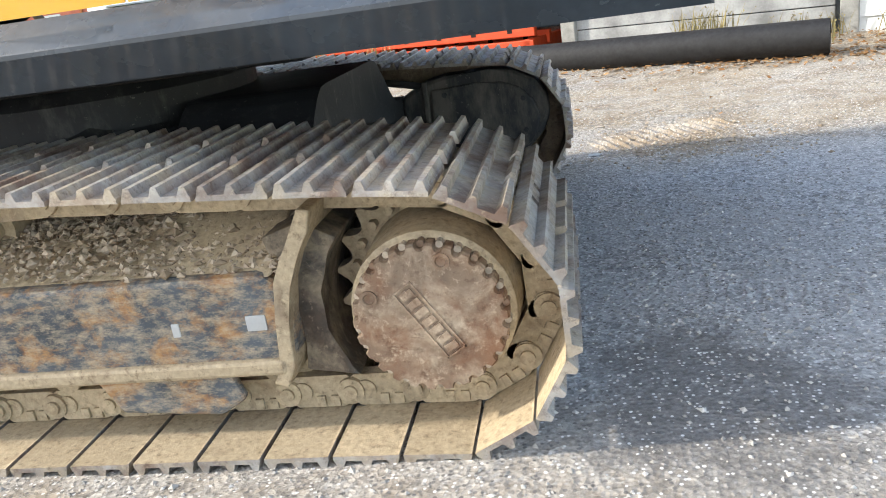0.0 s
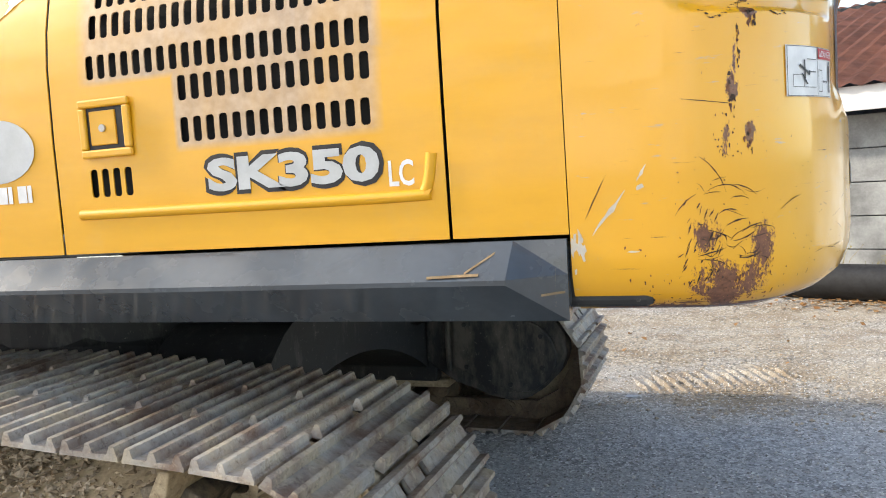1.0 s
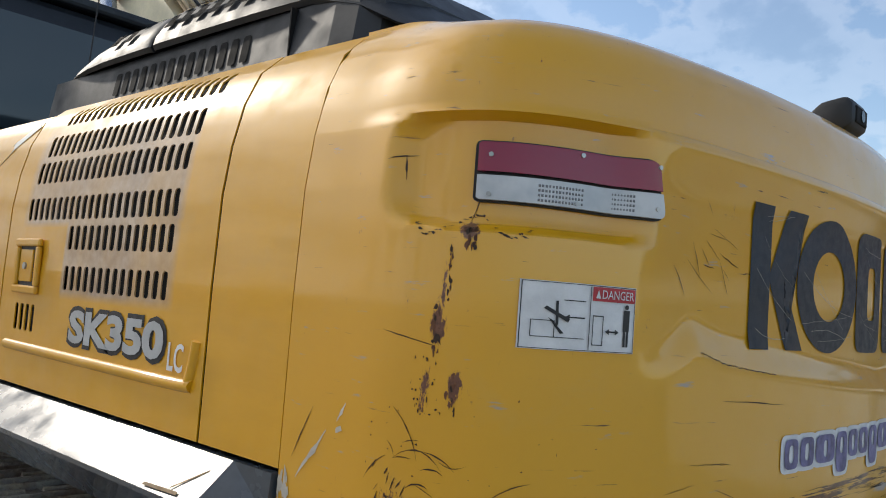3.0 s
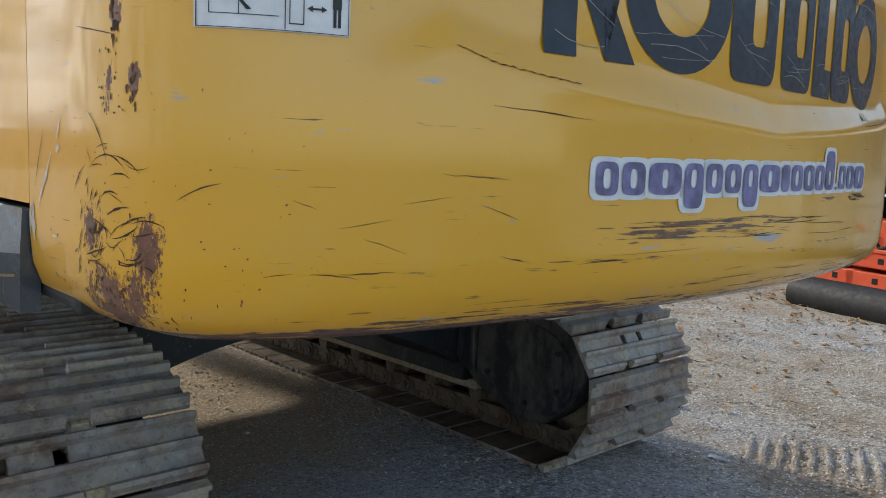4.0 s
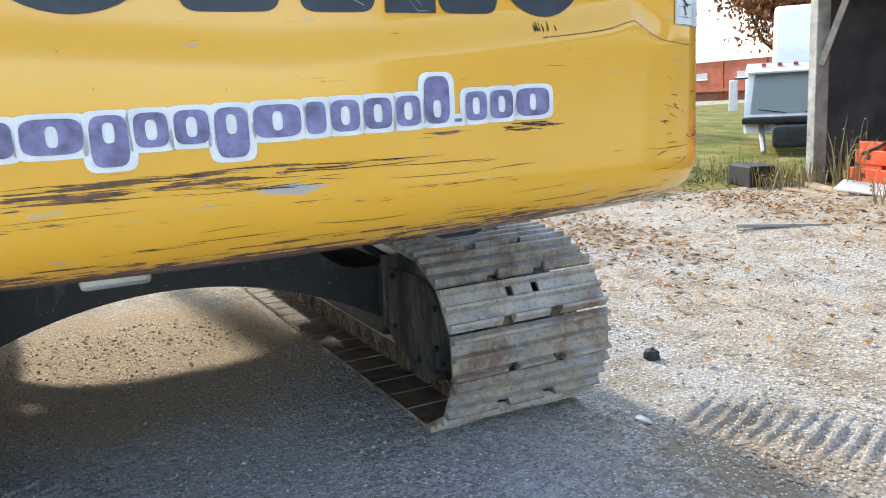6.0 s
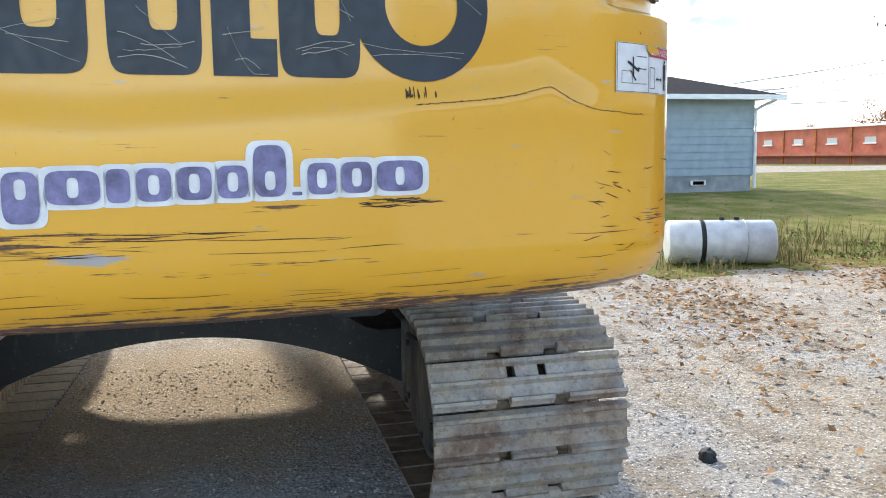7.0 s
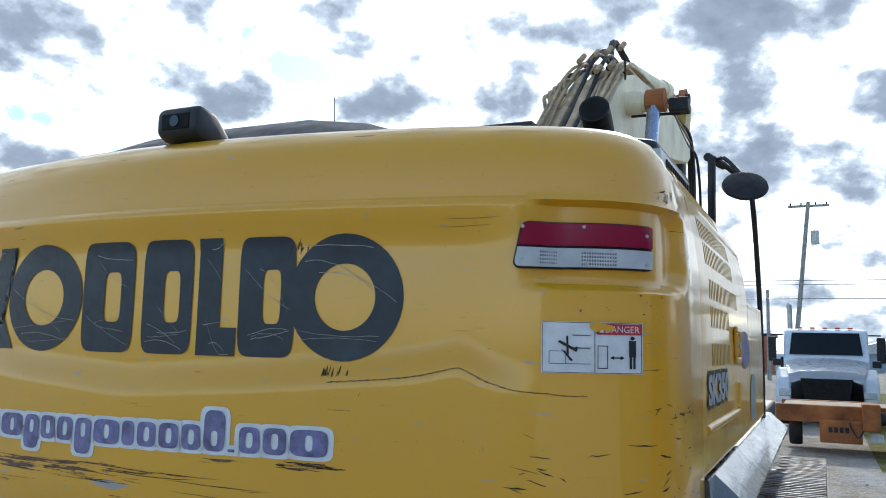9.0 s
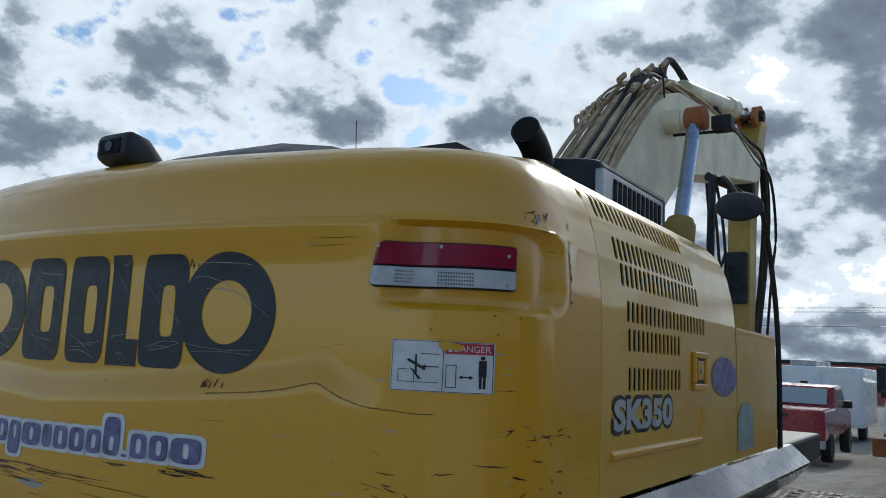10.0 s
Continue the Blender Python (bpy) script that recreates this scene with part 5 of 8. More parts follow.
# black engine hood
def hood():
    plan = [(-1.62, 2.335), (0.12, 2.315), (0.2, 2.325), (0.255, 2.36), (0.285, 2.42), (0.29, 2.6), (0.29, 4.6), (-1.62, 4.6)]
    bm = bmesh.new()
    rows = [[bm.verts.new((x, y + (0.012 if y < 3 else 0) * k, z)) for x, y in plan] for k, z in ((0, 2.345), (1, 2.43), (2, 2.51))]
    n = len(plan)
    for a, b in zip(rows, rows[1:]):
        for i in range(n):
            bm.faces.new((a[i], a[(i + 1) % n], b[(i + 1) % n], b[i]))
    bm.faces.new(rows[0])
    bm.faces.new(rows[-1])
    ob = part("engine_hood", bm, M_HOOD, excavator, "black engine hood with slotted cover")
    for i in range(14):
        x = -1.05 + 0.79 * i / 13
        y = 2.334 - 0.0115 * (x + 1.62)
        bm = bmesh.new()
        pts = [(-0.012, 2.39), (0.012, 2.39), (0.018, 2.396), (0.018, 2.466), (0.012, 2.472), (-0.012, 2.472), (-0.018, 2.466), (-0.018, 2.396)]
        bm.faces.new([bm.verts.new((x + u, y + 0.014 * (z - 2.345) / 0.085 - 0.0035, z)) for u, z in pts])
        part("slot", bm, M_VOID, ob)
    part("hood_seam", box((-0.045, 2.318, 2.35), (-0.04, 2.34, 2.505)), M_VOID, ob)
    # domed cover in two pieces
    prof = [(2.33, 2.508), (2.318, 2.522), (2.325, 2.55), (2.355, 2.60), (2.40, 2.65), (2.47, 2.687), (2.6, 2.705), (2.8, 2.715), (3.1, 2.718), (3.5, 2.715), (3.8, 2.665), (4.05, 2.575), (4.25, 2.51)]

    def at(x, y, z, k):
        return Vector((x, 3.35 + (y - 3.35) * (0.93 + 0.07 * k), 2.508 + (z - 2.508) * k))

    for x0, x1 in ((-1.56, -0.805), (-0.79, 0.40)):
        bm = bmesh.new()
        if x0 < -1:
            xs = [(x0, 0.08), (x0 + 0.05, 0.3), (x0 + 0.14, 0.58), (x0 + 0.27, 0.82), (x0 + 0.42, 0.95), (x1 - 0.05, 1.0), (x1 - 0.012, 0.99), (x1, 0.93)]
        else:
            xs = [(x0, 0.95), (x0 + 0.012, 1.02), (x0 + 0.05, 1.04), (x1 - 0.62, 1.0), (x1 - 0.38, 0.9), (x1 - 0.2, 0.66), (x1 - 0.08, 0.35), (x1, 0.06)]
        rings = [[bm.verts.new(at(x, y, z, k) - Vector((0, 0, 0.12 * smooth(0.05, 0.42, x)))) for y, z in prof] for x, k in xs]
        for a, b in zip(rings, rings[1:]):
            for i in range(len(prof) - 1):
                bm.faces.new((a[i], a[i + 1], b[i + 1], b[i]))
        bm.faces.new(rings[0])
        bm.faces.new(rings[-1])
        cover = part("hood_cover", bm, M_HOOD, excavator, "domed black hood cover", smooth=True)
        k = 2 if x0 < -1 else 8
        for i in range(k):
            x = (-1.12 + 0.10 * i) if k == 2 else (-0.74 + 0.085 * i)
            s = 0.985 if k == 2 else 1.03 - 0.003 * i
            for p, q in (((2.334, 2.566), (2.366, 2.614)), ((2.39, 2.642), (2.475, 2.695))):
                pts = []
                for u, (y, z) in ((0.0, p), (0.05, p), (0.055, q), (0.005, q)):
                    pts.append(at(x + u, y, z, s) + Vector((0, -0.006, 0.006)))
                bm = bmesh.new()
                bm.faces.new([bm.verts.new(v) for v in pts])
                bmesh.ops.solidify(bm, geom=bm.faces[:], thickness=0.012)
                part("slot", bm, M_VOID, cover)
    return ob


hood()
part("side_cover", prism([(-0.95, 4.25), (-0.05, 4.25), (-0.06, 4.70), (-0.14, 4.88), (-0.19, 4.93), (-0.95, 4.935)], "z", 2.33, 2.535, 0.022), M_HOOD, excavator, "black side cover")
sg = part("cover_grille", box((-0.87, 4.91, 2.36), (-0.175, 4.945, 2.497), 0.006), M_STEEL, excavator, "silver grille plate")
for i in range(11):
    x = -0.83 + 0.052 * i
    part("slot", box((x, 4.93, 2.385), (x + 0.03, 4.949, 2.475)), M_VOID, sg)
ex = part("exhaust", tube([(-0.05, 4.745, 2.30), (-0.048, 4.75, 2.45), (-0.02, 4.755, 2.517), (0.04, 4.76, 2.56), (0.108, 4.766, 2.585)], 0.054, 20), M_RUBBER, excavator, "black exhaust stack bent to the rear", smooth=True)
part("exhaust_mouth", rod((0.104, 4.7657, 2.5836), (0.1095, 4.7662, 2.5856), 0.047, 20), M_VOID, ex, "sooty black disc painted as the exhaust's dark opening")


def rear_camera():
    bm = prism([(0.80, 2.355), (0.83, 2.40), (0.89, 2.455), (0.965, 2.468), (0.985, 2.445), (0.985, 2.38), (0.95, 2.36)], "y", 3.61, 3.77, 0.016)
    ob = part("rear_camera", bm, M_HOOD, excavator, "black rear view camera housing", smooth=True)
    part("camera_mouth", box((0.97, 3.635, 2.39), (0.989, 3.745, 2.44), 0.004), M_VOID, ob)
    part("camera_lens", rod((0.975, 3.69, 2.415), (0.993, 3.69, 2.415), 0.018, 14), M_GLASS, ob)


rear_camera()
part("antenna", rod((-1.72, 2.51, 2.5), (-1.65, 2.52, 3.39), 0.0035, 6), M_INK, excavator)


# cab
def cab():
    bm = prism([(-4.2, 1.4), (-2.42, 1.4), (-2.40, 2.9), (-2.50, 3.12), (-3.9, 3.14), (-4.25, 2.3)], "y", 2.20, 3.30, 0.05)
    ob = part("cab", bm, M_HOOD, excavator, "black operator's cab with dark glass")
    part("rear_window", box((-2.405, 2.30, 2.42), (-2.392, 3.2, 2.98), 0.004), M_GLASS, ob, "dark rear window")
    part("side_window", box((-3.9, 2.192, 2.2), (-2.55, 2.204, 2.98), 0.004), M_GLASS, ob, "dark side window")
    part("roof_trim", box((-4.1, 2.24, 3.12), (-2.45, 3.26, 3.18), 0.02), M_HOOD, ob)


cab()


# boom, arm, cylinders and hoses
def boom():
    poly = [(-2.5, 1.7), (-2.36, 2.4), (-2.46, 2.85), (-2.67, 3.12), (-3.03, 3.46), (-3.5, 3.85), (-3.85, 4.06), (-4.2, 4.18), (-5.04, 4.28), (-6.37, 4.35), (-7.44, 4.33), (-7.45, 4.12), (-7.25, 4.02), (-5.6, 3.74), (-4.7, 3.58), (-4.15, 3.37), (-3.78, 3.1), (-3.45, 2.5), (-3.2, 1.7)]
    ob = part("boom", prism(poly, "y", 3.56, 4.02, 0.02), M_BOOM, excavator, "pale yellow boom, brightened in colour to carry sky light")
    for y0, y1, r, mat in ((3.40, 4.18, 0.085, M_BOOM), (4.02, 4.15, 0.10, M_BOOM)):
        part("boom_pin", rod((-3.82, y0, 3.8), (-3.82, y1, 3.8), r, 20), mat, ob)
    for y in (3.46, 4.25):
        part("cylinder_barrel", rod((-3.07, y, 1.6), (-3.40, y, 2.72), 0.10, 18), M_ARM, ob, "yellow boom cylinder barrel", smooth=True)
        part("cylinder_gland", lathe([(0.0, 0.0), (0.108, 0.0), (0.118, 0.02), (0.118, 0.16), (0.10, 0.175), (0.10, 0.2), (0.07, 0.215), (0.0, 0.215)], 20, Matrix.Translation((-3.395, y, 2.71)) @ Vector((-0.29, 0, 0.957)).to_track_quat("Z", "X").to_matrix().to_4x4()), M_ARM, ob, "yellow cylinder gland", smooth=True)
        part("cylinder_rod", rod((-3.43, y, 2.84), (-3.8, y, 3.75), 0.055, 18), M_CHROME, ob, "chrome cylinder rod", smooth=True)
        part("rod_eye", rod((-3.82, y - 0.06, 3.8), (-3.82, y + 0.09, 3.8), 0.10, 20), M_RUSTY, ob, "rusty rod eye")
    part("work_light", box((-4.12, 4.34, 3.74), (-3.96, 4.5, 3.86), 0.015), M_RUBBER, ob, "black work light")
    part("light_bracket", rod((-4.0, 4.0, 3.74), (-4.04, 4.42, 3.74), 0.014, 8), M_RUBBER, ob)
    part("arm_cylinder", rod((-5.2, 3.74, 4.56), (-7.2, 3.74, 4.95), 0.10, 18), M_BOOM, ob, "yellow arm cylinder", smooth=True)
    part("cylinder_head", rod((-6.95, 3.74, 4.9), (-7.25, 3.74, 4.96), 0.125, 18), M_BOOM, ob, "yellow cylinder head", smooth=True)
    part("arm_rod", rod((-7.2, 3.74, 4.95), (-8.2, 3.74, 5.12), 0.055, 16), M_CHROME, ob, "chrome arm rod", smooth=True)
    for y in (3.62, 3.80):
        part("arm_bracket", prism([(-8.55, 5.0), (-8.1, 4.92), (-7.9, 5.02), (-8.0, 5.2), (-8.35, 5.32), (-8.55, 5.26)], "y", y, y + 0.06, 0.012), M_RUSTY, ob, "rusty bracket at the head of the arm")
    part("bracket_pin", rod((-8.2, 3.54, 5.13), (-8.2, 3.92, 5.13), 0.07, 14), M_DARK, ob)
    arm = part("arm", prism([(-8.5, 5.1), (-8.15, 5.05), (-7.75, 4.55), (-7.56, 4.3), (-7.45, 3.6), (-7.35, 1.3), (-7.6, 1.2), (-7.8, 3.6), (-7.95, 4.3), (-8.3, 4.75)], "y", 3.64, 3.90, 0.02), M_ARM, excavator, "yellow dipper arm hanging from the boom")
    part("arm_guard", box((-7.62, 3.61, 2.6), (-7.34, 3.88, 3.22), 0.03), M_DARK, arm, "black arm guard")
    part("arm_grille", box((-7.62, 3.62, 3.86), (-7.44, 3.93, 4.1), 0.03), M_DARK, arm, "black plate on the arm")
    part("bucket_cylinder", rod((-8.1, 3.7, 4.5), (-7.9, 3.7, 1.6), 0.08, 14), M_DARK, arm)
    rnd = random.Random(3)
    top = [(-2.36, 2.4), (-2.46, 2.85), (-2.67, 3.12), (-3.03, 3.46), (-3.5, 3.85), (-3.85, 4.06), (-4.2, 4.18), (-5.04, 4.28), (-6.37, 4.35), (-7.44, 4.33)]

    def along(y, lift, kink, hump):
        """A line that follows the boom's back: straight runs, a short sideways kink, an arch over the knee."""
        pts = []
        for i, (x, z) in enumerate(top):
            n = Vector((0.66, 0.75)) if i < 6 else Vector((0.12, 0.99))
            k = lift + (hump if i in (5, 6) else 0)
            d = kink if i in (3, 5) else -0.4 * kink if i == 4 else 0
            pts.append((x + n.x * k, y + d, z + n.y * k))
        return pts

    # steel lines: a raised bundle along one edge, a flat one along the other, two thick ones between
    spots = [(3.575, 0.11), (3.59, 0.07), (3.60, 0.13), (3.615, 0.05), (3.63, 0.09), (3.655, 0.05), (3.70, 0.05), (3.79, 0.04), (3.86, 0.03), (3.90, 0.05), (3.935, 0.03), (3.96, 0.06), (3.985, 0.03), (4.005, 0.05)]
    for i, (y, lift) in enumerate(spots):
        r = 0.034 if i in (6, 7) else 0.011 + 0.006 * rnd.random()
        pts = along(y, lift, rnd.uniform(-0.03, 0.03), 0.05 * rnd.random())
        part("hydraulic_line", tube(pts, r, 8, None, 2), M_HOSE, ob, "dusty hydraulic line", smooth=True)
    for y, lift in ((3.745, 0.06), (3.83, 0.04)):
        part("rubber_hose", tube(along(y, lift, 0.02, 0.12), 0.018, 8, None, 4), M_RUBBER, ob, "black rubber hose", smooth=True)
    for k in range(12):
        y = 3.58 + 0.035 * k
        x = -3.55 - 0.045 * (k * 5 % 7)
        z = 3.97 + 0.82 * (-3.55 - x) + 0.05 * (k % 3)
        part("hose_fitting", rod((x, y, z), (x - 0.09, y + 0.015, z + 0.075), 0.024, 8), M_HOSE if k % 3 else M_DARK, ob, "dusty hose fitting")
    for k in range(5):
        y = 3.56 + 0.02 * k
        part("hose_fitting", tube([(-3.05 - 0.06 * k, y, 3.56 + 0.05 * k), (-3.1 - 0.06 * k, y - 0.03, 3.70 + 0.05 * k), (-3.22 - 0.06 * k, y, 3.74 + 0.05 * k)], 0.017, 7), M_HOSE, ob, "dusty bent pipe", smooth=True)
    for pts in ([(-4.1, 3.60, 4.28), (-4.35, 3.60, 4.44), (-4.72, 3.58, 4.63), (-5.0, 3.6, 4.66), (-5.15, 3.62, 4.5), (-5.2, 3.66, 4.36)], [(-4.85, 3.64, 4.5), (-5.1, 3.58, 4.78), (-5.35, 3.56, 4.95), (-5.6, 3.6, 4.88), (-5.8, 3.68, 4.66), (-5.9, 3.72, 4.42)]):
        part("hose_loop", tube(pts, 0.036, 8), M_RUBBER, ob, "black hose loop", smooth=True)
    for k, (dx, dz, r) in enumerate(((0.0, 0.0, 0.026), (-0.14, 0.05, 0.02), (0.1, -0.12, 0.03), (-0.22, -0.2, 0.018))):
        y = 3.92 + 0.03 * k
        part("hanging_hose", tube([(-5.6 + dx, y, 4.42), (-6.9 + dx, y, 4.46 + dz), (-7.75 + dx, y + 0.02, 4.42 + dz), (-8.1 + 1.4 * dx, y, 3.8 + dz), (-8.1 + dx, y - 0.04, 3.0), (-7.8 + dx, y - 0.05, 2.3 + dz)], r, 7), M_RUBBER, ob, "black hanging hose", smooth=True)
    for k in range(3):
        y = 3.6 + 0.05 * k
        part("hanging_hose", tube([(-6.6, y, 3.98), (-6.75 - 0.1 * k, y, 3.5), (-6.9 - 0.12 * k, y, 3.1 - 0.1 * k), (-7.2, y, 3.0 - 0.1 * k), (-7.45, y, 3.2)], 0.018, 7), M_RUBBER, ob, "black hanging hose", smooth=True)
    part("tie_wire", tube([(-3.72, 4.03, 3.98), (-3.62, 4.05, 4.1), (-3.5, 4.06, 4.16)], 0.008, 5), M_INK, ob)


boom()


def mirror():
    tilt = Vector((0.735, 0.165, 0.657)).to_track_quat("Z", "X").to_matrix().to_4x4()
    ob = part("mirror", lathe([(0.0, 0.02), (0.07, 0.018), (0.108, 0.0), (0.113, -0.012), (0.0, -0.016)], 28, Matrix.Translation((-1.45, 5.135, 2.585)) @ tilt), M_RUBBER, excavator, "round black mirror seen from behind", smooth=True)
    part("mirror_arm", tube([(-2.44, 5.13, 1.35), (-2.43, 5.13, 1.8), (-2.36, 5.125, 2.2), (-2.12, 5.12, 2.6), (-2.02, 5.10, 2.69), (-1.86, 5.02, 2.76), (-1.7, 4.95, 2.79)], 0.015, 8), M_RUBBER, ob, "black tubular mirror arm", smooth=True)
    part("mirror_clamp", tube([(-1.74, 4.97, 2.79), (-1.64, 5.02, 2.77), (-1.55, 5.09, 2.68), (-1.47, 5.14, 2.59)], 0.011, 8), M_RUBBER, ob, smooth=True)
    part("mirror_joint", rod((-1.66, 4.93, 2.79), (-1.86, 4.99, 2.78), 0.024, 10), M_RUBBER, ob)
    part("hand_rail", tube([(-1.62, 4.95, 1.9), (-1.63, 4.95, 2.4), (-1.66, 4.95, 2.70), (-1.67, 4.95, 2.77), (-1.70, 4.95, 2.79)], 0.021, 8), M_RUBBER, excavator, "black hand rail", smooth=True)


mirror()


# ---- undercarriage ----
SPROCKET, IDLER, PITCH = (-0.55, 0.41), (-4.6, 0.44), 0.2165


def track_path():
    """The loop that the shoes lie on, from the top of the sprocket backwards, down and forwards."""
    pts = []
    for i in range(25):
        a = radians(88 - 178 * i / 24)
        pts.append((SPROCKET[0] + 0.40 * math.cos(a), SPROCKET[1] + 0.40 * math.sin(a)))
    for i in range(1, 30):
        pts.append((SPROCKET[0] - 4.055 * i / 30, 0.03))
    for i in range(25):
        a = radians(-90 - 180 * i / 24)
        pts.append((IDLER[0] + 0.41 * math.cos(a), IDLER[1] + 0.41 * math.sin(a)))
    pts += [(-3.8, 0.865), (-3.1, 0.88), (-2.4, 0.89), (-1.8, 0.895), (-1.35, 0.868), (-1.0, 0.845), (-0.75, 0.83)]
    return pts + [pts[0]]


LOOP = track_path()
LENGTHS = [math.dist(a, b) for a, b in zip(LOOP, LOOP[1:])]
COUNT = round(sum(LENGTHS) / PITCH)


def on_loop(s):
    s %= sum(LENGTHS)
    for (a, b), d in zip(zip(LOOP, LOOP[1:]), LENGTHS):
        if s <= d:
            return Vector((a[0] + (b[0] - a[0]) * s / d, a[1] + (b[1] - a[1]) * s / d))
        s -= d
    return Vector(LOOP[0])


SHOE_W = {-1: 0.94, 1: 0.83}


def shoe_mesh(holes, wide, inner):
    """A track plate with three bars, a lip that tucks under the next one and two mud holes."""
    full = [(-0.104, -0.004), (-0.104, 0.010), (-0.100, 0.014), (-0.092, 0.038), (-0.078, 0.040), (-0.066, 0.012), (-0.018, 0.012), (-0.008, 0.038), (0.006, 0.039), (0.016, 0.012), (0.062, 0.012), (0.072, 0.037), (0.088, 0.037), (0.096, 0.010), (0.099, 0.004), (0.099, -0.006), (0.09, -0.004), (-0.085, -0.004)]
    cut = [(max(-0.079, u), w) if u < -0.066 else (u, w) for u, w in full]
    cut[0], cut[1], cut[2] = (-0.070, -0.004), (-0.070, 0.004), (-0.069, 0.008)
    cut[3], cut[4] = (-0.068, 0.010), (-0.067, 0.011)
    cut[17] = (-0.0695, -0.004)
    ys = [(-0.4, full), (-0.15, full), (-0.15, cut), (-0.09, cut), (-0.09, full), (-0.082, full), (-0.048, full), (0.048, full), (0.082, full), (0.09, full), (0.09, cut), (0.15, cut), (0.15, full), (0.4, full)]
    bm = bmesh.new()
    rings = [[bm.verts.new((u, y * wide / 0.8, w)) for u, w in prof] for y, prof in ys]
    n = len(full)
    for j, (a, b) in enumerate(zip(rings, rings[1:])):
        hole = holes and j in (5, 7)
        for i in range(n):
            if not (hole and i in (9, 16)):
                bm.faces.new((a[i], a[(i + 1) % n], b[(i + 1) % n], b[i]))
        if hole:
            bm.faces.new((a[9], b[9], b[17], a[17]))
            bm.faces.new((a[10], b[10], b[16], a[16]))
            bm.faces.new((a[9], a[10], a[16], a[17]))
            bm.faces.new((b[9], b[10], b[16], b[17]))
    for ring in (rings[0], rings[-1]):
        bm.faces.new(ring)
    bmesh.ops.recalc_face_normals(bm, faces=bm.faces[:])
    me = bpy.data.meshes.new("shoe")
    bm.to_mesh(me)
    bm.free()
    me.materials.append(M_SHOE)
    me.materials.append(inner)
    for p in me.polygons:
        p.material_index = 1 if p.normal.z < -0.5 else 0
    return me


def link_mesh(material):
    """A chain link: two cast side plates with round ends, and the bushing between them."""
    bm = bmesh.new()
    for y in (-0.15, 0.15):
        y0, y1 = y - 0.025, y + 0.025
        poly = [(-0.10, -0.02), (-0.085, -0.006), (0.075, -0.006), (0.10, -0.02), (0.108, -0.055), (0.106, -0.112), (0.098, -0.120), (-0.095, -0.120), (-0.106, -0.112), (-0.108, -0.06)]
        prism(poly, "y", y0, y1, 0.0, bm)
        for u, r, d in ((0.108, 0.046, 0.042), (-0.06, 0.034, 0.034)):
            rod((u, y - d, -0.066), (u, y + d, -0.066), r, 16, None, bm)
        rod((0.108, y - 0.053, -0.066), (0.108, y + 0.053, -0.066), 0.024, 12, None, bm)
        for u in (0.0, 0.05):
            add_box(bm, (u - 0.014, y - 0.036, -0.05), (u + 0.014, y + 0.036, -0.012), 0.0)
    rod((0.108, -0.12, -0.068), (0.108, 0.12, -0.068), 0.035, 12, None, bm)
    bmesh.ops.recalc_face_normals(bm, faces=bm.faces[:])
    me = bpy.data.meshes.new("link")
    bm.to_mesh(me)
    bm.free()
    me.materials.append(material)
    return me


SHOES = {k: tuple(shoe_mesh(holes, w, M_CLAY if k < 0 else M_MUD_SHADED) for holes in (False, True, False)) for k, w in SHOE_W.items()}
LINKS = {-1: link_mesh(M_CLAY), 1: link_mesh(M_MUD_SHADED)}
M_BRACKET = track_steel("dusty_dark_casting", (0.06, 0.058, 0.055), (0.3, 0.25, 0.18), 0.4, (0.09, 0.06, 0.04))


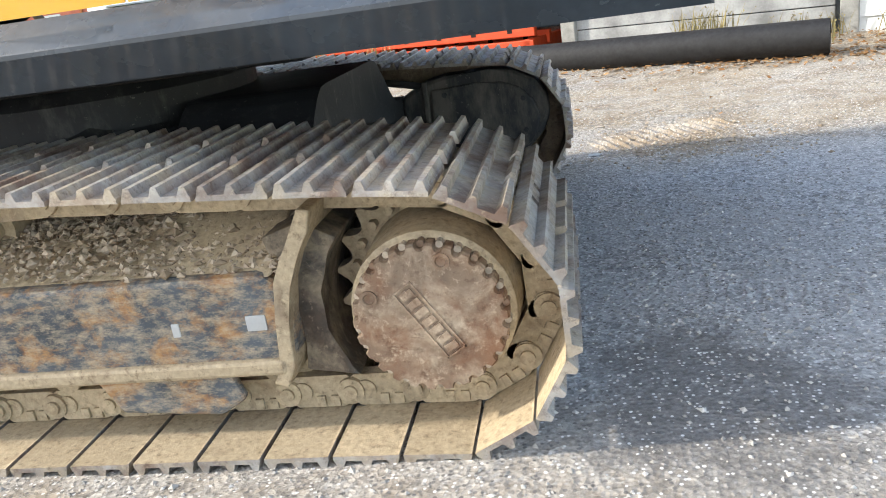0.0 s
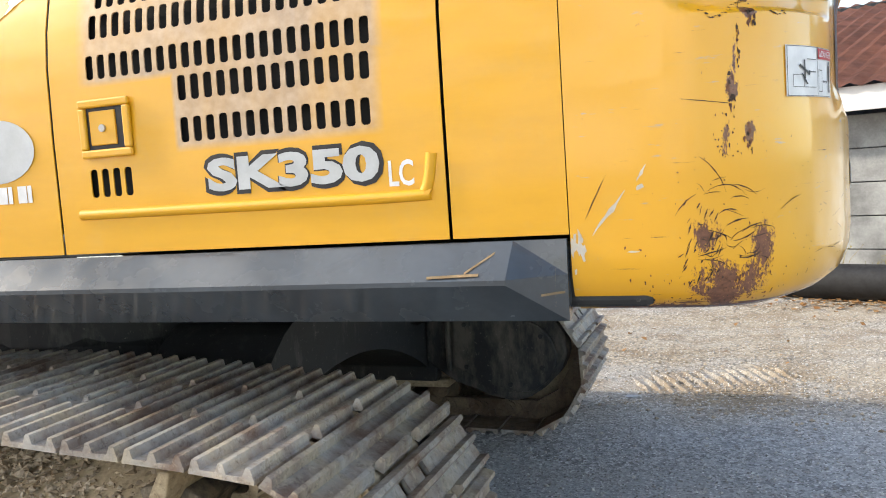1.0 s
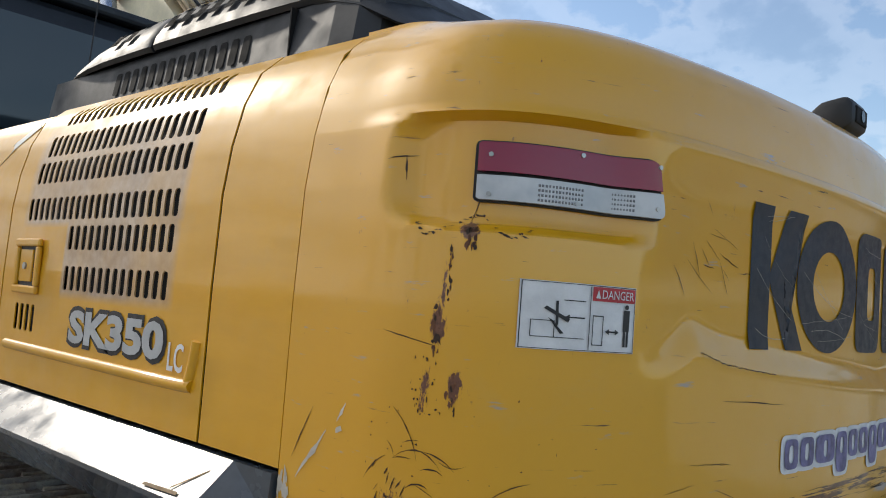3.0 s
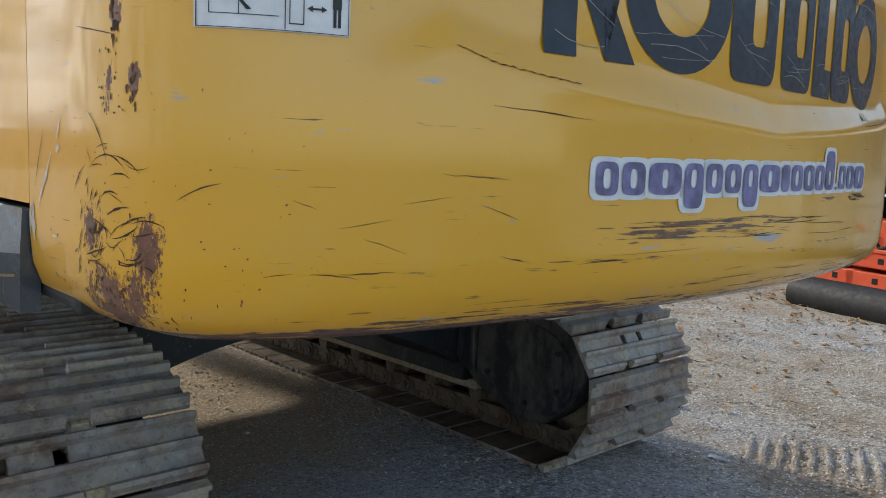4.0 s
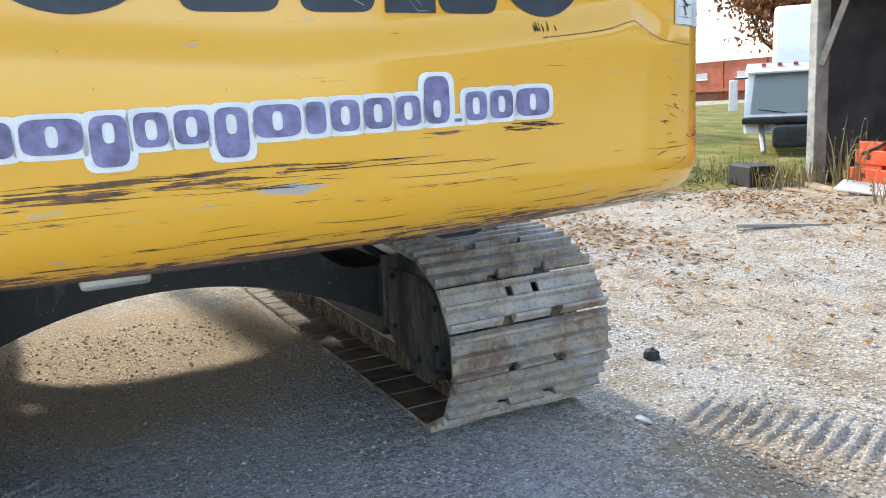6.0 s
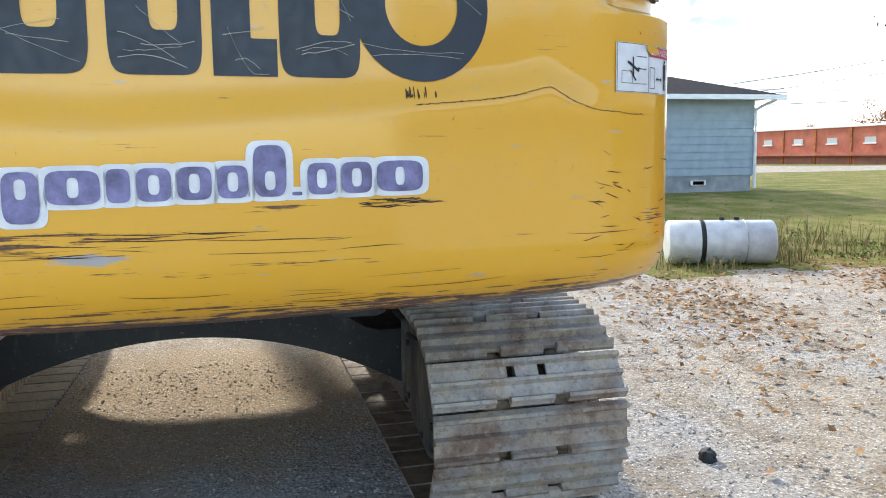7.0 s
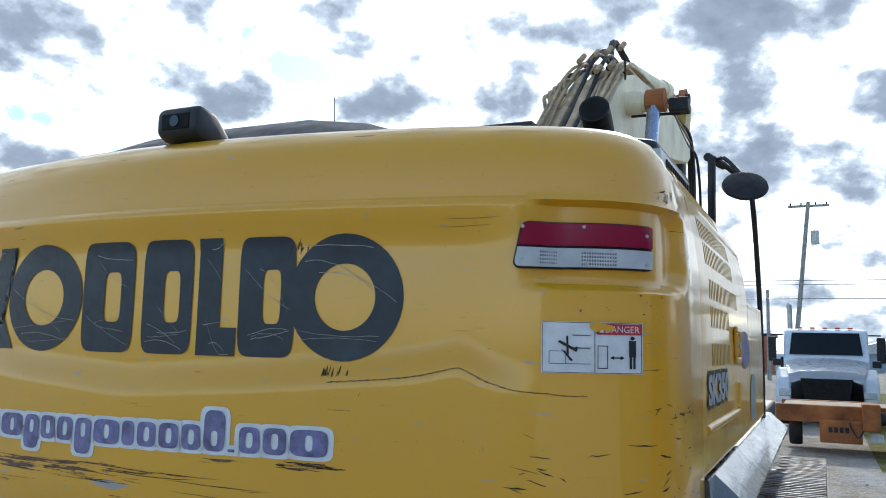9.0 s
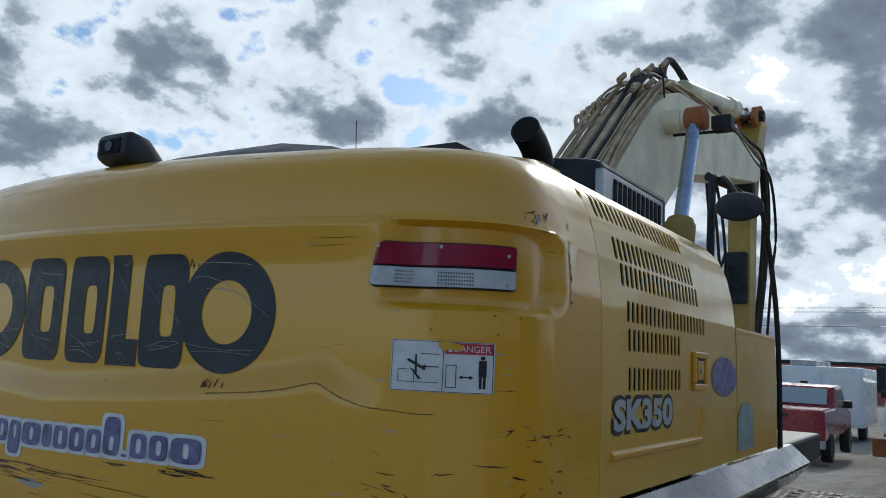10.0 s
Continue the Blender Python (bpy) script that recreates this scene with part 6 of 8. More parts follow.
def drive(side):
    """Sprocket, hub cover, rollers, idler, rail and chain of one side."""
    yc = {-1: 2.28, 1: 5.045}[side]
    out = side  # towards the outside
    o = 0.05  # the frame and the hub stand a little outside the chain
    crest = 0.70 if side < 0 else 0.60
    frame_ob = part("track_frame", prism([(-4.25, 0.24), (-1.10, 0.24), (-0.985, 0.30), (-0.985, 0.52), (-1.05, 0.575), (-4.25, 0.60)], "y", *sorted((yc + out * (0.275 + o), yc - out * 0.26)), 0.022), M_RAIL, excavator, "blue-black track frame, rusty and scraped")
    part("frame_top", prism([(yc + out * (0.27 + o), 0.56), (yc + out * 0.02, crest), (yc - out * 0.2, crest - 0.02), (yc - out * 0.255, 0.56)], "x", -4.0, -1.02, 0.01), M_CLAY, frame_ob, "clay-covered sloping frame top")
    part("bottom_flange", box((-4.25, yc - 0.30 - 0.045 * (side < 0), 0.245), (-1.02, yc + 0.30 + 0.045 * (side > 0), 0.30), 0.014), M_CLAY, frame_ob)
    if side < 0:
        part("sticker", box((-1.125, yc - 0.330, 0.395), (-1.06, yc - 0.324, 0.445), 0.002), M_SILVER, frame_ob, "worn white sticker")
        part("sticker", box((-1.372, yc - 0.330, 0.39), (-1.346, yc - 0.324, 0.436), 0.003), M_SILVER, frame_ob, "worn white sticker")
    # end bracket that curves round the sprocket
    arc = []
    for i in range(9):
        a = radians(140 + 80 * i / 8)
        arc.append((SPROCKET[0] + 0.36 * math.cos(a), SPROCKET[1] + 0.36 * math.sin(a)))
    arc = [(-1.06, 0.66), (-0.93, 0.70)] + arc + [(-0.96, 0.205), (-1.0, 0.21), (-0.975, 0.30), (-0.98, 0.50), (-1.04, 0.575)]
    part("end_bracket", prism(arc, "y", *sorted((yc + out * 0.24, yc - out * 0.1)), 0.008), M_BRACKET, frame_ob, "dusty dark end bracket")
    part("end_rib", prism([(-1.075, 0.215), (-1.03, 0.20), (-0.995, 0.27), (-0.985, 0.42), (-0.965, 0.53), (-0.93, 0.61), (-0.875, 0.69), (-0.855, 0.76), (-0.895, 0.765), (-0.925, 0.69), (-0.975, 0.62), (-1.01, 0.545), (-1.025, 0.44), (-1.035, 0.28)], "y", *sorted((yc + out * (0.29 + o), yc - out * 0.02)), 0.006), M_CLAY, frame_ob)
    # final drive
    at = Matrix.Translation((SPROCKET[0], yc, SPROCKET[1])) @ (ALONG_Y if out > 0 else Euler((radians(90), 0, 0)).to_matrix().to_4x4())
    teeth = []
    for i in range(20 * 6):
        a = 2 * math.pi * (i + 0.5) / (20 * 6)
        r = (0.308, 0.318, 0.362, 0.366, 0.32, 0.308)[i % 6]
        teeth.append((SPROCKET[0] + r * math.cos(a), SPROCKET[1] + r * math.sin(a)))
    sp = part("sprocket", prism(teeth, "y", yc - 0.04, yc + 0.04, 0.006), M_CLAY, excavator, "clay-caked drive sprocket")
    part("drum", lathe([(0.268, 0.0), (0.262, 0.06), (0.256, 0.2), (0.248, 0.25 + o), (0.226, 0.265 + o)], 40, at), M_CLAY, sp, "dusty final drive drum", smooth=True)
    for i in range(24):
        a = 2 * math.pi * i / 24
        p = at @ Vector((0.291 * math.cos(a), 0.291 * math.sin(a), 0.035))
        q = at @ Vector((0.291 * math.cos(a), 0.291 * math.sin(a), 0.075))
        part("bolt", rod(p, q, 0.017, 6), M_CLAY, sp)
    # cover with round bites out of its rim, a bolt in each
    bites, fine = 26, 10
    rim = []
    for i in range(bites * fine):
        a = 2 * math.pi * i / (bites * fine)
        u = ((i % fine) / fine - 0.5) / 0.30
        r = 0.230 - 0.017 * math.sqrt(max(0.0, 1 - u * u))
        rim.append(at @ Vector((r * math.cos(a), r * math.sin(a), 0.0)))
    bm = bmesh.new()
    zdir = at.to_3x3() @ Vector((0, 0, 1))
    lo = [bm.verts.new(p + zdir * (0.20 + o)) for p in rim]
    hi = [bm.verts.new(p + zdir * (0.310 + o)) for p in rim]
    mid = at @ Vector((0, 0, 0))
    top = [bm.verts.new(mid + (p - mid) * 0.975 + zdir * (0.32 + o)) for p in rim]
    n = len(rim)
    for a, b in ((lo, hi), (hi, top)):
        for i in range(n):
            bm.faces.new((a[i], a[(i + 1) % n], b[(i + 1) % n], b[i]))
    bm.faces.new(top)
    bm.faces.new(lo)
    hub = part("hub_cover", bm, M_HUB, sp, "rusty round hub cover with notched rim")
    for i in range(bites):
        a = 2 * math.pi * (i + 0.5) / bites
        p = at @ Vector((0.223 * math.cos(a), 0.223 * math.sin(a), 0.24 + o))
        part("cover_bolt", rod(p, p + zdir * 0.052, 0.0115, 8), M_BOLT if i % 3 else M_HUB, sp)

    def face(u, v, h):
        return at @ Vector((u, v, h))

    def raised(u0, u1, v0, v1, h0, h1, turn=0.0, bm=None):
        bm = bm or bmesh.new()
        c, s = math.cos(turn), math.sin(turn)
        vs = []
        for h in (h0, h1):
            vs.append([bm.verts.new(face(u * c - v * s, u * s + v * c, h)) for u, v in ((u0, v0), (u1, v0), (u1, v1), (u0, v1))])
        bm.faces.new(vs[0])
        bm.faces.new(vs[1])
        for i in range(4):
            bm.faces.new((vs[0][i], vs[0][(i + 1) % 4], vs[1][(i + 1) % 4], vs[1][i]))
        return bm

    if side < 0:
        turn = radians(-57)
        bm = bmesh.new()
        for a, b, c, d in ((-0.125, 0.125, -0.034, -0.029), (-0.125, 0.125, 0.029, 0.034), (-0.125, -0.12, -0.034, 0.034), (0.12, 0.125, -0.034, 0.034)):
            raised(a, b, c, d, 0.318 + o, 0.326 + o, turn, bm)
        for i in range(7):
            u = -0.11 + 0.033 * i
            raised(u, u + 0.022, -0.02, 0.02, 0.318 + o, 0.327 + o, turn, bm)
        part("cast_plate", bm, M_HUB, sp, "cast plate with plain raised blocks")
        for a in (72, 155):
            u, v = 0.185 * math.cos(radians(a)), 0.185 * math.sin(radians(a))
            part("filler_plug", lathe([(0.026, 0.316), (0.026, 0.327), (0.017, 0.327), (0.014, 0.321), (0.0, 0.321)], 16, at @ Matrix.Translation((u, v, o))), M_HUB, sp)
    # rollers under the frame
    for i in range(9):
        x = -1.12 - 0.385 * i
        bm = lathe([(0.05, -0.2), (0.05, -0.14), (0.105, -0.135), (0.105, -0.085), (0.082, -0.08), (0.082, 0.08), (0.105, 0.085), (0.105, 0.135), (0.05, 0.14), (0.05, 0.2)], 18, Matrix.Translation((x, yc, 0.2)) @ ALONG_Y)
        part("track_roller", bm, M_CLAY if side < 0 else M_MUD_SHADED, frame_ob, "clay-caked track roller", smooth=True)
    for i in range(2):
        x = -1.42 - 1.5 * i
        part("roller_guard", prism([(x - 0.27, 0.255), (x + 0.2, 0.255), (x + 0.235, 0.16), (x + 0.14, 0.105), (x - 0.2, 0.13)], "y", *sorted((yc + out * (0.235 + o), yc + out * (0.275 + o))), 0.014), M_RAIL, frame_ob, "scraped roller guard")
    for x in (-2.05, -3.3):
        bm = lathe([(0.05, -0.22), (0.05, -0.12), (0.085, -0.115), (0.085, 0.115), (0.05, 0.12), (0.05, 0.22)], 18, Matrix.Translation((x, yc, 0.735)) @ ALONG_Y)
        part("carrier_roller", bm, M_CLAY, frame_ob, "clay-caked carrier roller", smooth=True)
    part("idler", lathe([(0.12, -0.1), (0.3, -0.09), (0.31, -0.05), (0.33, -0.05), (0.33, 0.05), (0.31, 0.05), (0.3, 0.09), (0.12, 0.1)], 36, Matrix.Translation((IDLER[0], yc, IDLER[1])) @ ALONG_Y), M_CLAY, excavator, "front idler wheel", smooth=True)
    # motor guard on the inner side
    inner = yc - out * 0.345
    guard = [(-1.15, 0.42), (-1.14, 0.67), (-0.98, 0.75), (-0.86, 0.775), (-0.60, 0.78), (-0.44, 0.765), (-0.32, 0.70), (-0.257, 0.60), (-0.25, 0.47), (-0.295, 0.37), (-0.40, 0.27), (-0.50, 0.205), (-0.60, 0.182), (-0.75, 0.215), (-0.95, 0.30)]
    g = part("motor_guard", prism(guard, "y", *sorted((inner, inner + out * 0.16)), 0.025), M_GUARD, excavator, "dusty black travel motor guard")
    face_in = [(-0.96, 0.33), (-0.955, 0.63), (-0.66, 0.645), (-0.52, 0.635), (-0.41, 0.59), (-0.335, 0.51), (-0.305, 0.42), (-0.32, 0.33), (-0.375, 0.25), (-0.46, 0.19), (-0.56, 0.178), (-0.70, 0.22)]
    part("guard_plate", prism([(x, z + 0.065) for x, z in face_in], "y", *sorted((inner - out * 0.018, inner + out * 0.02)), 0.014), M_GUARD, g, "scuffed black cover plate")
    part("guard_rib", box((-1.0, *sorted((inner - out * 0.03, inner + out * 0.02))[:1], 0.37), (-0.972, sorted((inner - out * 0.03, inner + out * 0.02))[1], 0.75), 0.006), M_GUARD, g, "welded rib")
    for x, z in ((-0.40, 0.40), (-0.40, 0.59), (-0.60, 0.295), (-0.87, 0.66), (-0.87, 0.40)):
        part("bolt", rod((x, inner - out * 0.014, z), (x, inner - out * 0.03, z), 0.016, 6), M_CASTING, g)
    part("hose", tube([(-1.5, inner + out * 0.05, 0.80), (-1.2, inner - out * 0.02, 0.77), (-1.0, inner + out * 0.03, 0.72), (-0.9, inner + out * 0.10, 0.69)], 0.022, 8), M_RUBBER, g, "black travel motor hose", smooth=True)
    # sloping inner flank of the frame, above the rollers
    part("inner_flank", prism([(inner - out * 0.005, 0.30), (inner + out * 0.05, 0.56), (inner + out * 0.16, 0.58), (inner + out * 0.16, 0.27)], "x", -4.1, -1.08, 0.01), M_CASTING, frame_ob, "dusty inner side of the track frame")
    # shoes and chain
    chain = new("track")
    chain.parent = excavator
    chain["label"] = "steel crawler track with triple-bar shoes, worn bright and dusty"
    step = sum(LENGTHS) / COUNT
    for i in range(COUNT):
        a, b = on_loop(i * step + 0.06), on_loop((i + 1) * step + 0.06)
        d = (b - a).normalized()
        up = Vector((-d.y, d.x))  # outwards from the loop
        if up.dot((a + b) / 2 - Vector((-2.5, 0.43))) < 0 and abs(up.y) > 0.5:
            up = -up
        elif abs(up.y) <= 0.5 and up.x * ((a + b) / 2 - Vector((-2.5, 0.43))).x < 0:
            up = -up
        mid = (a + b) / 2
        m = Matrix(((-d.x, 0, up.x, mid.x), (0, 1, 0, yc), (-d.y, 0, up.y, mid.y), (0, 0, 0, 1)))
        if m.determinant() < 0:
            m = m @ Matrix.Diagonal((1, -1, 1, 1))
        shared("shoe", SHOES[side][i * 7 % 3], chain, m)
        shared("link", LINKS[side], chain, m)


drive(-1)
drive(1)


def carbody():
    """Black cross beam with its arch, joining the two track frames."""
    ys = [2.50 + 2.3 * i / 32 for i in range(33)]

    def under(y):
        a = abs(y - CY)
        return max(0.30, 0.692 - 0.27 * a * a)

    def over(y):
        return 0.97 - 0.30 * smooth(0.45, 0.95, abs(y - CY))

    for x0, x1, lift in ((-1.75, -1.14, 0.0), (-3.7, -3.3, 0.27)):
        bm = bmesh.new()
        cols = [[bm.verts.new(p) for p in ((x0, y, under(y) + lift), (x1, y, under(y) + lift), (x1, y, over(y)), (x0, y, over(y)))] for y in ys]
        for a, b in zip(cols, cols[1:]):
            for i in range(4):
                bm.faces.new((a[i], a[(i + 1) % 4], b[(i + 1) % 4], b[i]))
        bm.faces.new(cols[0])
        bm.faces.new(cols[-1])
        part("cross_beam", bm, M_CASTING, excavator, "black arched cross beam")
    part("centre_frame", lathe([(0.65, 0.66), (0.78, 0.74), (0.78, 0.9), (0.70, 0.97)], 8, Matrix.Translation((-2.4, CY, 0)) @ Euler((0, 0, radians(22.5))).to_matrix().to_4x4()), M_CASTING, excavator, "black centre frame")


carbody()


def rubble(name, label, spots, material, seed, parent=None):
    """Many small broken lumps in one mesh. spots: (place, size)."""
    rnd = random.Random(seed)
    verts, faces = [], []
    base = [(1, 0, 0), (-1, 0, 0), (0, 1, 0), (0, -1, 0), (0, 0, 1), (0, 0, -1)]
    tri = [(0, 2, 4), (2, 1, 4), (1, 3, 4), (3, 0, 4), (2, 0, 5), (1, 2, 5), (3, 1, 5), (0, 3, 5)]
    for (x, y, z), s in spots:
        k = len(verts)
        t = rnd.uniform(0, 6.28)
        c, sn = math.cos(t), math.sin(t)
        sx, sy, sz = s * rnd.uniform(0.7, 1.4), s * rnd.uniform(0.6, 1.1), s * rnd.uniform(0.4, 0.8)
        for a, b, d in base:
            j = rnd.uniform(0.75, 1.25)
            u, v, w = a * sx * j + rnd.uniform(-0.25, 0.25) * s, b * sy * j + rnd.uniform(-0.25, 0.25) * s, d * sz * j
            verts.append((x + u * c - v * sn, y + u * sn + v * c, z + w))
        faces += [(k + a, k + b, k + d) for a, b, d in tri]
    me = bpy.data.meshes.new(name)
    me.from_pydata(verts, [], faces)
    me.materials.append(material)
    ob = new(name, me)
    if parent:
        ob.parent = parent
    return tagged(ob, label, "gravel", kind="stuff")


rnd = random.Random(11)
pile = []
for _ in range(2600):
    x = rnd.uniform(-2.7, -1.0)
    f = rnd.random() ** 0.8
    y = 1.975 + 0.34 * f
    z = 0.572 + 0.135 * f * 0.95 + 0.055 * max(0, math.sin(2.2 * (x + 2.7))) * (1 - abs(f - 0.5)) + rnd.uniform(-0.012, 0.012)
    pile.append(((x, y, z), rnd.choice((0.006, 0.009, 0.009, 0.013, 0.018)) * rnd.uniform(0.8, 1.3)))
rubble("spilled_gravel", "dry gravel and clods heaped on the track frame", pile, M_CLOD, 4)

# ---- loose ground cover ----
rnd = random.Random(21)
spots = []
for _ in range(26000):
    x, y = rnd.uniform(-3.2, 3.4), rnd.uniform(0.2, 8.5)
    if noise.noise((x * 0.9, y * 0.9, 5)) + rnd.uniform(-0.5, 0.5) < -0.12:
        continue
    spots.append(((x, y, terrain(x, y) + 0.002), rnd.choice((0.003, 0.004, 0.005, 0.006, 0.007, 0.011)) * rnd.uniform(0.7, 1.3)))
for _ in range(3500):
    x, y = rnd.uniform(-6.5, 5), rnd.uniform(6, 10.5)
    spots.append(((x, y, terrain(x, y) + 0.003), rnd.uniform(0.005, 0.014)))
rubble("loose_gravel", "scattered grey and tan gravel on packed ground", spots, M_STONE, 6)
clods = []
for _ in range(260):
    x, y = -3.4 + abs(rnd.gauss(0, 0.9)), rnd.uniform(2.8, 4.5)
    clods.append(((x, y, terrain(x, y) + 0.004), rnd.uniform(0.004, 0.014)))
for _ in range(500):
    x, y = rnd.gauss(0.68, 0.36), rnd.gauss(5.72, 0.32)
    clods.append(((x, y, terrain(x, y) + 0.004), rnd.uniform(0.006, 0.018)))
pale = []
for _ in range(1100):
    x, y = rnd.uniform(-0.9, 2.2), rnd.uniform(2.6, 6.2)
    pale.append(((x, y, terrain(x, y) + 0.003), rnd.choice((0.003, 0.004, 0.004, 0.006, 0.009)) * rnd.uniform(0.8, 1.3)))
rubble("pale_pebbles", "small pale pebbles strewn over the packed ground", pale, M_PEBBLE, 8)
rubble("dry_clods", "crumbled dry clods under the machine", clods, M_CLOD, 7)


def imprint(x, y, turn, n, length, step, size):
    """Low ridges that a track left in the dirt."""
    bm = bmesh.new()
    c, s = math.cos(turn), math.sin(turn)
    for i in range(n):
        cols = []
        m = 9
        for k in range(m):
            u, v = (i - n / 2) * step + rnd.uniform(-0.008, 0.008), (k / (m - 1) - 0.5) * length * rnd.uniform(0.93, 1.0)
            px, py = x + u * c - v * s, y + u * s + v * c
            z = terrain(px, py) - 0.006
            h = size * (0.3 + 0.7 * math.sin(math.pi * k / (m - 1))) * rnd.uniform(0.5, 1.1)
            w = step * 0.36
            cols.append([bm.verts.new((px + dx * c, py + dx * s, z + dz)) for dx, dz in ((-w, 0), (-w * 0.35, h), (w * 0.3, h * 0.9), (w, 0))])
        for a, b in zip(cols, cols[1:]):
            for j in range(3):
                bm.faces.new((a[j], a[j + 1], b[j + 1], b[j]))
    ob = part("track_imprint", bm, M_GRAVEL, None, smooth=True)
    tagged(ob, "ridged track imprint pressed into the dirt", "track mark", kind="stuff")


imprint(0.55, 6.03, radians(23), 14, 0.62, 0.078, 0.034)
imprint(0.68, 2.84, radians(-12), 9, 0.42, 0.07, 0.013)
imprint(-0.64, 3.03, radians(37), 10, 0.34, 0.054, 0.03)


def lump(name, label, category, at, size, mat, seed, n=3):
    bm = bmesh.new()
    bmesh.ops.create_icosphere(bm, subdivisions=n, radius=1)
    for v in bm.verts:
        d = 1 + 0.35 * noise.noise(v.co * 2.1 + Vector((seed, 0, 0))) + 0.15 * noise.noise(v.co * 5 + Vector((0, seed, 0)))
        v.co = Vector((v.co.x * size[0] * d, v.co.y * size[1] * d, max(-0.35, v.co.z) * size[2] * d))
    ob = part(name, bm, mat, None, smooth=True)
    ob.location = (at[0], at[1], terrain(at[0], at[1]) + size[2] * 0.3)
    return tagged(ob, label, category)


lump("mud_clod", "dark dried mud clod lying on gravel", "clod", (-0.65, 6.165), (0.05, 0.04, 0.045), M_DARK, 2)
lump("stone", "pale flat stone lying on gravel", "stone", (0.01, 5.533), (0.05, 0.03, 0.012), M_STEEL, 5, 2)


# ---- weeds, leaves, planks ----
def weeds(name, label, patches, seed, mat):
    r = random.Random(seed)
    verts, faces = [], []
    for (cx, cy, rad, count, height) in patches:
        for _ in range(count):
            a, d = r.uniform(0, 6.28), rad * math.sqrt(r.random())
            x, y = cx + d * math.cos(a), cy + d * math.sin(a)
            z = terrain(x, y) - 0.01
            h, t, lean = height * r.uniform(0.35, 1.15), r.uniform(0, 6.28), r.uniform(0.1, 0.6)
            w = 0.006 * r.uniform(0.6, 1.4)
            dx, dy = math.cos(t), math.sin(t)
            k = len(verts)
            verts += [(x - dy * w, y + dx * w, z), (x + dy * w, y - dx * w, z), (x + dx * lean * h * 0.4 + dy * w, y + dy * lean * h * 0.4 - dx * w, z + h * 0.6), (x + dx * lean * h * 0.4 - dy * w, y + dy * lean * h * 0.4 + dx * w, z + h * 0.6), (x + dx * lean * h, y + dy * lean * h, z + h)]
            faces += [(k, k + 1, k + 2, k + 3), (k + 3, k + 2, k + 4)]
            for _ in range(r.randint(0, 4)):
                f, s, q = r.uniform(0.4, 1), r.uniform(0.012, 0.035), r.uniform(0, 6.28)
                px, py, pz = x + dx * lean * h * f, y + dy * lean * h * f, z + h * f
                k = len(verts)
                verts += [(px, py, pz), (px + s * math.cos(q), py + s * math.sin(q), pz + s * 0.5), (px + s * math.cos(q + 0.7), py + s * math.sin(q + 0.7), pz + s)]
                faces.append((k, k + 1, k + 2))
    me = bpy.data.meshes.new(name)
    me.from_pydata(verts, [], faces)
    me.materials.append(mat)
    return tagged(new(name, me), label, "weeds", kind="stuff")


def leaves(name, label, patches, seed, mat):
    r = random.Random(seed)
    verts, faces = [], []
    for (cx, cy, rx, ry, turn, count) in patches:
        for _ in range(count):
            u, v = r.gauss(0, rx), r.gauss(0, ry)
            x, y = cx + u * math.cos(turn) - v * math.sin(turn), cy + u * math.sin(turn) + v * math.cos(turn)
            z, s, t = terrain(x, y) + r.uniform(0.004, 0.03), r.uniform(0.02, 0.05), r.uniform(0, 6.28)
            k = len(verts)
            for i in range(4):
                q = t + i * 1.57
                f = s * (1 if i % 2 else 0.55)
                verts.append((x + f * math.cos(q), y + f * math.sin(q), z + r.uniform(-0.012, 0.018)))
            faces.append((k, k + 1, k + 2, k + 3))
    me = bpy.data.meshes.new(name)
    me.from_pydata(verts, [], faces)
    me.materials.append(mat)
    return tagged(new(name, me), label, "leaves", kind="stuff")


SH0, SU, SN = Vector((3.03, 10.07)), Vector((-0.929, 0.37)), Vector((0.37, 0.929))
SHED = Matrix(((SU.x, SN.x, 0, SH0.x), (SU.y, SN.y, 0, SH0.y), (0, 0, 1, 0.02), (0, 0, 0, 1)))


def sp(u, n):
    p = SH0 + SU * u + SN * n
    return p.x, p.y


def shed_patch(u, n, rad, count, h):
    x, y = sp(u, n)
    return (x, y, rad, count, h)


weeds("dry_weeds", "dry weeds growing along the shed wall", [shed_patch(0.4, -0.35, 0.5, 120, 0.3), shed_patch(1.4, -0.75, 0.35, 160, 0.5), shed_patch(2.0, -0.9, 0.5, 60, 0.25), shed_patch(-1.5, -0.3, 1.2, 250, 0.35), shed_patch(8.9, -0.4, 0.5, 200, 0.4), shed_patch(10.0, -0.2, 0.9, 260, 0.35), shed_patch(6.3, -0.5, 0.3, 60, 0.5), shed_patch(7.6, -0.3, 0.2, 50, 0.9), (-7.0, 11.3, 0.5, 130, 0.4), (-8.2, 12.4, 1.2, 150, 0.4), (-6.9, 9.8, 0.7, 130, 0.2), (-9.2, 13.5, 2.0, 160, 0.4)], 3, M_WEED)
leaves("fallen_leaves", "brown fallen leaves and litter along the yard's edge", [(-4.6, 8.6, 1.5, 0.5, -0.2, 900), (-3.0, 7.6, 1.6, 0.6, -0.2, 260), (1.6, 9.3, 1.6, 0.28, -0.37, 900), (3.6, 9.4, 1.2, 0.35, -0.3, 600), (-3.6, 10.9, 1.8, 0.5, -0.4, 900), (-6.0, 11.5, 1.4, 1.0, 0, 500), (-8, 11, 2.5, 2, 0.3, 700), (-11, 14, 4, 3, 0.4, 600)], 9, M_LEAF)
lawn_blades = []
r9 = random.Random(31)
for _ in range(60):
    lawn_blades.append((r9.uniform(-12, -6.8), r9.uniform(9.3, 14), 0.5, 60, 0.06))
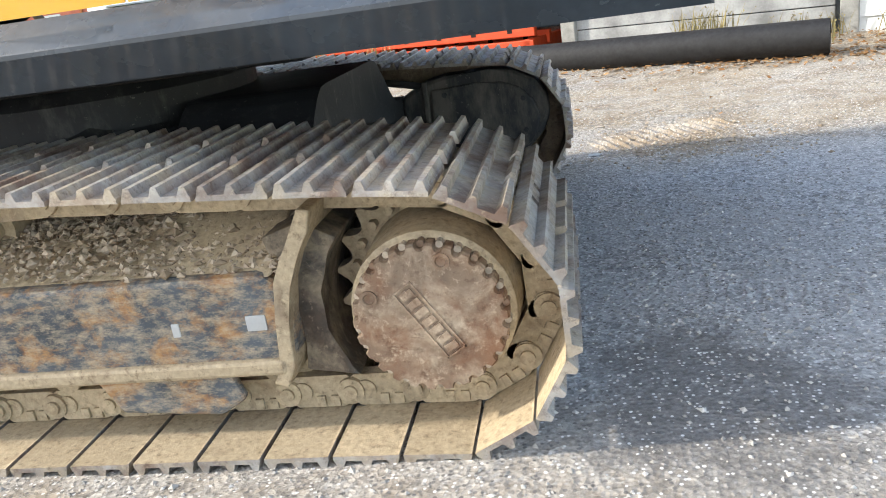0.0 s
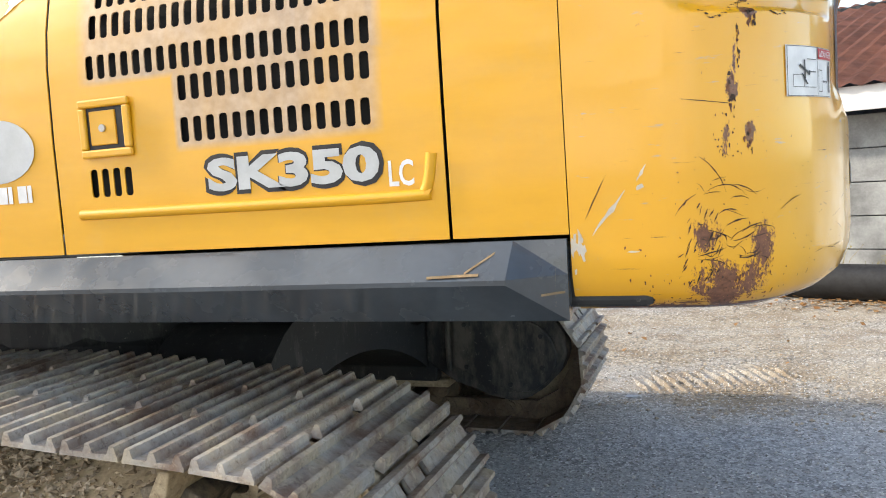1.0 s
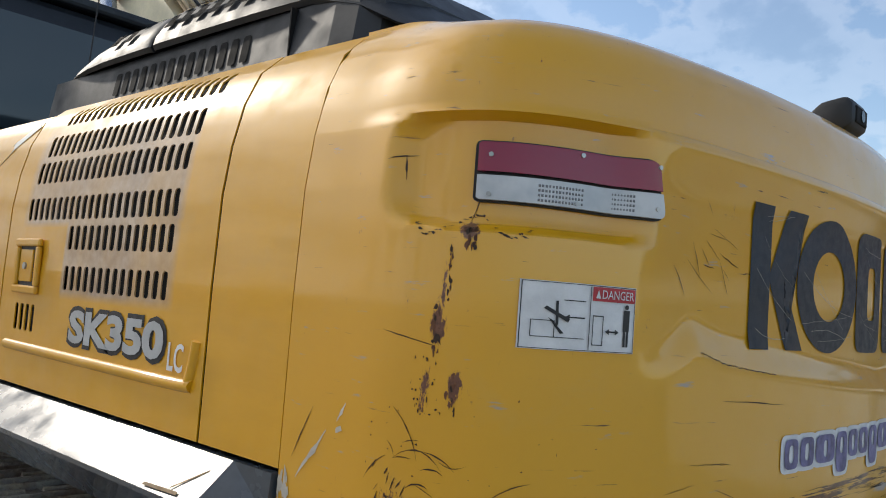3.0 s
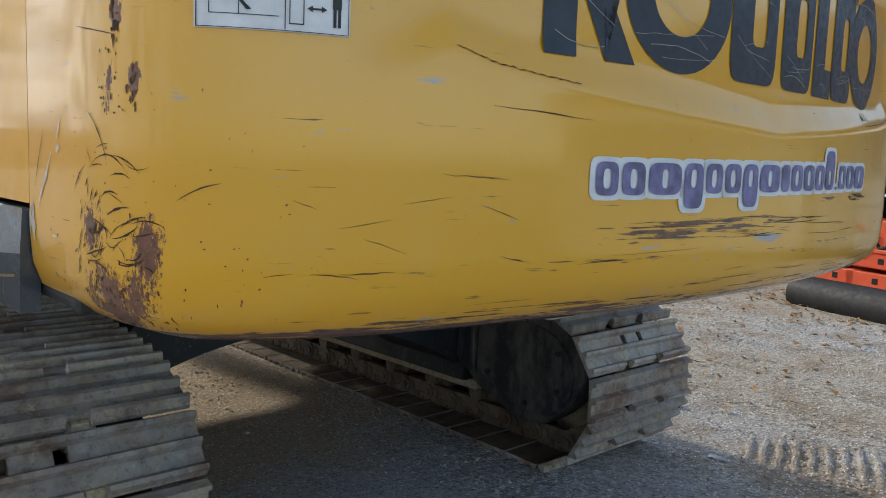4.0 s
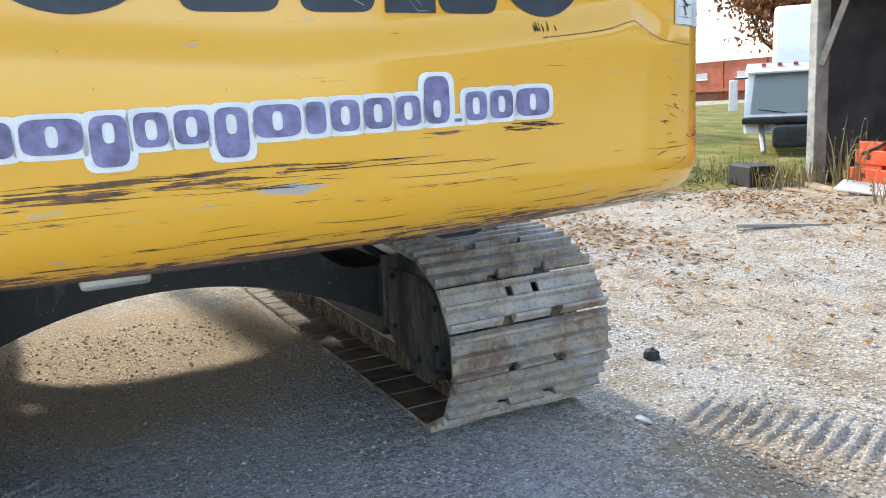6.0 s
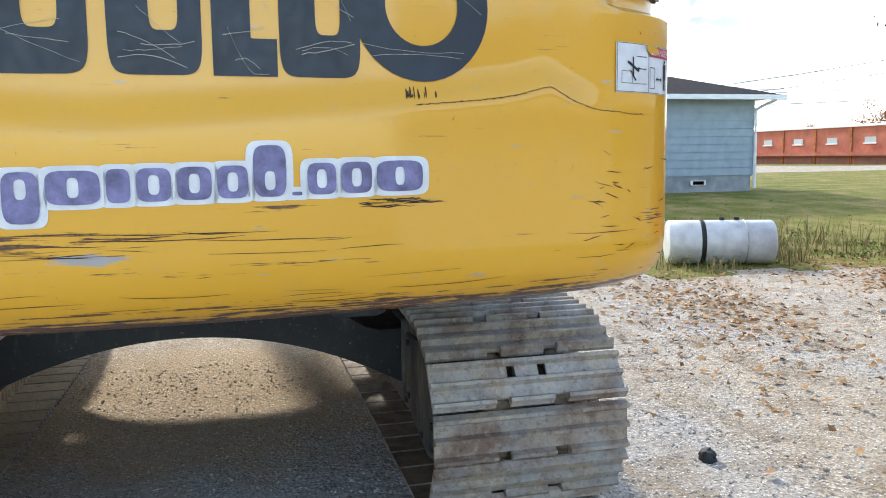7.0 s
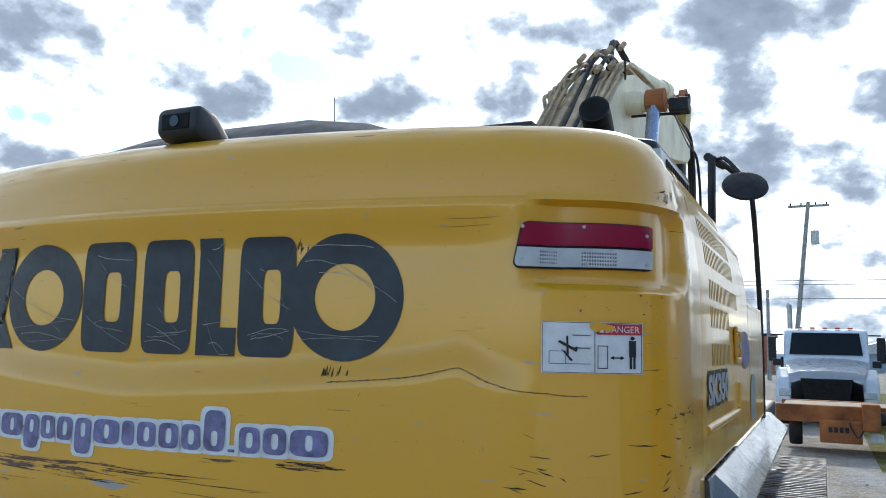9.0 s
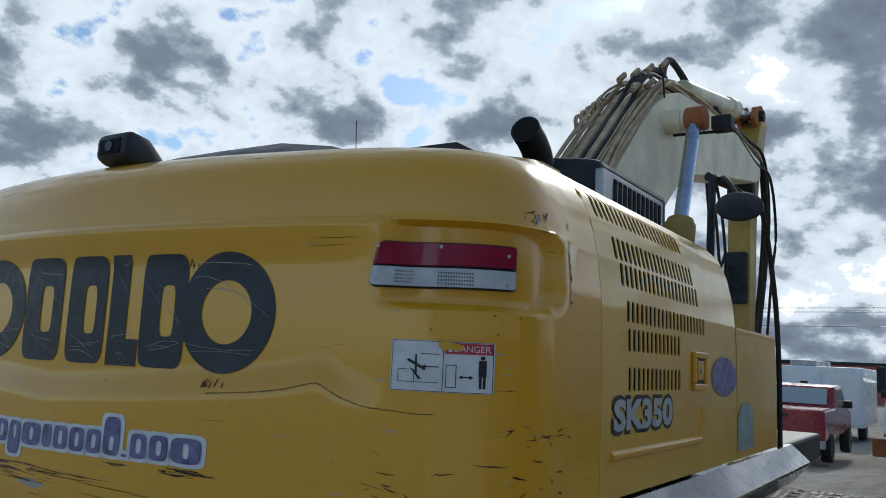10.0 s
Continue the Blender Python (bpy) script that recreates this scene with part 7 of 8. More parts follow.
weeds("grass_tufts", "short green grass tufts on the lawn", lawn_blades, 13, stones("green_blade", (0.06, 0.1, 0.02), (0.16, 0.18, 0.05)))


# ---- open shed ----
def shed_box(lo, hi, bevel=0.0):
    bm = box(lo, hi, bevel)
    bm.transform(SHED)
    return bm


shed = thing("shed", "weathered grey timber shed with rusty corrugated roof", "shed")
for i in range(5):
    z = 0.0 + 0.39 * i
    bm = bmesh.new()
    add_box(bm, (0.1, 0.03 + 0.004 * (i % 2), z + 0.006), (3.28, 0.09, z + 0.383), 0.006)
    bm.transform(SHED)
    part("wall_board", bm, M_BOARD, shed, "weathered grey wall board")
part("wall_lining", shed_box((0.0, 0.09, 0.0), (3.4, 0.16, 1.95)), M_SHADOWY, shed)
for i in range(9):
    bm = prism([(0.0, 0.02 + 0.22 * i), (-0.035, 0.02 + 0.22 * i), (-0.015, 0.235 + 0.22 * i), (0.0, 0.235 + 0.22 * i)], "x", -6.0, -0.14)
    bm.transform(SHED)
    part("lap_board", bm, M_LAP, shed, "white lap siding board")
part("siding_backing", shed_box((-6.0, 0.005, 0.0), (-0.1, 0.1, 2.0)), M_LAP, shed)
for u in (-0.06, 3.38, 8.95):
    part("post", shed_box((u - 0.10, -0.07, -0.1), (u + 0.10, 0.13, 2.3 if u < 3 else 3.0), 0.012), M_POST, shed, "grey timber post")
bm = rod((8.86, 0.02, 1.75), (8.2, 0.02, 2.75), 0.06, 4)
bm.transform(SHED)
part("knee_brace", bm, M_POST, shed)
part("fascia", shed_box((-6.2, -0.42, 1.97), (3.5, -0.37, 2.24), 0.008), M_TRIM, shed, "white fascia board")
part("header_beam", shed_box((3.3, -0.05, 2.75), (9.1, 0.1, 3.0), 0.01), M_POST, shed)
bm = bmesh.new()
cols = []
n = 260
for i in range(n + 1):
    u = -6.3 + 15.8 * i / n
    w = 0.022 * math.cos(2 * math.pi * i / 4)
    cols.append([bm.verts.new((u, v, (2.25 if u < 3.45 else 3.05) + (0.30 if u < 3.45 else 0.2) * (v + 0.5) + w)) for v in (-0.5, 2.5, 5.6)])
for a, b in zip(cols, cols[1:]):
    for j in range(2):
        bm.faces.new((a[j], b[j], b[j + 1], a[j + 1]))
bmesh.ops.solidify(bm, geom=bm.faces[:], thickness=0.02)
bm.transform(SHED)
part("roof", bm, M_RROOF, shed, "rusty red corrugated roof", smooth=True)
bm = bmesh.new()
cols = []
for i in range(121):
    u = 0.0 + 9.1 * i / 120
    cols.append([bm.verts.new((u, 5.2 + 0.02 * (i % 2), z)) for z in (0, 4.0)])
for a, b in zip(cols, cols[1:]):
    bm.faces.new((a[0], b[0], b[1], a[1]))
bmesh.ops.solidify(bm, geom=bm.faces[:], thickness=0.02)
bm.transform(SHED)
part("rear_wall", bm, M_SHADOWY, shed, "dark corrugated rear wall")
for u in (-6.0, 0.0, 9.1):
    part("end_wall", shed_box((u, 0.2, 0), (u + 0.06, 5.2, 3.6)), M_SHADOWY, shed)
for z in (1.15, 2.0):
    part("girt", shed_box((3.5, 5.08, z), (9.0, 5.16, z + 0.1)), M_POST, shed)
red = part("red_jack", shed_box((1.55, -0.02, 0.86), (1.95, 0.03, 1.0), 0.02), M_RED, None)
tagged(red, "small red tool box resting on the wall board", "tool box")

# ---- culvert pipe ----
a, b = Vector((-1.75, 10.42, 0.22)), Vector((2.58, 9.03, 0.2))
m = Matrix.Translation(a) @ (b - a).to_track_quat("Z", "Y").to_matrix().to_4x4()
ln = (b - a).length
pipe = part("culvert_pipe", lathe([(0.165, 0), (0.19, 0), (0.19, ln), (0.165, ln), (0.165, ln - 0.5), (0.02, ln - 0.55)], 28, m), M_RUBBER, None, smooth=True)
tagged(pipe, "long black plastic culvert pipe lying on the ground", "pipe")


# ---- orange implement in the shed ----
def implement():
    ob = thing("implement", "orange-red steel attachment frame parked in the shed", "attachment")

    def ob_part(name, lo, hi, mat=M_ORANGE, bevel=0.01, label=""):
        return part(name, shed_box(lo, hi, bevel), mat, ob, label)

    for n0, z0 in ((0.15, 0.12), (0.22, 0.36), (0.75, 0.2)):
        r = ob_part("rail", (4.0, n0, z0), (8.3, n0 + 0.10, z0 + 0.19))
        for i in range(7):
            u = 4.35 + 0.6 * i
            part("pocket", shed_box((u, n0 - 0.004, z0 + 0.06), (u + 0.08, n0 + 0.02, z0 + 0.13)), M_VOID, r)
    for u in (4.05, 5.3, 6.7, 8.1):
        ob_part("cross_member", (u, 0.15, 0.1), (u + 0.12, 1.7, 0.32))
    ob_part("deck_plate", (4.2, 0.2, 0.55), (7.2, 1.4, 0.6))
    ob_part("valve_block", (5.0, 0.3, 0.6), (5.55, 0.8, 0.95))
    ob_part("motor_box", (4.35, 0.35, 0.6), (4.85, 0.9, 1.05))
    ob_part("pump_box", (7.0, 0.3, 0.62), (7.35, 0.8, 1.15))
    ob_part("side_plate", (7.75, 0.25, 0.3), (8.25, 0.4, 0.66))
    ob_part("bracket", (6.1, 0.35, 0.6), (6.3, 0.9, 0.85))
    for u, z, r in ((5.9, 0.72, 0.1), (4.6, 1.12, 0.08)):
        bm = rod((u - 0.35, 0.4, z), (u + 0.35, 0.4, z), r, 16)
        bm.transform(SHED)
        part("cylinder", bm, M_ORANGE, ob, smooth=True)
    for u0 in (7.55, 4.6):
        bm = tube([(u0, 0.45, 0.55), (u0, 0.45, 1.25), (u0 - 0.03, 0.45, 1.48), (u0 - 0.15, 0.45, 1.56), (u0 - 1.0, 0.5, 1.58)], 0.05, 12)
        bm.transform(SHED)
        part("guard_tube", bm, M_ORANGE, ob, "bent orange guard tube", smooth=True)
    for i in range(5):
        u = 4.4 + 0.7 * i
        bm = tube([(u, 0.3, 0.62), (u + 0.2, 0.2, 0.8 + 0.05 * (i % 3)), (u + 0.5, 0.25, 0.66), (u + 0.9, 0.2, 0.5)], 0.022, 7)
        bm.transform(SHED)
        part("hose", bm, M_RUBBER, ob, smooth=True)
    for u, z in ((5.2, 1.0), (4.6, 1.15)):
        bm = rod((u, 0.3, z), (u + 0.5, 0.25, z + 0.12), 0.018, 8)
        bm.transform(SHED)
        part("lever", bm, M_WHITE, ob)


implement()
for u, n, w, d, z, t in ((7.6, -0.45, 1.1, 0.12, 0.05, 0.0), (7.9, -0.7, 0.9, 0.10, 0.03, 0.1), (8.3, -0.3, 0.7, 0.14, 0.06, -0.2)):
    x, y = sp(u, n)
    pl = part("plank", box((-w / 2, -d / 2, 0), (w / 2, d / 2, z), 0.006), M_WOODEND, None)
    pl.matrix_basis = pose(x, y, terrain(x, y), 0, 0, -21 + 57 * t)
    tagged(pl, "weathered plank lying by the shed post", "plank", "planks by the shed")
pl = part("plank", box((-0.45, -0.035, 0), (0.45, 0.035, 0.035), 0.006), M_POST, None)
pl.matrix_basis = pose(-2.85, 9.85, terrain(-2.85, 9.85), 0, 0, 48)
tagged(pl, "grey timber offcut lying on the gravel", "plank", "planks by the shed")
x, y = sp(7.2, -0.35)
sheet = part("sheet", box((-0.3, -0.2, 0), (0.3, 0.2, 0.02), 0.004), M_WHITE, None)
sheet.matrix_basis = pose(x, y, terrain(x, y) + 0.07, 12, 6, 20)
tagged(sheet, "pale sheet of scrap leaning on planks", "scrap sheet")
bx = part("black_box", box((-0.35, -0.2, 0), (0.35, 0.2, 0.32), 0.02), M_RUBBER, None)
bx.matrix_basis = pose(-6.1, 13.0, terrain(-6.1, 13.0), 0, 0, -20)
tagged(bx, "black plastic crate beside the shed", "crate")


# ---- scrapped semi cab behind the shed ----
def semi_cab():
    ob = thing("semi_cab", "white truck cab with its bonnet removed, standing in weeds", "truck cab", at=(-9.5, 18.1, 0.1))
    ob.rotation_euler = (0, 0, radians(130))

    part("cab_shell", prism([(-0.2, 0.35), (0.0, 0.75), (0.42, 1.70), (0.7, 1.86), (1.4, 1.92), (2.8, 1.92), (2.8, 0.35)], "y", -1.05, 1.05, 0.06), M_TRUCK, ob, "white cab shell")
    part("roof_fairing", prism([(0.9, 1.85), (1.1, 2.2), (2.2, 3.2), (2.8, 3.3), (2.8, 1.85)], "y", -0.95, 0.5, 0.08), M_TRUCK, ob, "white roof fairing")
    bm = bmesh.new()
    bm.faces.new([bm.verts.new(p) for p in ((-0.015, -0.92, 0.80), (-0.015, 0.92, 0.80), (0.385, 0.85, 1.66), (0.385, -0.85, 1.66))])
    bmesh.ops.solidify(bm, geom=bm.faces[:], thickness=0.02)
    part("windscreen", bm, M_PALEGLASS, ob, "windscreen with a pale reflection painted into its colour")
    part("sun_visor", prism([(0.2, 1.70), (0.5, 1.78), (0.5, 1.72), (0.22, 1.66)], "y", -1.0, 1.0, 0.01), M_TRUCK, ob)
    part("cowl", box((-0.45, -1.08, 0.58), (0.05, 1.08, 0.72), 0.04), M_RUBBER, ob, "black cowl")
    part("engine", box((-1.0, -0.45, 0.1), (-0.15, 0.45, 0.55), 0.08), M_DARK, ob)
    for y in (-1.0, 1.0):
        part("side_rail", rod((-0.1, y * 0.7, 0.55), (-0.9, y * 0.6, 0.0), 0.06, 8), M_STEEL, ob)
        part("mirror", box((-0.1, y * 1.28 - 0.09, 0.85), (0.02, y * 1.28 + 0.09, 1.55), 0.03), M_WHITE, ob, "white tall mirror")
        part("mirror_bracket", rod((0.2, y, 1.58), (-0.03, y * 1.25, 1.58), 0.02, 6), M_CARDARK, ob)
        part("wiper", rod((-0.04, y * 0.2, 0.80), (0.02, y * 0.75, 0.88), 0.012, 6), M_INK, ob)
    for i in range(5):
        part("marker_lamp", box((0.55, -0.7 + 0.33 * i, 1.83), (0.66, -0.6 + 0.33 * i, 1.89), 0.01), M_RED, ob)


semi_cab()


# ---- tree with rusty leaves ----
def tree(at, height, spread, seed, leaf_count, name, label, first=0.25):
    r = random.Random(seed)
    ob = thing(name, label, "tree", at=at)
    bm = bmesh.new()
    ends = []

    def limb(p, d, length, rad, depth):
        pts = [p]
        q = p.copy()
        dd = d.copy()
        for i in range(4):
            dd = (dd + Vector((r.uniform(-0.25, 0.25), r.uniform(-0.25, 0.25), r.uniform(-0.08, 0.2)))).normalized()
            q = q + dd * length / 4
            pts.append(q.copy())
        for i in range(4):
            rod(pts[i], pts[i + 1], rad * (1 - 0.16 * i), 6 if depth else 9, rad * (1 - 0.16 * (i + 1)), bm)
        if depth >= 3:
            ends.extend(pts[1:])
            return
        for i in range(5 if depth == 0 else 4):
            k = r.randint(1 if depth else 2, 4)
            a = r.uniform(0, 6.28)
            nd = (dd * 0.5 + Vector((math.cos(a), math.sin(a), r.uniform(0.0, 0.6)))).normalized()
            limb(pts[k], nd, length * r.uniform(0.5, 0.75), rad * 0.5, depth + 1)

    limb(Vector((0, 0, 0)), Vector((0, 0, 1)), height * 0.55, height * 0.028, 0)
    part("trunk", bm, M_BARK, ob, "brown trunk and limbs")
    verts, faces = [], []
    for _ in range(leaf_count):
        e = r.choice(ends)
        c = e + Vector((r.gauss(0, spread), r.gauss(0, spread), r.gauss(0, spread * 0.7)))
        s = r.uniform(0.07, 0.16)
        q = Euler((r.uniform(0, 6), r.uniform(0, 6), r.uniform(0, 6))).to_matrix()
        k = len(verts)
        verts += [tuple(c + q @ Vector(p) * s) for p in ((-1, 0, 0), (0, -0.6, 0.1), (1, 0, 0), (0, 0.6, 0.1))]
        faces.append((k, k + 1, k + 2, k + 3))
    me = bpy.data.meshes.new("crown")
    me.from_pydata(verts, [], faces)
    me.materials.append(M_FOLIAGE)
    cr = new("crown", me)
    cr.parent = ob
    cr["label"] = "thin crown of rusty autumn leaves"


tree((-24.6, 37.4, -0.3), 10.8, 0.55, 4, 9000, "autumn_tree", "autumn tree with rusty brown leaves and bare limbs")
for i, (x, y, h) in enumerate(((-92, 88, 9), (-101, 86, 8), (-84, 92, 7), (-70, 95, 8))):
    tree((x, y, -1.5), h, 0.6, 20 + i, 2200, "distant_tree", "distant bare autumn tree behind the brick building")


# ---- brick building ----
def brick_building():
    ob = thing("brick_building", "long red brick warehouse with white roof edge", "warehouse", at=(0, 0, -1.1))
    part("wall", box((-100, 61.3, 0), (-20, 75, 5.0), 0.0), M_BRICK, ob, "red brick wall")
    part("roof_edge", box((-100.2, 61.15, 5.0), (-19.8, 75, 5.22), 0.0), M_TRIM, ob, "white roof edge")
    for i in range(16):
        x = -98 + 5.0 * i
        part("pilaster", box((x - 0.12, 61.18, 0), (x + 0.12, 61.32, 5.0)), M_RUSTY, ob)
        w = part("window", box((x + 1.7, 61.25, 3.45), (x + 3.1, 61.31, 4.0)), M_PALEGLASS, ob, "small high window")
        part("window_sill", box((x + 1.6, 61.15, 3.35), (x + 3.2, 61.3, 3.45)), M_TRIM, w)
        part("loading_door", box((x + 0.5, 61.26, 0), (x + 4.5, 61.31, 2.1)), plain("brown_roller_door", (0.3, 0.13, 0.1), 0.8, 0, 0.15, 2, 0.1) if i == 0 else bpy.data.materials["brown_roller_door"], ob, "brown loading door")
    part("canopy", box((-80, 60.4, 2.25), (-30, 61.3, 2.6), 0.0), M_BRICK, ob, "red canopy")
    for i, x in enumerate((-86, -82.5)):
        part("tank_unit", box((x - 1.5, 58.8, 0.2), (x + 1.5, 60.2, 2.1), 0.3), M_TANK, ob, "white outdoor unit")


brick_building()


# ---- house ----
def house():
    ob = thing("house", "blue-grey sided bungalow with charcoal hip roof", "house")
    x, y0, y1, zb = -18.0, 8.35, 18.65, 0.2
    part("foundation", box((x - 7.4, y0 + 0.05, zb - 0.6), (x - 0.04, y1 - 0.05, 0.92)), M_FOUND, ob, "grey block foundation")
    for i in range(10):
        z = 0.90 + 0.225 * i
        part("siding_board", prism([(x - 0.05, z), (x + 0.022, z), (x, z + 0.222), (x - 0.05, z + 0.222)], "y", y0, y1), M_BLUE, ob, "blue-grey siding board")
        part("siding_board", prism([(y0 + 0.05, z), (y0 - 0.022, z), (y0, z + 0.222), (y0 + 0.05, z + 0.222)], "x", x - 7.4, x), M_LAP, ob, "white siding board")
    part("wall_core", box((x - 7.4, y0 + 0.04, 0.85), (x - 0.03, y1, 3.16)), M_BLUE, ob)
    e = 0.6
    base = [(x + e, y0 - e), (x + e, y1 + e), (x - 8, y1 + e), (x - 8, y0 - e)]
    bm = bmesh.new()
    lo = [bm.verts.new((a, b, 3.17)) for a, b in base]
    hi = [bm.verts.new(p) for p in ((x - 3.7, y0 + 3.4, 4.64), (x - 3.7, y1 - 3.2, 4.43))]
    bm.faces.new((lo[0], lo[1], hi[1], hi[0]))
    bm.faces.new((lo[1], lo[2], hi[1]))
    bm.faces.new((lo[2], lo[3], hi[0], hi[1]))
    bm.faces.new((lo[3], lo[0], hi[0]))
    bm.faces.new(lo)
    part("roof", bm, M_SHINGLE, ob, "charcoal shingle hip roof")
    part("gutter", box((x + e - 0.02, y0 - e, 3.04), (x + e + 0.06, y1 + e, 3.18), 0.01), M_TRIM, ob, "white gutter")
    part("gutter", box((x - 8, y0 - e - 0.06, 3.04), (x + e, y0 - e + 0.02, 3.18), 0.01), M_TRIM, ob, "white gutter")
    part("soffit", box((x - 8, y0 - e, 3.10), (x + e, y1 + e, 3.14)), M_TRIM, ob)
    part("downspout", tube([(x + e, y1 + 0.3, 3.05), (x + 0.1, y1 + 0.02, 2.8), (x + 0.06, y1 + 0.02, 2.6), (x + 0.06, y1 + 0.02, 0.5)], 0.045, 8), M_TRIM, ob, "white downspout")
    part("roof_vent", box((x - 3.3, 13.95, 4.36), (x - 3.0, 14.3, 4.46), 0.02), M_TRIM, ob)
    ch = part("chimney", box((x - 3.85, 11.6, 4.2), (x - 3.35, 12.05, 5.3), 0.01), M_DARK, ob, "dark brick chimney")
    part("chimney_pot", box((x - 3.70, 11.73, 5.3), (x - 3.50, 11.92, 5.7), 0.02), M_WOODEND, ch)

    def window(face, a, b, z0, z1, bars=1, across=0, name="window"):
        w = part(name, box((face, a, z0), (face + 0.05, b, z1), 0.006), M_TRIM, ob, "white-framed window")
        g = 0.07
        n = bars + 1
        for i in range(n):
            p, q = a + g + (b - a - g) * i / n, a + (b - a - g) * (i + 1) / n
            k = across + 1
            for j in range(k):
                c, d = z0 + g + (z1 - z0 - g) * j / k, z0 + (z1 - z0 - g) * (j + 1) / k
                part("pane", box((face + 0.045, p, c), (face + 0.056, q, d)), M_ROOMGLASS if z1 > 1.2 else M_GLASS, w)
        return w

    window(x + 0.02, 12.95, 14.15, 1.73, 2.9)
    window(x - 0.03, 12.45, 13.2, 0.46, 0.92, 2, 0, "basement_window")
    window(x - 0.03, 16.6, 17.1, 0.62, 0.76, 0, 3, "foundation_vent")
    part("outlet_box", box((x + 0.01, 14.6, 1.35), (x + 0.06, 14.75, 1.5), 0.01), M_TRIM, ob)
    # bay with its own small roof
    bx0, by0, by1 = x + 1.1, 8.95, 10.58
    part("bay_wall", box((x - 0.1, by0, 0.95), (bx0, by1, 3.0)), M_BLUE, ob, "blue-grey bay")
    for i in range(4):
        part("bay_board", prism([(bx0 - 0.02, 0.95 + 0.2 * i), (bx0 + 0.022, 0.95 + 0.2 * i), (bx0, 1.148 + 0.2 * i), (bx0 - 0.02, 1.148 + 0.2 * i)], "y", by0, by1), M_BLUE, ob)
    part("bay_roof", prism([(x - 0.6, 3.55), (bx0 + 0.35, 3.04), (bx0 + 0.35, 2.98), (x - 0.6, 2.98)], "y", by0 - 0.3, by1 + 0.3), M_SHINGLE, ob)
    part("bay_gutter", box((bx0 + 0.3, by0 - 0.3, 2.9), (bx0 + 0.4, by1 + 0.3, 3.04), 0.01), M_TRIM, ob)
    part("bay_pier", box((bx0 - 0.5, by0 + 0.3, 0.0), (bx0 - 0.1, by0 + 0.7, 0.95)), M_FOUND, ob)
    part("bay_pier", box((bx0 - 0.5, by1 - 0.6, 0.0), (bx0 - 0.1, by1 - 0.2, 0.95)), M_FOUND, ob)
    part("downspout", tube([(bx0 + 0.32, by0 - 0.05, 2.95), (bx0 + 0.06, by0 + 0.1, 2.7), (bx0 + 0.06, by0 + 0.1, 0.6)], 0.05, 8), M_TRIM, ob)
    window(bx0 + 0.01, 9.17, 9.78, 1.75, 2.85, 1, 3)
    window(bx0 + 0.01, 9.84, 10.44, 1.75, 2.85, 1, 3)
    d = part("door", box((x + 0.02, 11.35, 0.9), (x + 0.08, 12.15, 2.45), 0.01), M_TRIM, ob, "white house door")
    part("door_panel", box((x + 0.07, 11.47, 1.0), (x + 0.09, 12.03, 2.36), 0.01), M_PALEGLASS, d)
    part("door_step", box((x, 11.2, 0.1), (x + 1.2, 12.3, 0.85), 0.02), M_FOUND, ob)
    for yy in (8.35,):
        for k in range(2):
            w = part("window", box((x - 2.6 - 1.9 * k, yy - 0.06, 1.6), (x - 1.7 - 1.9 * k, yy - 0.02, 2.8), 0.006), M_TRIM, ob, "white-framed window")
            part("pane", box((x - 2.5 - 1.9 * k, yy - 0.07, 1.7), (x - 1.8 - 1.9 * k, yy - 0.055, 2.7)), M_GLASS, w)


house()
lamp = thing("yard_lamp", "grey yard lamp on a bent pole over the roof", "lamp", at=(-16.6, 0, 0))
part("pole", tube([(0, 8.85, 0.1), (0, 8.85, 3.0), (0, 8.84, 4.05), (0, 8.78, 4.3), (0, 8.6, 4.36), (0, 7.9, 4.36)], 0.024, 10), M_DARK, lamp, smooth=True)
hd = part("lamp_head", lathe([(0.04, 0.12), (0.09, 0.08), (0.16, 0.0), (0.15, -0.03)], 16, Matrix.Translation((0, 7.85, 4.32))), M_STEEL, lamp, smooth=True)
part("lens", lathe([(0.09, -0.03), (0.07, -0.12), (0.0, -0.14)], 14, Matrix.Translation((0, 7.85, 4.32))), M_WHITE, hd, smooth=True)


# ---- tank on the lawn ----
def tank():
    ob = thing("tank", "white horizontal steel tank with black strap on the lawn", "tank")
    a, b = Vector((-7.28, 9.72, 0.31)), Vector((-6.78, 11.05, 0.31))
    m = Matrix.Translation(a) @ (b - a).to_track_quat("Z", "Y").to_matrix().to_4x4()
    n = (b - a).length
    part("shell", lathe([(0.0, -0.03), (0.2, -0.02), (0.29, 0.0), (0.305, 0.03), (0.305, n - 0.03), (0.29, n), (0.2, n + 0.02), (0, n + 0.03)], 36, m), M_TANK, ob, "white painted shell", smooth=True)
    part("strap", lathe([(0.306, n * 0.3), (0.313, n * 0.305), (0.313, n * 0.34), (0.306, n * 0.345)], 36, m), M_RUBBER, ob, "black strap")
    part("seam", lathe([(0.306, n * 0.72), (0.310, n * 0.724), (0.310, n * 0.732), (0.306, n * 0.736)], 36, m), M_STEEL, ob)
    for f in (0.52, 0.66):
        p = a + (b - a) * f + Vector((0, 0, 0.30))
        part("fitting", rod(p, p + Vector((0, 0, 0.045)), 0.035, 12), M_DARK, ob)


tank()


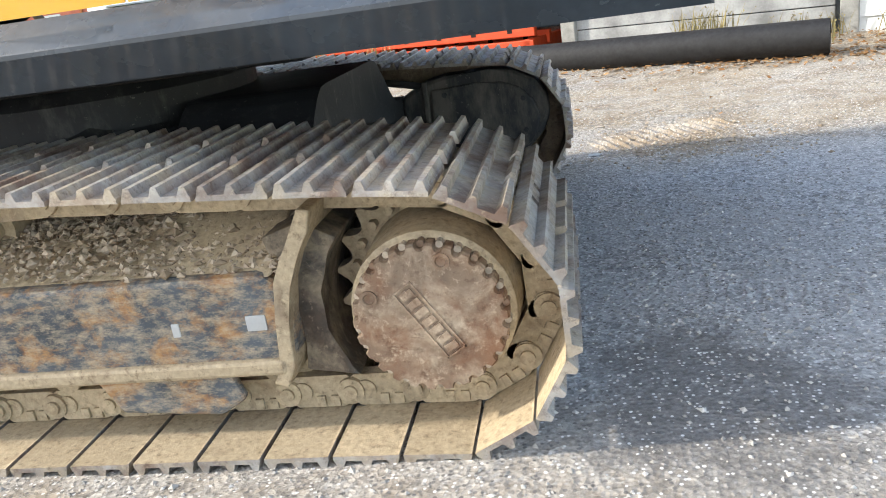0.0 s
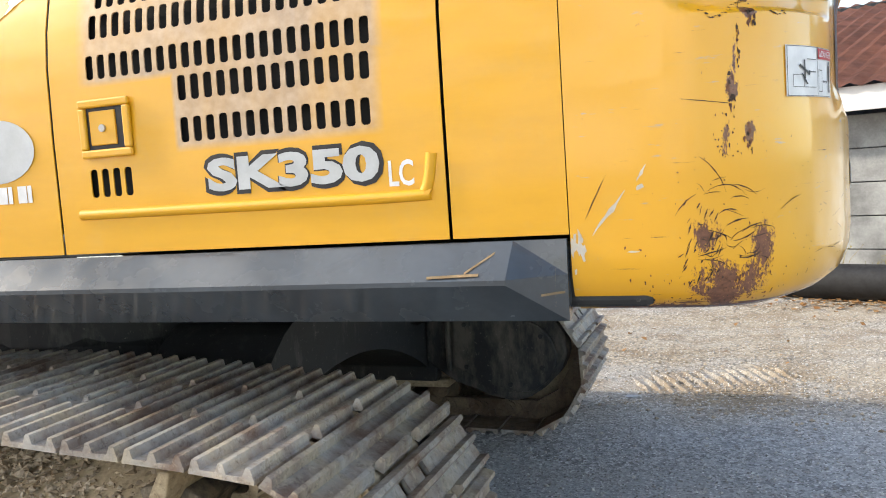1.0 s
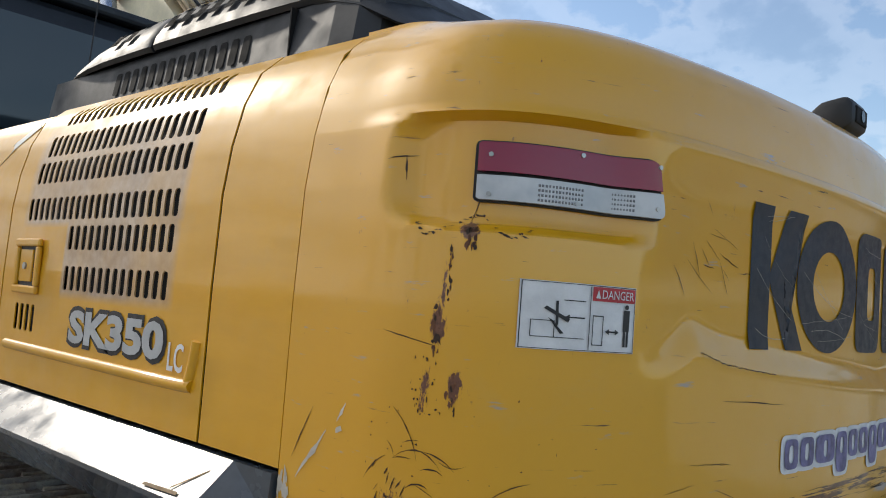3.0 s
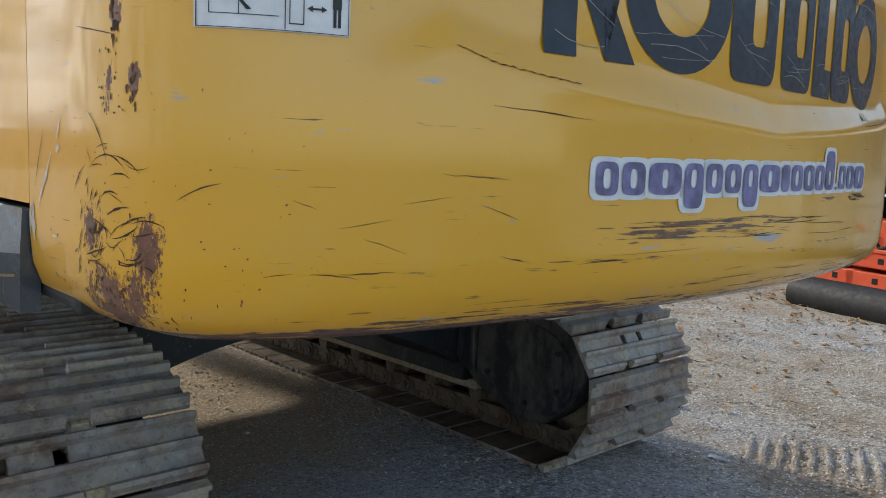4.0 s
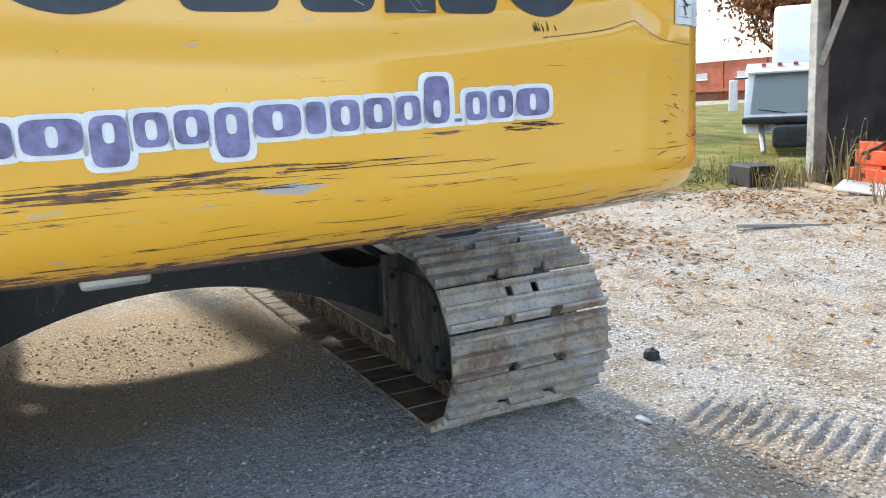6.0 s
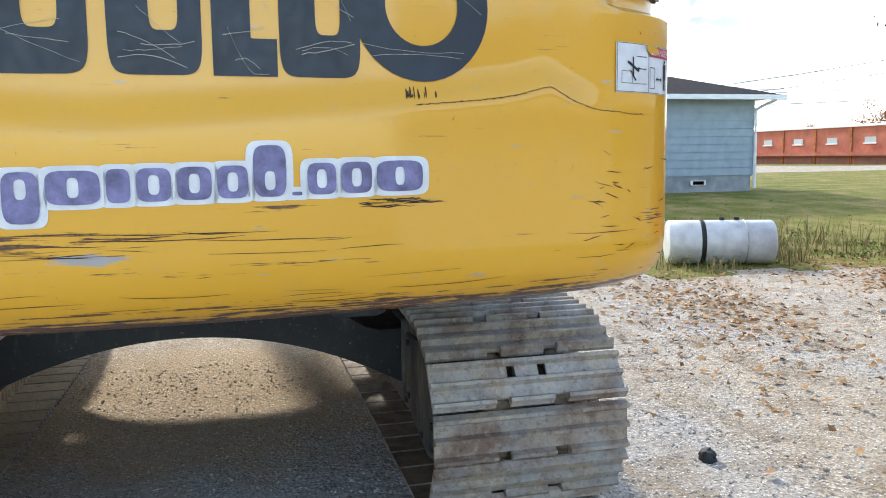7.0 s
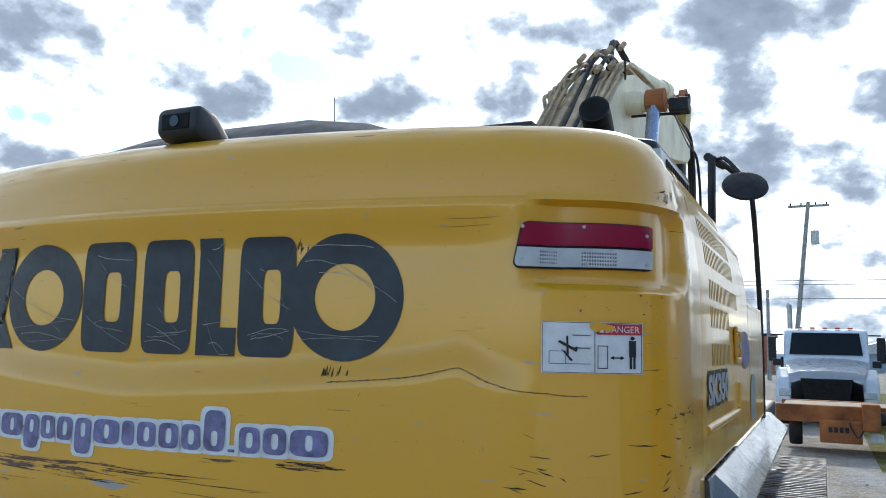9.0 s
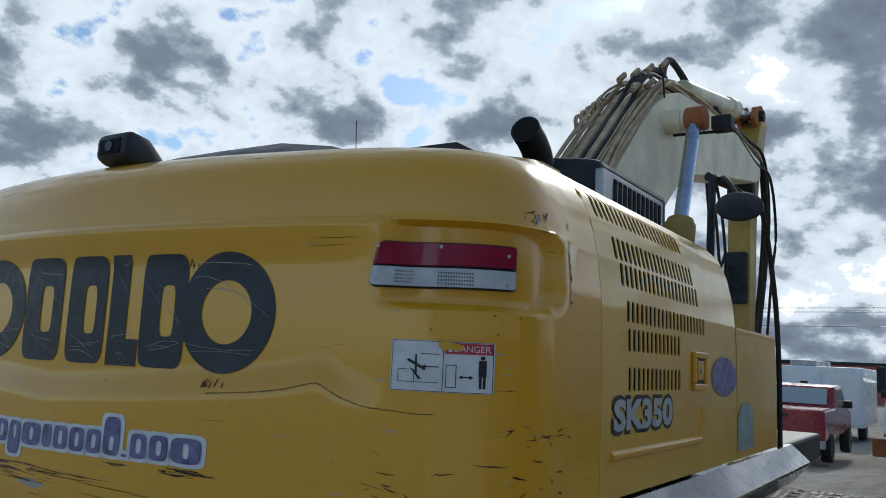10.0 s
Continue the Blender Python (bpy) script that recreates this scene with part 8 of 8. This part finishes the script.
# ---- trucks and trailer ----
def wheel(parent, at, r, w, axis):
    m = Matrix.Translation(at) @ (ALONG_X if axis == "x" else ALONG_Y)
    t = part("tyre", lathe([(r * 0.6, -w / 2), (r * 0.94, -w / 2), (r, -w / 3), (r, w / 3), (r * 0.94, w / 2), (r * 0.6, w / 2)], 24, m), M_RUBBER, parent, "black tyre", smooth=True)
    part("rim", lathe([(r * 0.6, -w * 0.4), (r * 0.58, -w * 0.3), (r * 0.2, -w * 0.25), (r * 0.2, w * 0.25), (r * 0.58, w * 0.3), (r * 0.6, w * 0.4)], 18, m), M_STEEL, t)


def truck():
    ob = thing("truck", "white conventional truck with black grille", "truck", at=(-19.0, 5.5, -0.08))
    part("cab_shell", prism([(-3.3, 0.6), (-3.3, 2.3), (-3.0, 2.42), (-1.95, 2.42), (-1.75, 2.36), (-1.35, 1.70), (-1.2, 1.55), (-1.2, 0.6)], "y", -1.0, 1.0, 0.07), M_TRUCK, ob, "white cab")
    bm = bmesh.new()
    rows = []
    for x, hw, zt in ((-1.4, 0.96, 1.68), (-0.6, 0.92, 1.55), (0.0, 0.84, 1.36), (0.14, 0.78, 1.15), (0.14, 0.80, 0.6)):
        rows.append([bm.verts.new((x, y * hw, zt - (0.10 if abs(y) == 1 else 0) - (0.03 if abs(y) == 0.75 else 0))) for y in (-1, -0.75, 0, 0.75, 1)])
    for a, b in zip(rows, rows[1:]):
        for i in range(4):
            bm.faces.new((a[i], a[i + 1], b[i + 1], b[i]))
    bmesh.ops.solidify(bm, geom=bm.faces[:], thickness=0.04)
    part("bonnet", bm, M_TRUCK, ob, "white sloping bonnet", smooth=True)
    for y in (-1, 1):
        part("fender", prism([(-1.3, 0.55), (-1.2, 1.2), (-0.7, 1.42), (-0.1, 1.15), (0.1, 0.75), (0.05, 0.55)], "y", *sorted((y * 0.78, y * 1.14)), 0.07), M_TRUCK, ob, "white wheel arch")
        part("headlight", box((0.05, y * 0.92 - 0.15, 0.72), (0.135, y * 0.92 + 0.15, 0.9), 0.03), M_LENS, ob, "clear headlight")
        part("mirror", box((-1.5, y * 1.28 - 0.1, 1.55), (-1.42, y * 1.28 + 0.1, 2.2), 0.03), M_RUBBER, ob, "black tall mirror")
        part("mirror_bracket", rod((-1.5, y, 2.25), (-1.46, y * 1.28, 2.25), 0.02, 6), M_RUBBER, ob)
        part("bonnet_mirror", box((-0.5, y * 1.12 - 0.1, 1.45), (-0.42, y * 1.12 + 0.1, 1.62), 0.03), M_RUBBER, ob)
        wheel(ob, (-0.55, y * 0.98, 0.5), 0.5, 0.28, "y")
        wheel(ob, (-3.9, y * 0.98, 0.5), 0.5, 0.3, "y")
    bm = bmesh.new()
    bm.faces.new([bm.verts.new(p) for p in ((-1.335, -0.86, 1.74), (-1.335, 0.86, 1.74), (-1.685, 0.80, 2.31), (-1.685, -0.80, 2.31))])
    bmesh.ops.solidify(bm, geom=bm.faces[:], thickness=0.03)
    part("windscreen", bm, M_GLASS, ob, "dark windscreen")
    part("grille", prism([(-0.58, 1.17), (0.58, 1.17), (0.5, 0.68), (-0.5, 0.68)], "x", 0.13, 0.175, 0.02), M_VOID, ob, "black grille")
    part("bumper", box((0.0, -1.15, 0.30), (0.25, 1.15, 0.58), 0.05), M_TRUCK, ob, "white bumper")
    part("chassis", box((-6.5, -0.5, 0.55), (-1.0, 0.5, 0.8)), M_DARK, ob)
    for y in (-0.6, -0.3, 0, 0.3, 0.6):
        part("marker_lamp", box((-1.95, y - 0.06, 2.42), (-1.85, y + 0.06, 2.46), 0.01), M_ORANGE, ob)
    part("exhaust_stack", tube([(-3.45, -0.9, 0.7), (-3.45, -0.9, 2.9), (-3.5, -0.93, 3.1)], 0.07, 10), M_STEEL, ob, smooth=True)


truck()


def trailer():
    ob = thing("trailer", "rusty orange low trailer frame with a tool box", "trailer", at=(-13.0, 0, 0.02))
    part("front_rail", box((0.0, 4.66, 0.50), (0.14, 7.55, 0.80), 0.02), M_RUSTY, ob, "rusty orange rail")
    part("rear_rail", box((-2.2, 4.66, 0.52), (-2.06, 7.4, 0.76), 0.02), M_RUSTY, ob)
    for i in range(6):
        part("cross_member", box((-2.1, 4.75 + 0.5 * i, 0.54), (0.02, 4.83 + 0.5 * i, 0.70), 0.01), M_RUSTY, ob)
    part("deck_board", box((-2.0, 4.75, 0.71), (-0.15, 7.3, 0.75), 0.01), M_WOODEND, ob, "worn deck boards")
    tb = part("tool_box", box((0.02, 5.36, 0.18), (0.3, 6.02, 0.56), 0.02), M_RUSTY, ob, "orange tool box")
    for i in range(4):
        part("letter_bar", box((0.298, 5.5 + 0.085 * i, 0.36), (0.306, 5.56 + 0.085 * i, 0.45)), M_DARK, tb, "dark bar of faded writing")
    part("winch", box((-0.1, 6.02, 0.40), (0.34, 6.3, 0.86), 0.03), M_RUSTY, ob)
    part("winch_drum", rod((0.2, 6.3, 0.62), (0.2, 6.62, 0.62), 0.11, 14), M_DARK, ob, smooth=True)
    part("chain", tube([(0.34, 5.82, 0.54), (0.36, 5.9, 0.36), (0.36, 5.96, 0.3), (0.35, 6.04, 0.42)], 0.014, 6), M_DARK, ob)
    part("end_board", box((-0.05, 6.9, 0.55), (0.06, 7.62, 0.88), 0.01), M_WOODEND, ob)
    part("white_tag", box((0.145, 6.12, 0.22), (0.155, 6.34, 0.36)), M_WHITE, ob)
    for y in (4.95, 6.6, 7.1):
        wheel(ob, (-0.9, y, 0.3), 0.3, 0.22, "y")


trailer()


def pickup():
    ob = thing("pickup", "dark red pickup truck seen from behind", "pickup", at=(-18.4, 2.27, -0.26))
    part("bed", prism([(0.0, 0.55), (0.0, 1.28), (-1.9, 1.3), (-1.9, 0.5)], "y", -0.93, 0.93, 0.06), M_PICK, ob, "dark red bed")
    part("cab_shell", prism([(-1.85, 0.55), (-1.85, 1.28), (-2.15, 1.82), (-3.3, 1.86), (-4.1, 1.25), (-5.3, 1.15), (-5.4, 0.55)], "y", -0.9, 0.9, 0.08), M_PICK, ob, "dark red cab")
    part("rear_window", prism([(-1.84, 1.36), (-2.06, 1.76), (-2.15, 1.76), (-1.93, 1.36)], "y", -0.72, 0.72), M_PALEGLASS, ob)
    part("bumper", box((0.0, -0.95, 0.38), (0.16, 0.95, 0.58), 0.03), M_STEEL, ob, "silver bumper")
    part("tailgate", box((-0.01, -0.72, 0.66), (0.02, 0.72, 1.25), 0.015), M_PICK, ob, "dark red tailgate")
    part("tailgate_handle", box((0.018, -0.12, 1.08), (0.03, 0.12, 1.15), 0.005), M_INK, ob)
    part("side_window", prism([(-2.3, 1.32), (-2.42, 1.74), (-3.2, 1.76), (-3.75, 1.32)], "y", 0.885, 0.915), M_PALEGLASS, ob, "pale side window")
    part("side_mirror", box((-3.75, 0.9, 1.25), (-3.55, 1.12, 1.45), 0.03), M_INK, ob)
    for y in (-0.84, 0.84):
        part("tail_light", box((-0.03, y - 0.09, 0.82), (0.015, y + 0.09, 1.2), 0.01), M_LENSRED, ob)
        wheel(ob, (-1.0, y, 0.36), 0.36, 0.24, "y")
        wheel(ob, (-4.5, y, 0.36), 0.36, 0.24, "y")


pickup()


def box_van():
    ob = thing("box_trailer", "white box trailer with rear doors parked in the yard", "box trailer", at=(-29.5, 1.6, -0.42))
    part("body", box((-5.0, -1.4, 0.5), (0, 1.35, 2.6), 0.05), M_TRUCK, ob, "white body")
    for y0, y1 in ((-1.3, -0.03), (0.03, 1.25)):
        part("door", box((0.0, y0, 0.6), (0.03, y1, 2.52), 0.01), M_TRUCK, ob, "white rear door")
    for i in range(3):
        part("roof_unit", box((-1.2 - 1.4 * i, -1.1, 2.6), (-0.3 - 1.4 * i, -0.2, 2.82), 0.04), M_STEEL, ob)
    part("badge", box((0.03, -0.7, 1.95), (0.035, -0.45, 2.05)), M_INK, ob)
    for y in (-1.2, 1.15):
        wheel(ob, (-1.5, y, 0.45), 0.45, 0.25, "y")


box_van()
for x, y, mat, lab in ((-33, 4.6, M_TRUCK, "white van parked in the yard"), (-40, 5.4, M_CARDARK, "dark truck parked in the yard"), (-44, 0.5, M_CARDARK, "dark trailer parked at the far side")):
    v = thing("van", lab, "van", "parked vehicles", at=(x, y, -0.42))
    part("body", prism([(0, 0.4), (0.0, 2.0), (-0.3, 2.1), (-3.6, 2.1), (-4.2, 1.3), (-5.0, 1.1), (-5.1, 0.4)], "y", -0.95, 0.95, 0.08), mat, v)
    part("rear_window", box((-0.02, -0.75, 1.35), (0.02, 0.75, 1.9), 0.01), M_GLASS, v)
    for yy in (-0.85, 0.85):
        wheel(v, (-0.9, yy, 0.36), 0.36, 0.24, "y")
        wheel(v, (-4.2, yy, 0.36), 0.36, 0.24, "y")
far = thing("far_warehouse", "long brown flat-roofed building across the road", "warehouse", at=(-85, -8, -1.5))
part("wall", box((-12, -60, 0), (0, 8.5, 4.6)), M_BRICK, far)
part("roof_edge", box((-12.2, -60.2, 4.6), (0.2, 8.7, 4.9)), M_DARK, far)
far = thing("far_house", "low grey-blue building beyond the lawn", "house", at=(-70, 10, -1.4))
part("wall", box((-8, -3, 0), (0, 6, 3.0)), M_BLUE, far)
part("roof", prism([(-3.6, 3.0), (1.5, 4.6), (6.6, 3.0)], "x", -8.3, 0.3), M_STEEL, far)


# ---- utility poles and wires ----
def pole(name, x, y, top, lean, arm):
    ob = thing(name, "leaning grey timber utility pole with crossarm", "utility pole", "utility poles", at=(x, y, -1.5))
    part("shaft", rod((0, 0, 0), (0, lean, top + 1.5), 0.16, 12, 0.11), M_POST, ob, smooth=True)
    if arm:
        part("crossarm", box((-0.06, lean - 1.15, top + 1.2), (0.06, lean + 1.15, top + 1.33), 0.01), M_POST, ob)
        for d in (-1.0, -0.4, 0.4, 1.0):
            part("insulator", rod((0, lean + d, top + 1.33), (0, lean + d, top + 1.48), 0.04, 8), M_DARK, ob)
        part("transformer", rod((0.2, lean + 0.32, top - 1.1), (0.2, lean + 0.32, top - 0.3), 0.24, 14), M_STEEL, ob, "grey transformer can")


pole("utility_pole", -50, 3.6, 10.7, 1.25, True)
pole("utility_pole", -62, 1.75, 6.2, 0.0, False)
for i, (z, y0, y1) in enumerate(((5.95, -60, 60), (5.7, -60, 60), (4.85, -60, 60))):
    w = part("power_line", tube([(-50 + 0.05 * i, y0, z + 1.2), (-50 + 0.05 * i, -25, z - 0.1), (-50 + 0.05 * i, 4.8, z), (-50 + 0.05 * i, 30, z - 0.1), (-50 + 0.05 * i, y1, z + 0.9)], 0.022, 5), M_INK, None)
    tagged(w, "black overhead line sagging between poles", "power line", "overhead lines")
for i, z in enumerate((5.6, 4.6)):
    w = part("power_line", tube([(-110, 34, z + 5), (-70, 46, z + 2.2), (-30, 58, z + 4)], 0.03, 5), M_INK, None)
    tagged(w, "black overhead line sagging between poles", "power line", "overhead lines")
